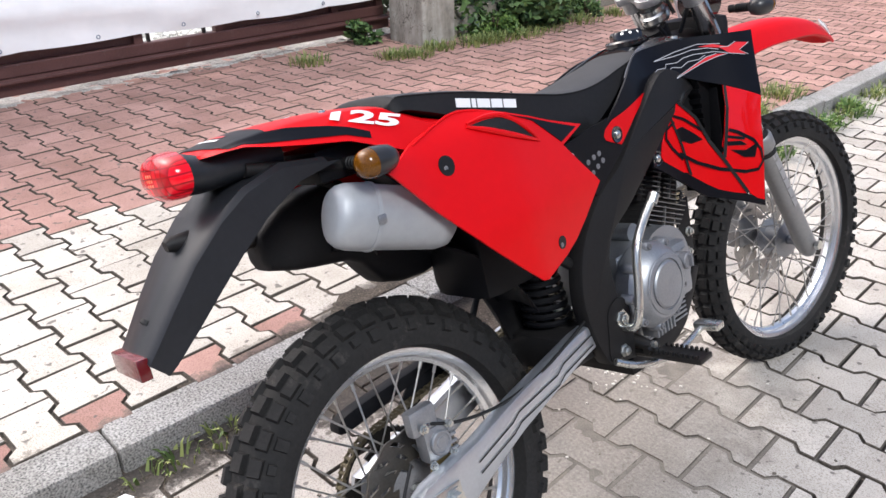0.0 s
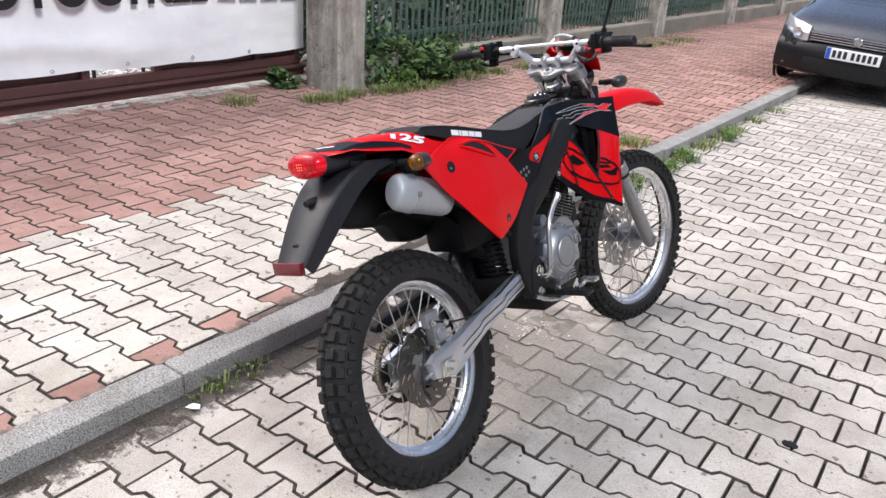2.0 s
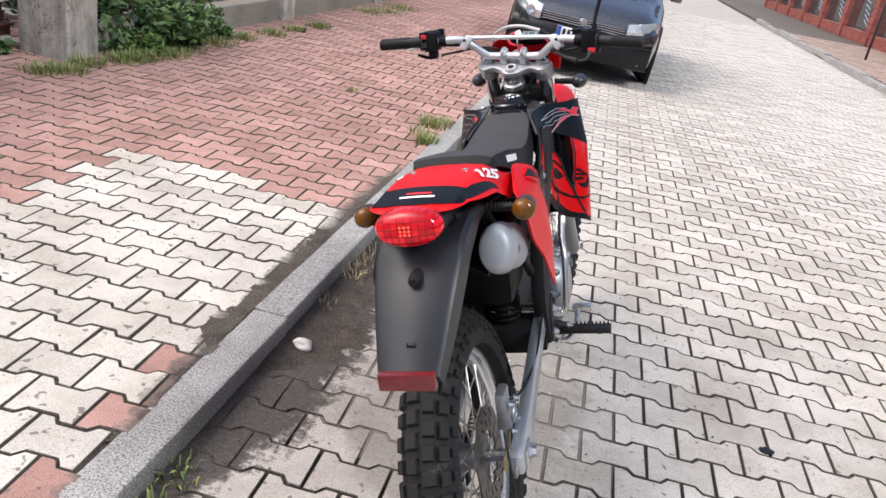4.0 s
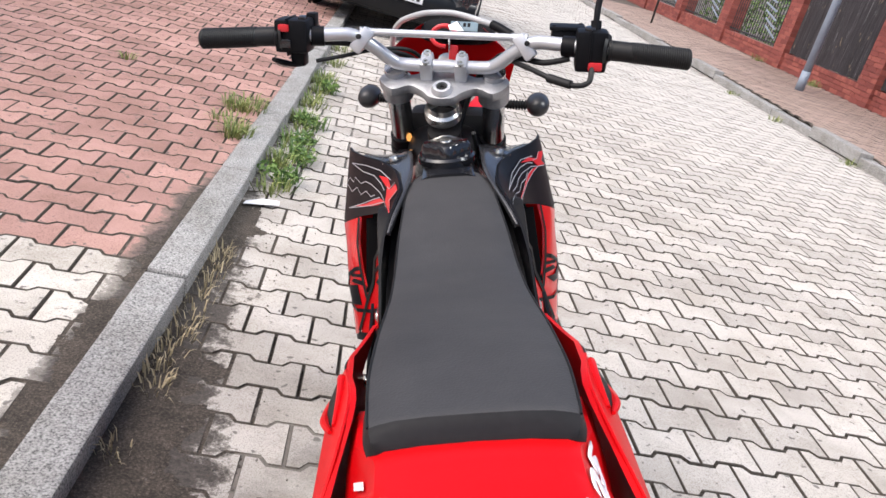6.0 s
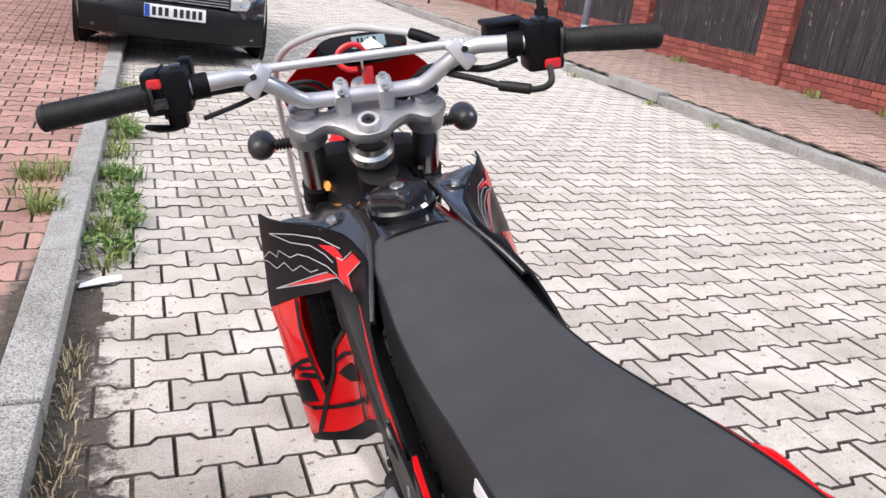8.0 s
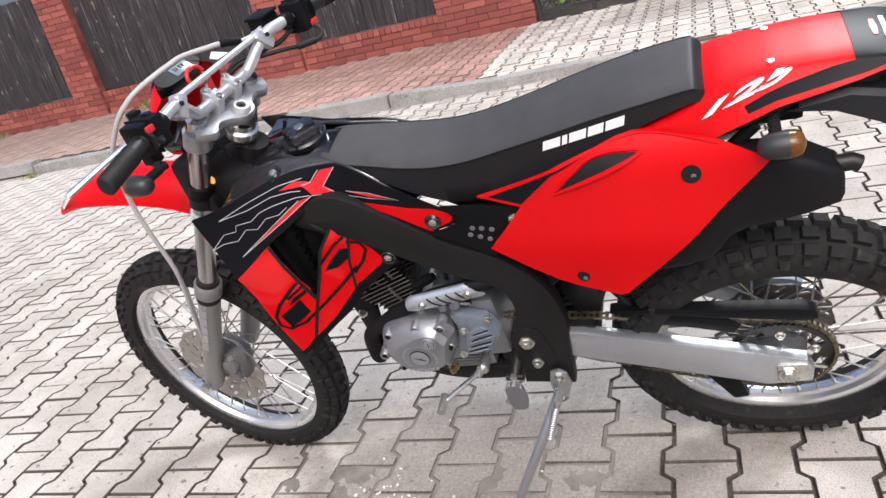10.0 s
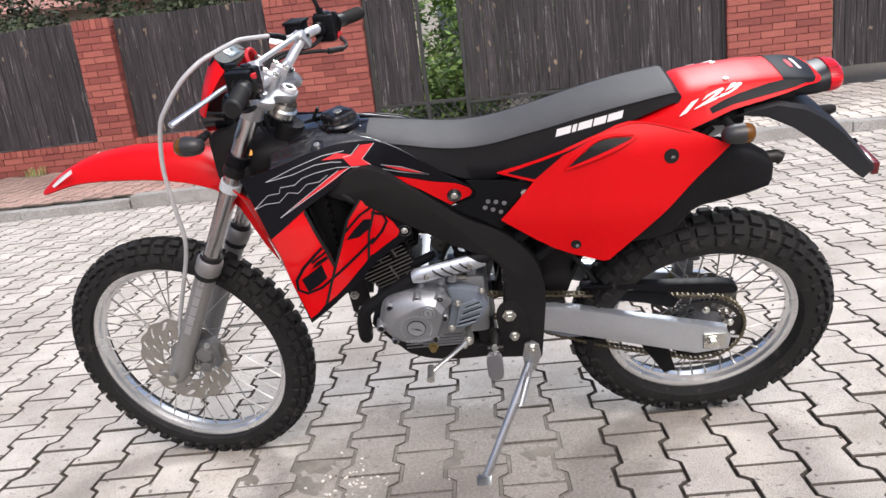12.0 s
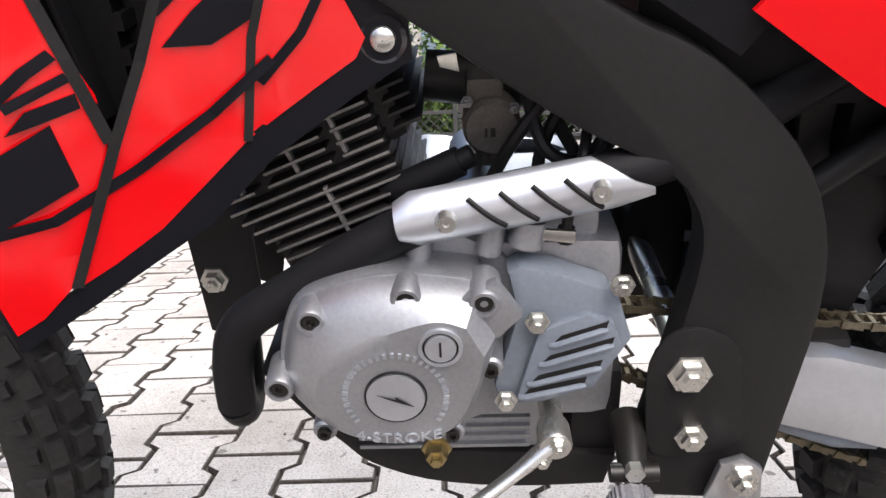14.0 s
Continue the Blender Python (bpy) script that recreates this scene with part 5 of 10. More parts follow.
# inner mudguard over the rear tyre
bm = bmesh.new()
rings = []
for k in range(13):
    a = radians(86 - 62 * k / 12)
    yy, zz = -0.0 + 0.375 * math.cos(a), 0.405 + 0.375 * math.sin(a)
    rings.append([(x, yy + (0.0) , zz - 0.022 * (abs(x) / 0.065) ** 2) for x in (-0.065, -0.045, -0.02, 0.02, 0.045, 0.065)])
sel = [r for r in rings]
ring_skin(bm, sel, cap=False, closed=False)
ret = bmesh.ops.extrude_face_region(bm, geom=bm.faces[:])
for v in (g for g in ret["geom"] if isinstance(g, bmesh.types.BMVert)):
    v.co.z += 0.004
mp("inner_mudguard", bm, mat_black, None, "black inner rear mudguard")

# -- engine --
CY, CZ = 0.724, 0.489
bm = bmesh.new()
lathe(bm, [(-0.10, 0.0005), (-0.10, 0.093), (0.10, 0.093), (0.10, 0.0005)], 36, "x", (0, 0.705, 0.495))
box(bm, (-0.095, 0.55, 0.40), (0.095, 0.70, 0.575), 0.02)
box(bm, (-0.085, 0.60, 0.358), (0.085, 0.775, 0.42), 0.012)
engine = mp("engine_case", bm, mat_cast, None, "cast aluminium engine case", 35)
for k in range(5):
    bm = bmesh.new()
    box(bm, (-0.090, 0.62, 0.366 + 0.010 * k), (0.090, 0.77, 0.370 + 0.010 * k), 0.001)
    mp("case_rib", bm, mat_cast, engine)
# alternator cover, left
COVER = [(0.812, 0.478), (0.808, 0.525), (0.790, 0.556), (0.745, 0.572), (0.700, 0.572), (0.662, 0.566), (0.645, 0.534), (0.655, 0.497), (0.674, 0.444), (0.724, 0.430), (0.778, 0.437)]
FACE = [(0.781, 0.481), (0.776, 0.510), (0.757, 0.528), (0.725, 0.543), (0.692, 0.552), (0.672, 0.546), (0.660, 0.522), (0.666, 0.494), (0.684, 0.458), (0.722, 0.444), (0.757, 0.452)]
bm = bmesh.new()
outer = smooth_outline([(a, b_, 0) for a, b_ in COVER], 5, (5, 6))
inner = smooth_outline([(a, b_, 0) for a, b_ in FACE], 5, (5, 6))
rings = []
for x, f in ((-0.098, 0.0), (-0.130, 0.0), (-0.1325, 0.03), (-0.1325, 0.10), (-0.143, 0.20), (-0.153, 0.45), (-0.160, 0.72), (-0.1645, 0.93), (-0.1660, 1.0), (-0.1664, 1.2)):
    rings.append([(x, a.x + (b_.x - a.x) * f, a.y + (b_.y - a.y) * f) for a, b_ in zip(outer, inner)])
ring_skin(bm, rings)
cover = mp("alternator_cover", bm, mat_cast, engine, "silver alternator cover with round cap", 28)
bm = bmesh.new()
lathe(bm, [(-0.166, 0.0215), (-0.1690, 0.0210), (-0.1690, 0.0005)], 32, "x", (0, CY, CZ))
cap_ = mp("timing_cap", bm, mat_alu, cover)
bm = bmesh.new()
lathe(bm, [(-0.1660, 0.0229), (-0.1683, 0.0226), (-0.1683, 0.0219), (-0.1655, 0.0215)], 40, "x", (0, CY, CZ))
mp("cap_groove", bm, mat_frame, cover)
bm = bmesh.new()
plate(bm, [(-0.1695, CY + 0.013, CZ + 0.004), (-0.1695, CY - 0.001, CZ - 0.001), (-0.1695, CY, CZ + 0.002), (-0.1695, CY - 0.013, CZ - 0.007), (-0.1695, CY + 0.001, CZ - 0.002)], -0.0006)
mp("lightning_mark", bm, mat_frame, cover)
bm = bmesh.new()
lathe(bm, [(-0.150, 0.0165), (-0.1690, 0.0155), (-0.1690, 0.0128), (-0.1672, 0.0126), (-0.1672, 0.0112), (-0.1700, 0.0108), (-0.1700, 0.0005)], 28, "x", (0, 0.690, 0.532))
mp("inspection_plug", bm, mat_alu, cover)
bm = bmesh.new()
lathe(bm, [(-0.1670, 0.0128), (-0.1676, 0.0127), (-0.1676, 0.0111), (-0.1670, 0.0110)], 28, "x", (0, 0.690, 0.532))
box(bm, (-0.1706, 0.6892, 0.526), (-0.1702, 0.6908, 0.538))
mp("plug_groove", bm, mat_oil, cover)
# raised lettering round the cap, as plain bars
bm = bmesh.new()
for k in range(31):
    a = radians(-35 + 250 * k / 30)
    rot = Matrix.Translation((-0.1672, CY, CZ)) @ Matrix.Rotation(a, 4, "X")
    box(bm, (-0.0007, 0.0345, -0.0013), (0.0006, 0.0385, 0.0012), 0, rot)
mp("raised_lettering", bm, mat_alu, cover)
cu = bpy.data.curves.new("word", "FONT")
cu.body = "4-STROKE"
cu.size = 0.0125
cu.extrude = 0.0006
cu.align_x = "CENTER"
tmp_ = bpy.data.objects.new("word", cu)
scene.collection.objects.link(tmp_)
me = bpy.data.meshes.new_from_object(tmp_.evaluated_get(bpy.context.evaluated_depsgraph_get()))
bpy.data.objects.remove(tmp_)
bm = bmesh.new()
bm.from_mesh(me)
for v in bm.verts:
    v.co = Vector((-0.1668 - v.co.z, CY - v.co.x * 1.15, CZ - 0.044 + v.co.y + 6.0 * v.co.x ** 2))
mp("raised_word", bm, mat_alu, cover, "", None)
for y, z in ((0.784, 0.440), (0.655, 0.497), (0.685, 0.436)):
    bm = bmesh.new()
    lathe(bm, [(-0.110, 0.0105), (-0.146, 0.0095), (-0.148, 0.0075), (-0.148, 0.0005)], 14, "x", (0, y, z))
    boss = mp("bolt_boss", bm, mat_cast, cover)
    bm = bmesh.new()
    lathe(bm, [(-0.146, 0.0055), (-0.152, 0.0055), (-0.152, 0.0028), (-0.149, 0.0028), (-0.149, 0.0005)], 12, "x", (0, y, z))
    mp("socket_bolt", bm, mat_oil, engine)
# sprocket cover, left, with slots
bm = bmesh.new()
SPR = [(0.6518, 0.462), (0.6408, 0.500), (0.6340, 0.528), (0.6410, 0.563), (0.6328, 0.568), (0.6066, 0.563), (0.5675, 0.547), (0.5580, 0.534), (0.5480, 0.503), (0.574, 0.457), (0.612, 0.444), (0.6475, 0.441)]
plate(bm, [(-0.096, y, z) for y, z in SPR], -0.027, bevel=0.004)
sc = mp("sprocket_cover", bm, mat_grey_cover, engine, "blue-grey slotted sprocket cover", 30)
bm = bmesh.new()
LOUVRE = [(0.619, 0.5165), (0.5835, 0.5320), (0.5640, 0.5235), (0.5575, 0.5037), (0.5755, 0.4680), (0.6350, 0.4540)]
plate(bm, [(-0.1225, y, z) for y, z in LOUVRE], -0.0085, bevel=0.0025)
mp("louvre_panel", bm, mat_grey_cover, sc)
for (ya, za, yb, zb) in ((0.6058, 0.5113, 0.5693, 0.5229), (0.6137, 0.4934, 0.5643, 0.5086), (0.6219, 0.4749, 0.5720, 0.4881), (0.6282, 0.4624, 0.5830, 0.4723)):
    bm = bmesh.new()
    plate(bm, [(-0.1300, ya + 0.001, za - 0.0032), (-0.1300, yb, zb - 0.0032), (-0.1300, yb - 0.0015, zb + 0.0028), (-0.1300, ya - 0.0035, za + 0.0024)], -0.0014)
    mp("slot", bm, mat_oil, sc, "dark cooling slot")
    bm = bmesh.new()
    tube(bm, [(-0.1305, ya + 0.004, za - 0.0062), (-0.1325, ya, za - 0.0052), (-0.1325, yb + 0.004, zb - 0.0052), (-0.1305, yb, zb - 0.0056)], 0.0026, 8)
    mp("slat", bm, mat_grey_cover, sc)
for y, z in ((0.620, 0.525), (0.643, 0.452), (0.560, 0.555)):
    bm = bmesh.new()
    disc_bolt(bm, (-0.128, y, z), 0.007, 0.008, "x", sign=-1)
    mp("bolt", bm, mat_zinc, sc)
# drain plug
bm = bmesh.new()
disc_bolt(bm, (-0.088, 0.702, 0.366), 0.010, 0.016, "x", sign=-1)
mp("drain_plug", bm, mat_brass, engine, "brass-coloured drain plug")
# cylinder and head with cooling fins, leaning forward
CYL = Matrix.Translation((0, 0.725, 0.545)) @ Matrix.Rotation(radians(-21.5), 4, "X")
bm = bmesh.new()
box(bm, (-0.058, -0.035, 0.0), (0.058, 0.090, 0.150), 0.010, CYL)
box(bm, (-0.052, -0.052, 0.085), (0.052, 0.096, 0.185), 0.012, CYL)
cyl = mp("cylinder", bm, mat_dark_cast, engine, "dark finned cylinder and head", 35)


def fin(y0, y1, z, w=0.0765, thick=0.0026, mat=None):
    bm = bmesh.new()
    box(bm, (-w, y0, z), (w, y1, z + thick), 0.0007, CYL)
    ob = mp("fin", bm, mat_dark_cast, cyl, smooth=30)
    if mat is None:
        # the side rims are paler than the faces
        ob.data.materials.append(mat_fin_edge)
        ob.data.polygons.foreach_set("material_index", [1 if abs(p.normal.x) > 0.5 else 0 for p in ob.data.polygons])


for k in range(7):
    z = 0.026 + 0.0103 * k
    fin(-0.036, 0.074 + 0.0042 * k, z, 0.0735 + 0.0004 * k)
for k in range(6):
    z = 0.098 + 0.0103 * k
    fin(0.006, 0.060 - 0.0018 * k, z)
    fin(-0.036, -0.003, z)
    if k < 3:
        fin(0.071, 0.094 - 0.004 * k, z)
    fin(-0.066, -0.044, z + 0.001, 0.066, 0.0026, mat_dark_cast)
# short ribs that tie the fins
for y, z0_, z1_ in ((0.034, 0.098, 0.148), (-0.006, 0.098, 0.150), (0.022, 0.038, 0.082), (0.082, 0.098, 0.120)):
    for s in (-1, 1):
        bm = bmesh.new()
        box(bm, (s * 0.0715 - 0.003, y - 0.0016, z0_), (s * 0.0715 + 0.003, y + 0.0016, z1_), 0.0006, CYL)
        mp("fin_rib", bm, mat_fin_edge, cyl)
# carburettor and intake
bm = bmesh.new()
tube(bm, [(0.0, 0.70, 0.675), (0.0, 0.64, 0.668), (0.0, 0.56, 0.675), (0, 0.48, 0.70)], [0.020, 0.022, 0.026, 0.03], 16)
mp("intake", bm, mat_hose, engine)
bm = bmesh.new()
lathe(bm, [(0.02, 0.0005), (0.02, 0.020), (-0.040, 0.0225), (-0.050, 0.0220), (-0.054, 0.0190), (-0.055, 0.0005)], 28, "x", (0, 0.649, 0.648))
box(bm, (-0.046, 0.640, 0.660), (0.010, 0.668, 0.684), 0.006)
carb = mp("carburettor", bm, mat_dull_cast, engine, "small dull grey carburettor", 30)
for y, z in ((0.6665, 0.6285), (0.6325, 0.662), (0.667, 0.668)):
    bm = bmesh.new()
    disc_bolt(bm, (-0.050, y, z), 0.0036, 0.005, "x", sign=-1)
    mp("screw", bm, mat_peg, carb)
bm = bmesh.new()
box(bm, (-0.0556, 0.6525, 0.6420), (-0.0548, 0.6545, 0.6490))
box(bm, (-0.0556, 0.6465, 0.6420), (-0.0548, 0.6500, 0.6490))
mp("cast_mark", bm, mat_oil, carb)
bm = bmesh.new()
lathe(bm, [(-0.022, 0.0005), (-0.022, 0.015), (0.0, 0.017), (0.003, 0.017)], 20, "z", (-0.010, 0.650, 0.628))
mp("float_bowl", bm, mat_dull_cast, carb)
bm = bmesh.new()
plate(bm, [(-0.046, 0.672, 0.690), (-0.046, 0.686, 0.694), (-0.046, 0.688, 0.702), (-0.046, 0.674, 0.704)], -0.003, bevel=0.001)
mp("throttle_lever", bm, mat_zinc, carb)
# bits above the alternator cover
for y, z in ((0.713, 0.561), (0.659, 0.557), (0.781, 0.545), (0.812, 0.486)):
    bm = bmesh.new()
    lathe(bm, [(-0.120, 0.0130), (-0.152, 0.0112), (-0.1545, 0.0098), (-0.1545, 0.0074), (-0.149, 0.0070), (-0.149, 0.0005)], 20, "x", (0, y, z))
    boss_ = mp("cover_boss", bm, mat_cast, cover)
    bm = bmesh.new()
    lathe(bm, [(-0.1495, 0.0068), (-0.1530, 0.0064), (-0.1530, 0.0030), (-0.1510, 0.0028), (-0.1510, 0.0005)], 12, "x", (0, y, z))
    mp("cover_bolt", bm, mat_oil, cover)
bm = bmesh.new()
plate(bm, [(-0.138, 0.676, 0.560), (-0.138, 0.650, 0.572), (-0.138, 0.632, 0.545), (-0.138, 0.650, 0.526), (-0.138, 0.662, 0.540)], -0.014, bevel=0.003)
mp("corner_lug", bm, mat_cast, cover)
for y, z, r, h in ((0.706, 0.572, 0.010, 0.030), (0.655, 0.574, 0.010, 0.028), (0.628, 0.580, 0.013, 0.020)):
    bm = bmesh.new()
    tube(bm, [(-0.108, y, z), (-0.108, y - h * 0.2, z + h)], [r, r * 0.9], 12)
    mp("case_boss", bm, mat_cast, engine)
bm = bmesh.new()
tube(bm, [(-0.100 + 0.007 * math.cos(k * 0.9), 0.622 + 0.007 * math.sin(k * 0.9), 0.598 + k * 0.0006) for k in range(44)], 0.0013, 5)
mp("return_spring", bm, mat_brass, engine)
bm = bmesh.new()
tube(bm, [(-0.104, 0.598, 0.588), (-0.108, 0.596, 0.610), (-0.100, 0.588, 0.640), (-0.07, 0.58, 0.665)], 0.0042, 8, 4)
tube(bm, [(-0.104, 0.598, 0.578), (-0.104, 0.598, 0.590)], 0.0065, 8)
mp("clutch_cable", bm, mat_hose, engine)
bm = bmesh.new()
plate(bm, [(-0.108, 0.592, 0.580), (-0.108, 0.630, 0.586), (-0.108, 0.633, 0.594), (-0.108, 0.592, 0.590)], -0.004, bevel=0.001)
mp("clutch_arm", bm, mat_zinc, engine)
bm = bmesh.new()
tube(bm, [(-0.060, 0.728, 0.606), (-0.072, 0.712, 0.613), (-0.074, 0.673, 0.6315)], 0.0115, 12)
tube(bm, [(-0.074, 0.674, 0.631), (-0.074, 0.664, 0.636)], 0.0085, 10)
mp("spark_plug_cap", bm, mat_heat_paint, engine)
for pts in ([(-0.05, 0.65, 0.605), (-0.065, 0.635, 0.640), (-0.06, 0.610, 0.672), (-0.04, 0.585, 0.690)], [(-0.05, 0.625, 0.680), (-0.075, 0.612, 0.640), (-0.07, 0.585, 0.628), (-0.05, 0.562, 0.645), (-0.03, 0.56, 0.68)], [(-0.04, 0.60, 0.600), (-0.06, 0.615, 0.62), (-0.055, 0.60, 0.66), (-0.03, 0.56, 0.70)], [(-0.04, 0.56, 0.59), (-0.07, 0.575, 0.62), (-0.06, 0.55, 0.66), (-0.03, 0.53, 0.69)], [(-0.03, 0.62, 0.56), (-0.05, 0.585, 0.575), (-0.06, 0.58, 0.61), (-0.05, 0.60, 0.65)]):
    bm = bmesh.new()
    tube(bm, pts, 0.0052, 8, 6)
    mp("hose", bm, mat_hose, engine)
# starter motor and oil fittings above the case
bm = bmesh.new()
tube(bm, [(-0.07, 0.665, 0.588), (0.06, 0.665, 0.588)], 0.020, 16)
tube(bm, [(-0.075, 0.605, 0.585), (-0.02, 0.605, 0.585)], 0.014, 12)
box(bm, (-0.085, 0.57, 0.57), (-0.02, 0.64, 0.60), 0.008)
mp("starter_motor", bm, mat_cast, engine)
# exhaust header from the head round the left side, with heat shield
bm = bmesh.new()
tube(bm, [(-0.100, 0.866, 0.430), (-0.101, 0.862, 0.475), (-0.104, 0.846, 0.513), (-0.106, 0.800, 0.545), (-0.108, 0.735, 0.585), (-0.110, 0.66, 0.615), (-0.108, 0.57, 0.632), (-0.095, 0.50, 0.650), (-0.075, 0.40, 0.700), (-0.085, 0.28, 0.735)], 0.0165, 18, 5)
tube(bm, [(-0.100, 0.866, 0.432), (-0.09, 0.866, 0.418), (-0.06, 0.87, 0.42), (-0.03, 0.872, 0.50), (-0.01, 0.86, 0.64)], 0.0165, 16, 5)
pipe = mp("exhaust_pipe", bm, mat_heat_paint, None, "matt black exhaust header pipe", 40)
bm = bmesh.new()
HA, HB = Vector((-0.113, 0.718, 0.606)), Vector((-0.110, 0.545, 0.636))
dirv = (HB - HA).normalized()
upv = Vector((0, -dirv.z, dirv.y))
rings = []
for k in range(15):
    t = k / 14
    p = HA.lerp(HB, t)
    row = []
    end = min(1.0, 0.70 + t * 5) if t < 0.5 else min(1.0, max(0.12, (1 - t) * 4.6))
    for q in range(11):
        a = radians(-62 + 124 * q / 10)
        aa = a if t < 0.5 else a * end + radians(20) * (1 - end)
        row.append(p + upv * (0.0235 * math.sin(aa) * (end if t < 0.5 else 1)) + Vector((-1, 0, 0)) * (0.0265 * math.cos(aa) - 0.004))
    rings.append(row)
ring_skin(bm, rings, cap=False, closed=False)
ret = bmesh.ops.extrude_face_region(bm, geom=bm.faces[:])
for v in (g for g in ret["geom"] if isinstance(g, bmesh.types.BMVert)):
    v.co.x += 0.0025
shield = mp("heat_shield", bm, mat_alu, pipe, "perforated aluminium heat shield", 40)
for k in range(4):
    bm = bmesh.new()
    c = HA.lerp(HB, 0.36 + 0.125 * k)
    tube(bm, [c - upv * 0.0125 * f - dirv * 0.011 * f + Vector((-0.0268 * math.sqrt(1 - (0.0125 * f / 0.0235) ** 2) + 0.004, 0, 0)) for f in (-1, -0.6, -0.2, 0.2, 0.6, 1)], 0.0022, 6)
    mp("slot", bm, mat_frame, shield, "slanted dark slot")
for t in (0.20, 0.80):
    c = HA.lerp(HB, t)
    bm = bmesh.new()
    lathe(bm, [(-0.020, 0.009), (-0.0265, 0.0065), (-0.0265, 0.0025), (-0.024, 0.002), (-0.024, 0.0005)], 14, "x", c)
    mp("bolt", bm, mat_zinc, shield)
# left silencer
SILENCER = [  # y, lower edge, upper edge, half width: a slim tail that deepens into a box before the tyre
    (-0.088, 0.781, 0.806, 0.020), (-0.087, 0.772, 0.815, 0.028), (-0.080, 0.760, 0.827, 0.036), (-0.035, 0.746, 0.857, 0.042), (0.0, 0.739, 0.866, 0.044), (0.060, 0.729, 0.872, 0.046), (0.084, 0.716, 0.866, 0.047), (0.102, 0.690, 0.850, 0.047), (0.120, 0.668, 0.836, 0.047), (0.160, 0.656, 0.820, 0.047), (0.210, 0.652, 0.802, 0.046), (0.248, 0.659, 0.780, 0.043), (0.266, 0.686, 0.762, 0.036), (0.300, 0.692, 0.742, 0.026), (0.350, 0.690, 0.722, 0.017)]
bm = bmesh.new()
ring_skin(bm, [[(-0.103 + 0.90 * w * math.copysign(abs(math.cos(a)) ** 0.4, math.cos(a)), y, (z0 + z1) / 2 + (z1 - z0) / 2 * math.copysign(abs(math.sin(a)) ** 0.45, math.sin(a))) for a in (2 * math.pi * k / 32 for k in range(32))] for y, z0, z1, w in SILENCER])
sil = mp("silencer", bm, mat_heat_paint, None, "matt black exhaust silencer", 40)
bm = bmesh.new()
tube(bm, [(-0.100, -0.070, 0.815), (-0.100, -0.100, 0.817), (-0.101, -0.110, 0.811)], 0.0145, 16)
mp("outlet_pipe", bm, mat_oil, sil)
# right canister
bm = bmesh.new()
tube(bm, [(0.086, -0.061, 0.845), (0.086, -0.058, 0.844), (0.086, -0.050, 0.8415), (0.087, -0.038, 0.838), (0.087, -0.018, 0.832), (0.088, -0.001, 0.8265), (0.088, 0.0, 0.826), (0.089, 0.115, 0.789), (0.089, 0.135, 0.783), (0.089, 0.148, 0.779)], [0.026, 0.036, 0.0420, 0.0450, 0.0465, 0.047, 0.0455, 0.0455, 0.041, 0.028], 32, 0, True, 1.06)
for v in bm.verts:
    v.co.x = 0.103 + (v.co.x - 0.0875) * 0.74
can = mp("canister", bm, mat_silver_paint, None, "silver painted exhaust canister", 40)
bm = bmesh.new()
tube(bm, [(0.096, -0.004, 0.8275), (0.096, 0.002, 0.8255)], 0.0482, 28, 0, True, 1.06)
for v in bm.verts:
    v.co.x = 0.103 + (v.co.x - 0.096) * 0.74
mp("clamp_band", bm, mat_silver_paint, can)
bm = bmesh.new()
box(bm, (0.134, -0.008, 0.816), (0.141, 0.007, 0.830), 0.003)
mp("clip", bm, mat_cast, can)
# right engine cover, kick lever
bm = bmesh.new()
o = [(0.085 * math.cos(a) + 0.62, 0.083 * math.sin(a) + 0.495) for a in (2 * math.pi * k / 36 for k in range(36))]
rings = []
for x, f in ((0.095, 1.06), (0.125, 1.06), (0.133, 1.0), (0.148, 0.86), (0.152, 0.78)):
    rings.append([(x, 0.62 + (y - 0.62) * f, 0.495 + (z - 0.495) * f) for y, z in o])
ring_skin(bm, rings)
lathe(bm, [(0.1575, 0.0005), (0.1595, 0.030), (0.1590, 0.044), (0.1560, 0.0475), (0.1525, 0.0480), (0.1525, 0.0515), (0.1560, 0.0525), (0.1545, 0.0600), (0.148, 0.064)], 48, "x", (0, 0.62, 0.497))
box(bm, (0.09, 0.66, 0.43), (0.125, 0.76, 0.55), 0.016)
rc_ = mp("clutch_cover", bm, mat_cast, engine, "silver clutch cover", 30)
for k in range(9):
    a = radians(20 + 40 * k)
    y, z = 0.62 + 0.088 * math.cos(a), 0.495 + 0.086 * math.sin(a)
    bm = bmesh.new()
    lathe(bm, [(0.110, 0.0115), (0.134, 0.0100), (0.136, 0.0085), (0.136, 0.0005)], 14, "x", (0, y, z))
    mp("bolt_boss", bm, mat_cast, rc_)
    bm = bmesh.new()
    lathe(bm, [(0.135, 0.0060), (0.1405, 0.0056), (0.1405, 0.0028), (0.138, 0.0026), (0.138, 0.0005)], 12, "x", (0, y, z))
    mp("socket_bolt", bm, mat_peg, rc_)
bm = bmesh.new()
lathe(bm, [(0.110, 0.020), (0.150, 0.018), (0.152, 0.016), (0.152, 0.0005)], 12, "x", (0, 0.712, 0.515))
box(bm, (0.150, 0.709, 0.503), (0.160, 0.715, 0.527), 0.002)
mp("oil_filler_cap", bm, mat_peg, rc_, "dark ribbed oil filler cap")
for k in range(6):
    bm = bmesh.new()
    box(bm, (0.09, 0.60 + 0.012 * k, 0.385), (0.128, 0.605 + 0.012 * k, 0.43), 0.001)
    mp("cooling_rib", bm, mat_cast, rc_)
bm = bmesh.new()
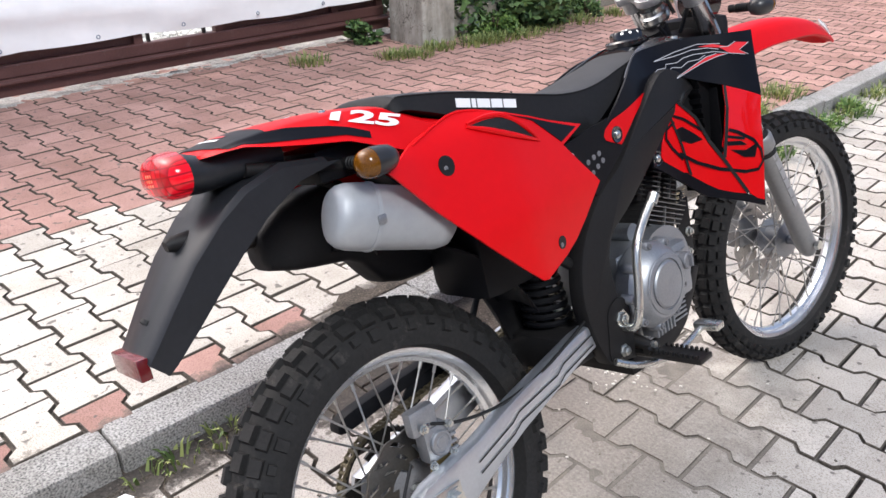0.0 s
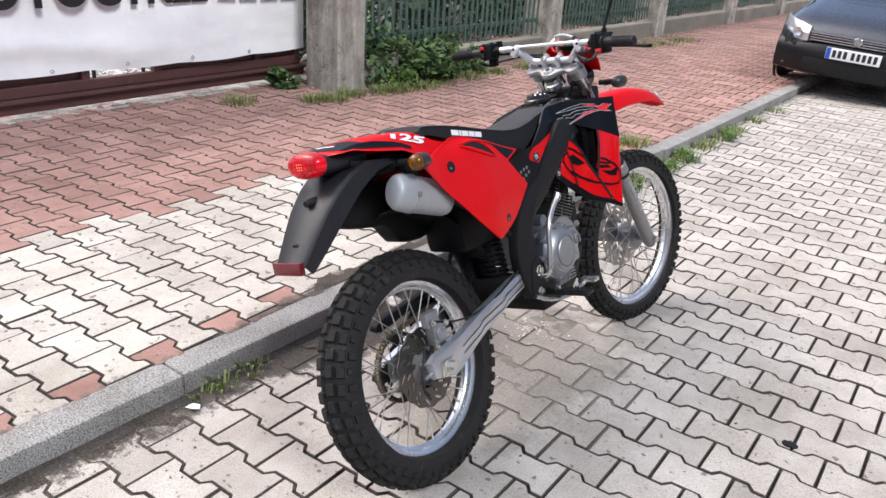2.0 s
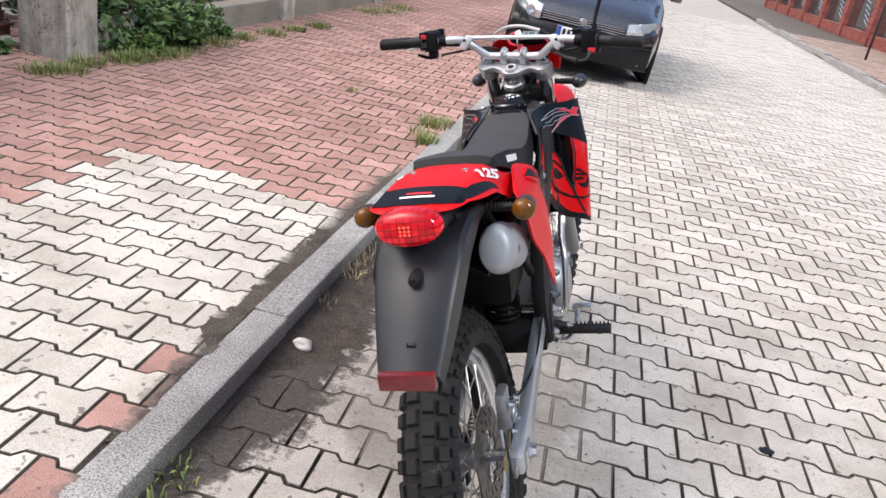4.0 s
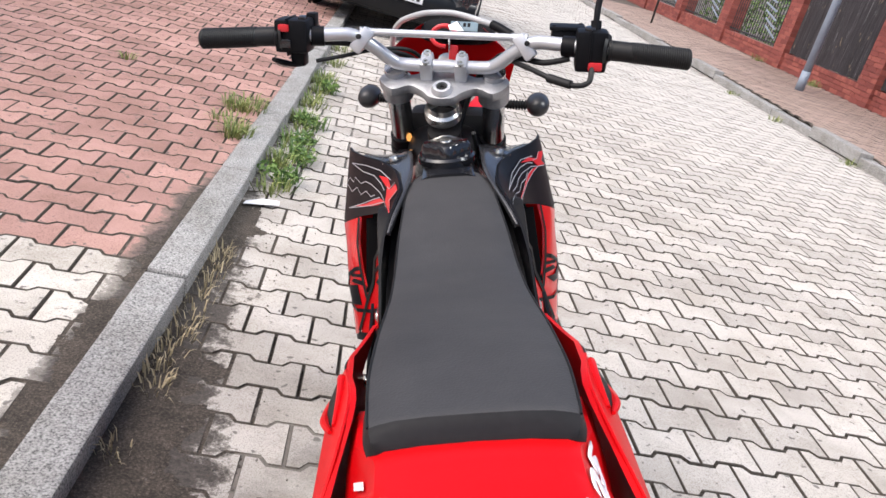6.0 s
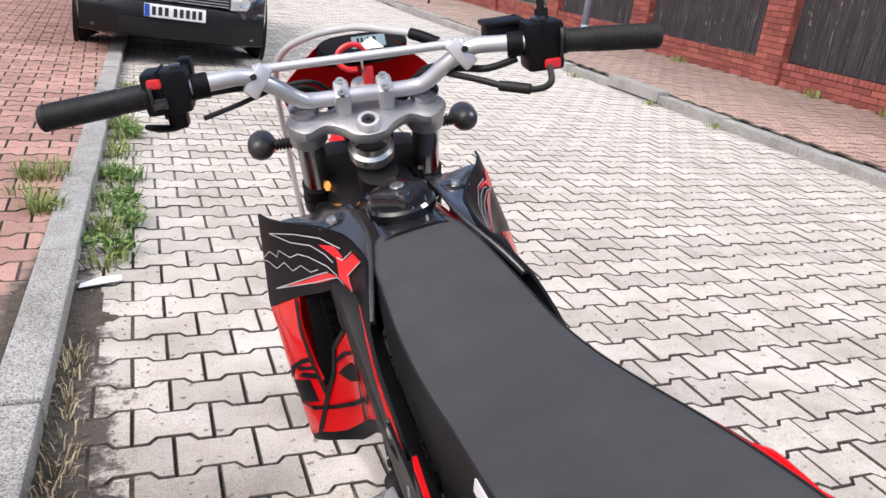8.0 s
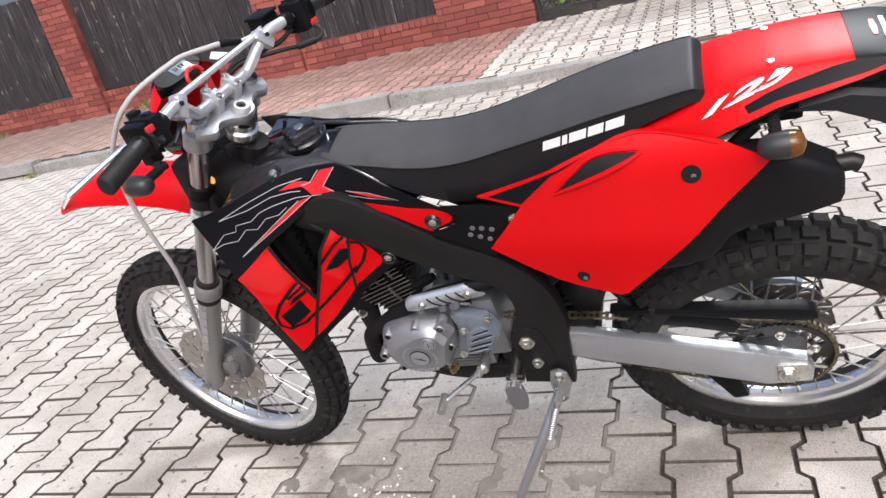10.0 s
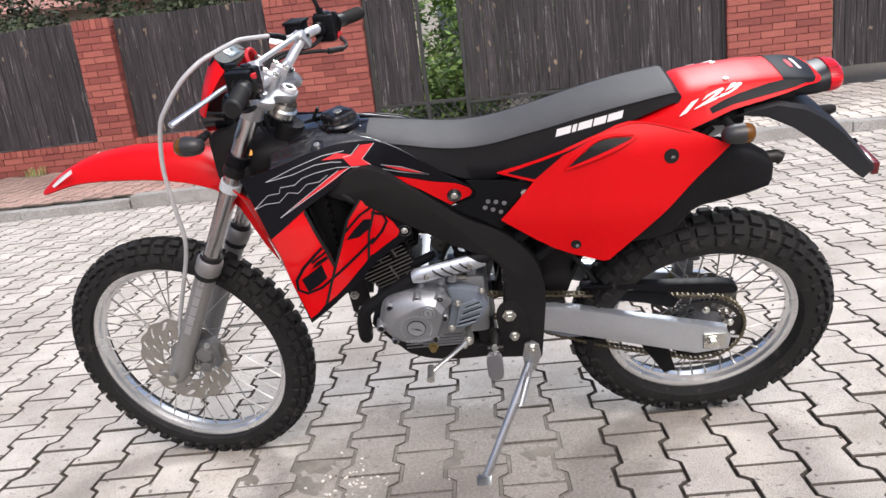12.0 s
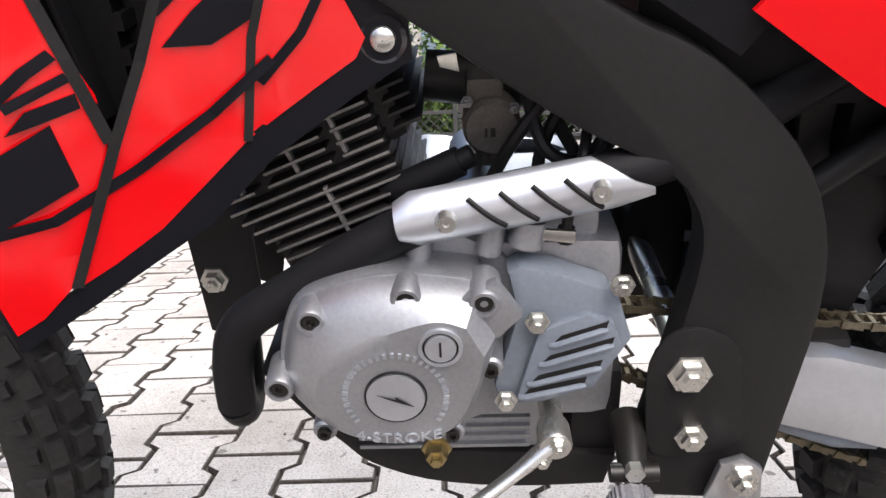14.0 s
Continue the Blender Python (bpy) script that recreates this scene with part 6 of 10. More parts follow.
tube(bm, [(0.115, 0.505, 0.450), (0.150, 0.508, 0.455), (0.158, 0.52, 0.52), (0.158, 0.535, 0.60), (0.150, 0.585, 0.645), (0.150, 0.625, 0.675)], 0.0085, 12, 5)
tube(bm, [(0.150, 0.615, 0.665), (0.150, 0.630, 0.680)], 0.011, 12)
mp("kick_lever", bm, mat_zinc, None, "polished kick-start lever")
bm = bmesh.new()
lathe(bm, [(0.09, 0.0005), (0.09, 0.022), (0.13, 0.020), (0.13, 0.0005)], 20, "x", (0, 0.735, 0.515))
mp("case_boss", bm, mat_cast, engine)
# gear lever, left
bm = bmesh.new()
tube(bm, [(-0.10, 0.606, 0.425), (-0.150, 0.606, 0.425)], 0.0095, 12)
tube(bm, [(-0.146, 0.606, 0.425), (-0.160, 0.640, 0.402), (-0.180, 0.685, 0.378), (-0.190, 0.702, 0.368)], [0.0095, 0.0065, 0.0065, 0.007], 10, 4, True, 0.7)
lathe(bm, [(-0.128, 0.0005), (-0.128, 0.0125), (-0.133, 0.0135), (-0.150, 0.0135), (-0.153, 0.0120), (-0.153, 0.0005)], 18, "x", (0, 0.606, 0.424))
lever = mp("gear_lever", bm, mat_zinc, None, "polished gear-shift lever")
for y, z in ((0.604, 0.425), (0.616, 0.412)):
    bm = bmesh.new()
    disc_bolt(bm, (-0.153, y, z), 0.0055, 0.006, "x", sign=-1)
    mp("bolt", bm, mat_zinc, lever)
bm = bmesh.new()
tube(bm, [(-0.176, 0.704, 0.372), (-0.222, 0.704, 0.372)], 0.0095, 12)
lathe(bm, [(-0.2225, 0.0005), (-0.2225, 0.006)], 10, "x", (0, 0.704, 0.372))
mp("toe_peg", bm, mat_zinc, lever)
# foot pegs
def foot_peg(s):
    bm = bmesh.new()
    y0_, z0_ = 0.540, 0.388
    if s > 0:
        box(bm, (0.165, y0_ - 0.022, z0_ - 0.006), (0.268, y0_ + 0.022, z0_ + 0.006), 0.004)
        for k in range(9):
            for yy in (-0.018, 0.018):
                box(bm, (0.173 + 0.0105 * k, y0_ + yy - 0.003, z0_ + 0.004), (0.177 + 0.0105 * k, y0_ + yy + 0.003, z0_ + 0.012))
        tube(bm, [(0.11, y0_, z0_ - 0.006), (0.17, y0_, z0_ - 0.004)], 0.011, 10)
    else:
        # folded down, a toothed oblong loop
        out = []
        for k in range(60):
            a = 2 * math.pi * k / 60
            r = 1.0 + (0.045 if k % 2 else 0.0)
            out.append((-0.158, 0.547 + 0.0195 * r * math.copysign(abs(math.cos(a)) ** 0.55, math.cos(a)), 0.350 + 0.040 * r * math.copysign(abs(math.sin(a)) ** 0.6, math.sin(a))))
        plate(bm, out, -0.014, (1, -0.05, 0.12), 0.002)
    peg = mp("foot_peg", bm, mat_peg if s < 0 else mat_oil, None, "serrated steel foot peg, folded down" if s < 0 else "serrated steel foot peg", 25)
    bm = bmesh.new()
    lathe(bm, [(s * 0.150, 0.0005), (s * 0.150, 0.0085), (s * 0.158, 0.0080), (s * 0.158, 0.0005)], 6, "x", (0, y0_ + 0.004, 0.398))
    mp("peg_pin", bm, mat_zinc, peg)
    bm = bmesh.new()
    tube(bm, [(s * 0.100, 0.540, 0.405), (s * 0.128, 0.542, 0.400), (s * 0.150, 0.544, 0.392)], [0.016, 0.013, 0.011], 14)
    tube(bm, [(s * 0.148, 0.524, 0.392), (s * 0.148, 0.562, 0.392)], 0.008, 12)
    mp("peg_bracket", bm, mat_oil, peg)


both(foot_peg)
bm = bmesh.new()
tube(bm, [(0.13, 0.45, 0.40), (0.150, 0.50, 0.375), (0.165, 0.60, 0.36), (0.165, 0.70, 0.375)], 0.007, 10, 4)
box(bm, (0.15, 0.69, 0.37), (0.205, 0.72, 0.385), 0.004)
mp("brake_pedal", bm, mat_zinc, None, "rear brake pedal")
# side stand
bm = bmesh.new()
FOOT = Vector((-0.302, 0.600, 0.100))
plate(bm, [(-0.128, 0.470, 0.385), (-0.128, 0.452, 0.392), (-0.128, 0.436, 0.380), (-0.128, 0.432, 0.345), (-0.128, 0.448, 0.300), (-0.128, 0.475, 0.305), (-0.128, 0.478, 0.350)], -0.008, bevel=0.002)
tube(bm, [(-0.135, 0.462, 0.325), (-0.180, 0.498, 0.265), FOOT + Vector((0.004, -0.004, 0.012))], [0.012, 0.0115, 0.0095], 14, 4)
box(bm, (-0.330, 0.585, 0.092), (-0.284, 0.622, 0.100), 0.003, None)
stand = mp("side_stand", bm, mat_stand, None, "zinc-plated side stand leg, folded out")
bm = bmesh.new()
S0, S1 = Vector((-0.150, 0.452, 0.360)), Vector((-0.205, 0.500, 0.235))
n_ = 130
ax = (S1 - S0).normalized()
u_ = ax.cross(Vector((1, 0, 0))).normalized()
w_ = ax.cross(u_)
tube(bm, [S0.lerp(S1, 0.30 + 0.62 * k / n_) + u_ * 0.0075 * math.cos(k * 0.75) + w_ * 0.0075 * math.sin(k * 0.75) for k in range(n_)], 0.0016, 5)
tube(bm, [S0, S0.lerp(S1, 0.32)], 0.002, 6)
tube(bm, [S0.lerp(S1, 0.9), S1], 0.002, 6)
mp("stand_spring", bm, mat_stand, stand)
bm = bmesh.new()
disc_bolt(bm, (-0.136, 0.452, 0.372), 0.010, 0.012, "x", sign=-1)
mp("bolt", bm, mat_zinc, stand)

def along_y(y, stops):
    if y <= stops[0][0]:
        return stops[0][1]
    for a, b in zip(stops, stops[1:]):
        if y <= b[0]:
            return a[1] + (b[1] - a[1]) * (y - a[0]) / (b[0] - a[0])
    return stops[-1][1]


# -- seat --
SEAT = [  # y, crease height, half width at the crease, bottom, half width of the bottom
    (0.098, 0.966, 0.074, 0.958, 0.080), (0.103, 0.973, 0.078, 0.960, 0.090), (0.113, 0.9785, 0.0800, 0.962, 0.097), (0.130, 0.978, 0.0816, 0.961, 0.102), (0.190, 0.970, 0.0850, 0.941, 0.108), (0.250, 0.960, 0.0847, 0.917, 0.111), (0.311, 0.9475, 0.0836, 0.897, 0.112),
    (0.374, 0.9330, 0.0815, 0.874, 0.112), (0.437, 0.9200, 0.0780, 0.853, 0.112), (0.500, 0.9085, 0.0736, 0.832, 0.112), (0.565, 0.9050, 0.0689, 0.838, 0.111), (0.629, 0.9118, 0.0639, 0.870, 0.104), (0.679, 0.9213, 0.0601, 0.899, 0.090),
    (0.730, 0.9305, 0.0564, 0.918, 0.074), (0.770, 0.9380, 0.0535, 0.928, 0.062), (0.790, 0.9410, 0.0470, 0.933, 0.053), (0.802, 0.9410, 0.0360, 0.936, 0.042), (0.810, 0.9380, 0.0240, 0.935, 0.030)]
# the sides fall almost plumb from the crease
SEAT = [(y, zc, w * k, zb - 0.006, w * k + min(0.30 * (wb - w), 0.011)) for y, zc, w, zb, wb in SEAT for k in [1.03 + 0.20 * max(0.0, min(1.0, (y - 0.42) / 0.22))]]
bm = bmesh.new()
rings = []
for y, zc, w, zb, wb in SEAT:
    h = zc - zb
    crown = 0.0075 if y > 0.11 else 0.003
    if y > 0.70:
        crown += 0.06 * (y - 0.70)
    half = [(0.0, zc + crown), (w * 0.45, zc + crown * 0.95), (w * 0.74, zc + crown * 0.72), (w * 0.90, zc + crown * 0.36), (w, zc), (w + (wb - w) * 0.10, zc - h * 0.16), (w + (wb - w) * 0.48, zb + h * 0.50), (wb, zb + h * 0.06), (wb - 0.004, zb), (wb * 0.6, zb - 0.002)]
    rings.append([(x, y, z) for x, z in half] + [(-x, y, z) for x, z in reversed(half[1:])])
# finer stations
fine = []
for i in range(len(rings) - 1):
    for k in range(3):
        col = []
        for p in range(len(rings[0])):
            c4 = [Vector(rings[max(0, min(len(rings) - 1, i + d))][p]) for d in (-1, 0, 1, 2)]
            t = k / 3
            col.append(0.5 * (2 * c4[1] + (c4[2] - c4[0]) * t + (2 * c4[0] - 5 * c4[1] + 4 * c4[2] - c4[3]) * t * t + (3 * c4[1] - c4[0] - 3 * c4[2] + c4[3]) * t ** 3))
        fine.append(col)
fine.append([Vector(p) for p in rings[-1]])
ring_skin(bm, fine)
bm.faces.ensure_lookup_table()
per = len(rings[0])
for n, f in enumerate(bm.faces):
    top_side = n < per * (len(fine) - 1) and (n % per < 4 or n % per >= per - 4)
    f.material_index = 0 if top_side and f.calc_center_median().y > 0.112 else 1
seat = mp("seat", bm, mat_seat, None, "long black vinyl seat, grained top, smooth sides coloured darker for shade", 50)
seat.data.materials.append(mat_seat_side)
# welted seam along both edges and across the back
for s in (-1, 1):
    bm = bmesh.new()
    tube(bm, [(s * (w + 0.0004), y, zc + 0.0002) for y, zc, w, zb, wb in SEAT[2:-3]], 0.0013, 6, 3)
    mp("piping", bm, mat_seat_side, seat)


def seat_side(y, z):
    for a, b in zip(SEAT, SEAT[1:]):
        if a[0] <= y <= b[0]:
            t = (y - a[0]) / (b[0] - a[0])
            zc, w, zb, wb = (a[k] + (b[k] - a[k]) * t for k in (1, 2, 3, 4))
            f = max(0.0, min(1.0, (zc - z) / (zc - zb)))
            return w + (wb - w) * along_y(f, ((0.0, 0.0), (0.16, 0.10), (0.50, 0.48), (0.94, 1.0)))
    return 0.1


# maker's mark on the seat as plain white blocks
def seat_mark(s):
    widths = [0.031, 0.009, 0.029, 0.026, 0.031]
    k = 0.0
    for w in (widths if s < 0 else reversed(widths)):
        bm = bmesh.new()
        for va, vb in ((0.0, 1.0),):
            q = []
            for u, v in ((0, va), (1, va), (1, vb), (0, vb)):
                y = 0.364 - k - w * u - s * 0.004 * v * -1
                z = 0.9115 + (0.364 - y) * 0.205 + 0.0150 * v
                q.append(Vector((s * (seat_side(y, z) + 0.0016), y, z)))
            plate(bm, q, -s * 0.0014)
        mp("mark", bm, mat_white_print, seat)
        k += w + 0.0035


both(seat_mark)

# -- tail --
TAIL = [  # y, centre top, half width at the crease, crease z, lower edge x, lower edge z
    (0.215, 0.925, 0.103, 0.921, 0.112, 0.904), (0.150, 0.944, 0.100, 0.932, 0.112, 0.898), (0.108, 0.966, 0.086, 0.956, 0.110, 0.892), (0.085, 0.978, 0.076, 0.970, 0.110, 0.905), (0.040, 0.983, 0.074, 0.976, 0.109, 0.922), (0.000, 0.986, 0.076, 0.978, 0.107, 0.938), (-0.060, 0.987, 0.077, 0.979, 0.101, 0.9475),
    (-0.110, 0.985, 0.074, 0.977, 0.096, 0.957), (-0.150, 0.981, 0.073, 0.975, 0.090, 0.9665), (-0.172, 0.977, 0.068, 0.972, 0.083, 0.9665), (-0.184, 0.974, 0.062, 0.970, 0.073, 0.9655), (-0.192, 0.971, 0.050, 0.968, 0.058, 0.9640), (-0.195, 0.970, 0.038, 0.967, 0.044, 0.9635)]


def tail_rings(rows, grow=0.0):
    out = []
    for y, zc, w, zs, xl, zl in rows:
        top = [(0, zc + grow), (w * 0.5, zc - 0.001 + grow), (w * 0.86, zc - 0.004 + grow), (w + grow, zs + grow * 0.5), (xl + grow, zl)]
        inner = [(xl - 0.004, zl), (w - 0.005, zs - 0.005), (w * 0.5, zc - 0.008), (0, zc - 0.008)]
        half = top + inner
        out.append([(x, y, z) for x, z in half] + [(-x, y, z) for x, z in reversed(half[1:-1])])
    return out


def tail_at(y):
    for a, b in zip(TAIL, TAIL[1:]):
        if b[0] <= y <= a[0]:
            t = (y - a[0]) / (b[0] - a[0])
            return [y] + [a[k] + (b[k] - a[k]) * t for k in range(1, 6)]
    return list(TAIL[-1])


ys = [0.215 - 0.350 * k / 28 for k in range(28)] + [-0.135 - 0.060 * k / 14 for k in range(15)]
bm = bmesh.new()
ring_skin(bm, tail_rings([tail_at(y) for y in ys]))
tail = mp("tail_fairing", bm, mat_red, None, "red plastic rear mudguard with printed graphics", 40)


def tail_film(name, cells, material, lift=0.0014):
    """Film on the tail: cells of (y0, y1, f0, f1), f running from the centre line over the shoulder to the lower edge."""
    def at(y, f, s):
        _, zc, w, zs, xl, zl = tail_at(y)
        pts_ = [(0, zc), (w * 0.5, zc - 0.001), (w * 0.86, zc - 0.004), (w, zs), (xl, zl)]
        k = min(3, int(f * 4))
        t = f * 4 - k
        x = pts_[k][0] + (pts_[k + 1][0] - pts_[k][0]) * t
        z = pts_[k][1] + (pts_[k + 1][1] - pts_[k][1]) * t
        return Vector((s * (x + lift * (0 if f < 0.5 else 1)), y, z + lift * (1 if f < 0.8 else 0)))
    bm = bmesh.new()
    for quad, s in cells:
        (ya, fa), (yb, fb), (yc, fc), (yd, fd) = quad
        n = 5
        for i in range(n):
            for j in range(n):
                q = []
                for u, v in ((i / n, j / n), ((i + 1) / n, j / n), ((i + 1) / n, (j + 1) / n), (i / n, (j + 1) / n)):
                    y = (ya * (1 - u) + yb * u) * (1 - v) + (yd * (1 - u) + yc * u) * v
                    f = (fa * (1 - u) + fb * u) * (1 - v) + (fd * (1 - u) + fc * u) * v
                    q.append(bm.verts.new(at(y, min(f, 0.9999), s)))
                bm.faces.new(q)
    bmesh.ops.remove_doubles(bm, verts=bm.verts, dist=0.0002)
    return mp(name, bm, material, tail, smooth=40)


BAND = [[(-0.108, 0), (-0.108, 0.75), (-0.176, 0.75), (-0.184, 0)], [(-0.108, 0.75), (0.045, 0.90), (0.040, 0.95), (-0.162, 0.92)], [(-0.108, 0.75), (-0.162, 0.92), (-0.168, 0.92), (-0.176, 0.75)]]
tail_film("black_band", [(q, s) for q in BAND for s in (-1, 1)], mat_decal_black)
tail_film("print_bar", [([(-0.153, 0), (-0.153, 0.22), (-0.160, 0.22), (-0.160, 0)], s) for s in (-1, 1)], mat_white_print, 0.0022)
tail_film("print_bar", [([(-0.137, 0), (-0.139, 0.16), (-0.145, 0.16), (-0.147, 0)], s) for s in (-1, 1)], mat_red_print, 0.0022)
for s in (-1, 1):
    bm = bmesh.new()
    lathe(bm, [(0.0, 0.0005), (0.0, 0.006), (0.004, 0.0055), (0.004, 0.0028), (0.002, 0.002), (0.002, 0.0005)], 14, "z", (s * 0.0505, 0.002, 0.9822))
    mp("screw", bm, mat_zinc, tail, "cross-head screw")
# the displacement figure on both flanks
for s in (-1, 1):
    cu = bpy.data.curves.new("figure", "FONT")
    cu.body = "125"
    cu.size = 0.062
    cu.shear = 0.10
    cu.offset = 0.0022
    cu.extrude = 0.0005
    cu.space_character = 1.02
    tmp_ = bpy.data.objects.new("figure", cu)
    scene.collection.objects.link(tmp_)
    me = bpy.data.meshes.new_from_object(tmp_.evaluated_get(bpy.context.evaluated_depsgraph_get()))
    bpy.data.objects.remove(tmp_)
    bm = bmesh.new()
    bm.from_mesh(me)
    bmesh.ops.triangulate(bm, faces=bm.faces)
    bmesh.ops.subdivide_edges(bm, edges=bm.edges, cuts=1)
    umax = max(v.co.x for v in bm.verts)
    for v in bm.verts:
        u, h, d = v.co.x / umax, v.co.y / 0.045, v.co.z
        b_ = u if s < 0 else 1 - u
        y, z = 0.121 - 0.140 * b_ + s * 0.020 * h, 0.926 + 0.048 * b_ + 0.0215 * h
        if s > 0:
            y, z = 0.100 - 0.122 * b_ + 0.012 * h, 0.936 + 0.040 * b_ + 0.0165 * h
        _, zc, w, zs, xl, zl = tail_at(y)
        g = (z - zl) / (zs - zl)
        x = xl + (w - xl) * g
        if g > 1:
            x, z = w - (z - zs) * 1.6, zs + (z - zs) * 0.25
        v.co = Vector((s * (x + 0.0022 + d), y, z + 0.0012))
    mp("figure", bm, mat_white_print, tail, "white figure 125", None)
# tail light
bm = bmesh.new()
rings = []
for y, w, h, zc in ((-0.08, 0.058, 0.026, 0.945), (-0.14, 0.056, 0.027, 0.945), (-0.190, 0.054, 0.027, 0.944), (-0.214, 0.056, 0.030, 0.949)):
    rings.append([(w * math.copysign(abs(math.cos(a)) ** (0.9 if y < -0.2 else 0.7), math.cos(a)), y, zc + h * math.copysign(abs(math.sin(a)) ** 0.85, math.sin(a))) for a in (2 * math.pi * k / 32 for k in range(32))])
ring_skin(bm, rings)
tl = mp("tail_light", bm, mat_flap, None, "black tail light housing", 40)
bm = bmesh.new()
rings = []
for y, f in ((-0.214, 1.0), (-0.226, 0.99), (-0.235, 0.95), (-0.242, 0.84), (-0.247, 0.62), (-0.249, 0.3)):
    rings.append([(0.0580 * f * math.copysign(abs(math.cos(a)) ** 0.96, math.cos(a)), y, 0.950 + 0.0325 * f * math.copysign(abs(math.sin(a)) ** 0.92, math.sin(a))) for a in (2 * math.pi * k / 40 for k in range(40))])
ring_skin(bm, rings)
lens_ = mp("lens", bm, mat_tail_lens, tl, "lit red tail light lens", 40)
mat_led = plain("lit_led", (0.5, 0.06, 0.03), 0.3)
_le = mat_led.node_tree.nodes["Principled BSDF"]
_le.inputs["Emission Color"].default_value = (1.0, 0.14, 0.05, 1)
_le.inputs["Emission Strength"].default_value = 0.5
for i in (-1, 0, 1):
    for k in (-1, 0, 1):
        bm = bmesh.new()
        lathe(bm, [(0.0, 0.0026), (-0.0012, 0.0020), (-0.0016, 0.0005)], 8, "y", (0.0075 * i, -0.2484 + 0.0004 * abs(i), 0.950 + 0.0065 * k))
        mp("led", bm, mat_led, lens_)
for s in (-1, 1):
    bm = bmesh.new()
    lathe(bm, [(-0.228, 0.0050), (-0.236, 0.0045), (-0.236, 0.0005)], 10, "y", (s * 0.0475, 0, 0.950))
    mp("screw", bm, mat_zinc, tl)
# number-plate flap
bm = bmesh.new()
FLAP = [(-0.03, 0.925, 0.915, 0.086), (-0.10, 0.934, 0.902, 0.084), (-0.16, 0.915, 0.868, 0.079), (-0.203, 0.888, 0.834, 0.0755), (-0.25, 0.846, 0.792, 0.0695), (-0.29, 0.800, 0.754, 0.0620), (-0.325, 0.757, 0.722, 0.0545), (-0.338, 0.742, 0.712, 0.0515)]
rings = []
for y, zt, zb, w in FLAP:
    n_y, n_z = -0.62, -0.78
    rings.append([(x, y + dy, z) for x, dy, z in ((-w, 0.020, zb), (-w, 0.0, zt - 0.008), (-w + 0.008, -0.002, zt), (0, -0.003, zt + 0.001), (w - 0.008, -0.002, zt), (w, 0.0, zt - 0.008), (w, 0.020, zb), (w - 0.005, 0.020, zb), (w - 0.006, 0.006, zt - 0.012), (-w + 0.006, 0.006, zt - 0.012), (-w + 0.005, 0.020, zb))])
ring_skin(bm, rings)
flap = mp("rear_flap", bm, mat_flap, None, "long black rear flap holding the reflector", 40)
bm = bmesh.new()
box(bm, (-0.048, -0.352, 0.716), (0.048, -0.336, 0.746), 0.003)
mp("reflector", bm, mat_reflector, flap, "dark red oblong reflector")
bm = bmesh.new()
lathe(bm, [(0.0, 0.009), (-0.006, 0.008), (-0.006, 0.004), (-0.003, 0.003), (-0.003, 0.0005)], 14, "y", (0.004, -0.309, 0.778), Matrix.Rotation(radians(35), 3, "X"))
mp("rubber_plug", bm, mat_hose, flap)
bm = bmesh.new()
tube(bm, [(0.004, -0.222, 0.862), (0.004, -0.250, 0.864), (0.004, -0.257, 0.863)], [0.014, 0.011, 0.008], 14)
mp("plate_lamp", bm, mat_frame, flap, "small black plate lamp")


def indicator(at, s, long_, rear, steer=False):
    a = Vector(at)
    f = -1 if rear else 1
    bm = bmesh.new()
    rings = []
    for dy, r in ((0.040, 0.006), (0.037, 0.012), (0.029, 0.0175), (0.016, 0.0205), (0.0, 0.0215), (-0.004, 0.0215)):
        rings.append([(a.x + r * 1.05 * math.cos(q), a.y - f * dy, a.z + r * math.sin(q)) for q in (2 * math.pi * k / 24 for k in range(24))])
    ring_skin(bm, rings)
    ob = mp("rear_indicator" if rear else "front_indicator", bm, mat_indicator, None, "black bullet-shaped indicator on a rubber stalk", 45, steer)
    # ribbed rubber stalk as one turned piece
    bm = bmesh.new()
    x0_, x1_ = s * long_, a.x - s * 0.014
    prof = [(x0_, 0.0005), (x0_, 0.0095)]
    for k in range(7):
        c = x0_ + (x1_ - x0_) * (0.30 + 0.09 * k)
        prof += [(c - s * 0.0022, 0.0072), (c - s * 0.0012, 0.0098), (c + s * 0.0012, 0.0098), (c + s * 0.0022, 0.0072)]
    prof += [(x1_, 0.0085), (x1_, 0.0005)]
    lathe(bm, prof, 12, "x", (0, a.y - f * 0.012, a.z))
    mp("stalk", bm, mat_hose, ob, "ribbed rubber stalk", 45, steer)
    bm = bmesh.new()
    rings = []
    for dy, r in ((0.004, 0.0210), (0.012, 0.0206), (0.019, 0.0180), (0.0235, 0.0125), (0.026, 0.004)):
        rings.append([(a.x + r * 1.05 * math.cos(q), a.y + f * dy, a.z + r * math.sin(q)) for q in (2 * math.pi * k / 24 for k in range(24))])
    ring_skin(bm, rings)
    mp("lens", bm, mat_amber, ob, "amber lens", 45, steer)


both(lambda s: indicator((s * 0.157, -0.006, 0.906), s, 0.06, True))
both(lambda s: indicator((s * 0.165, 1.117, 0.992), s, 0.09, False, True))
bm = bmesh.new()
box(bm, (-0.07, -0.04, 0.885), (0.07, 0.06, 0.935), 0.01)
mp("tail_bracket", bm, mat_black)

# -- side panels --
def side_x(y, z):
    return 0.167 - 0.155 * max(0.0, y - 0.27) - 0.19 * max(0.0, z - 0.75) - 0.55 * max(0.0, z - 0.895) + 0.24 * max(0.0, 0.085 - y)


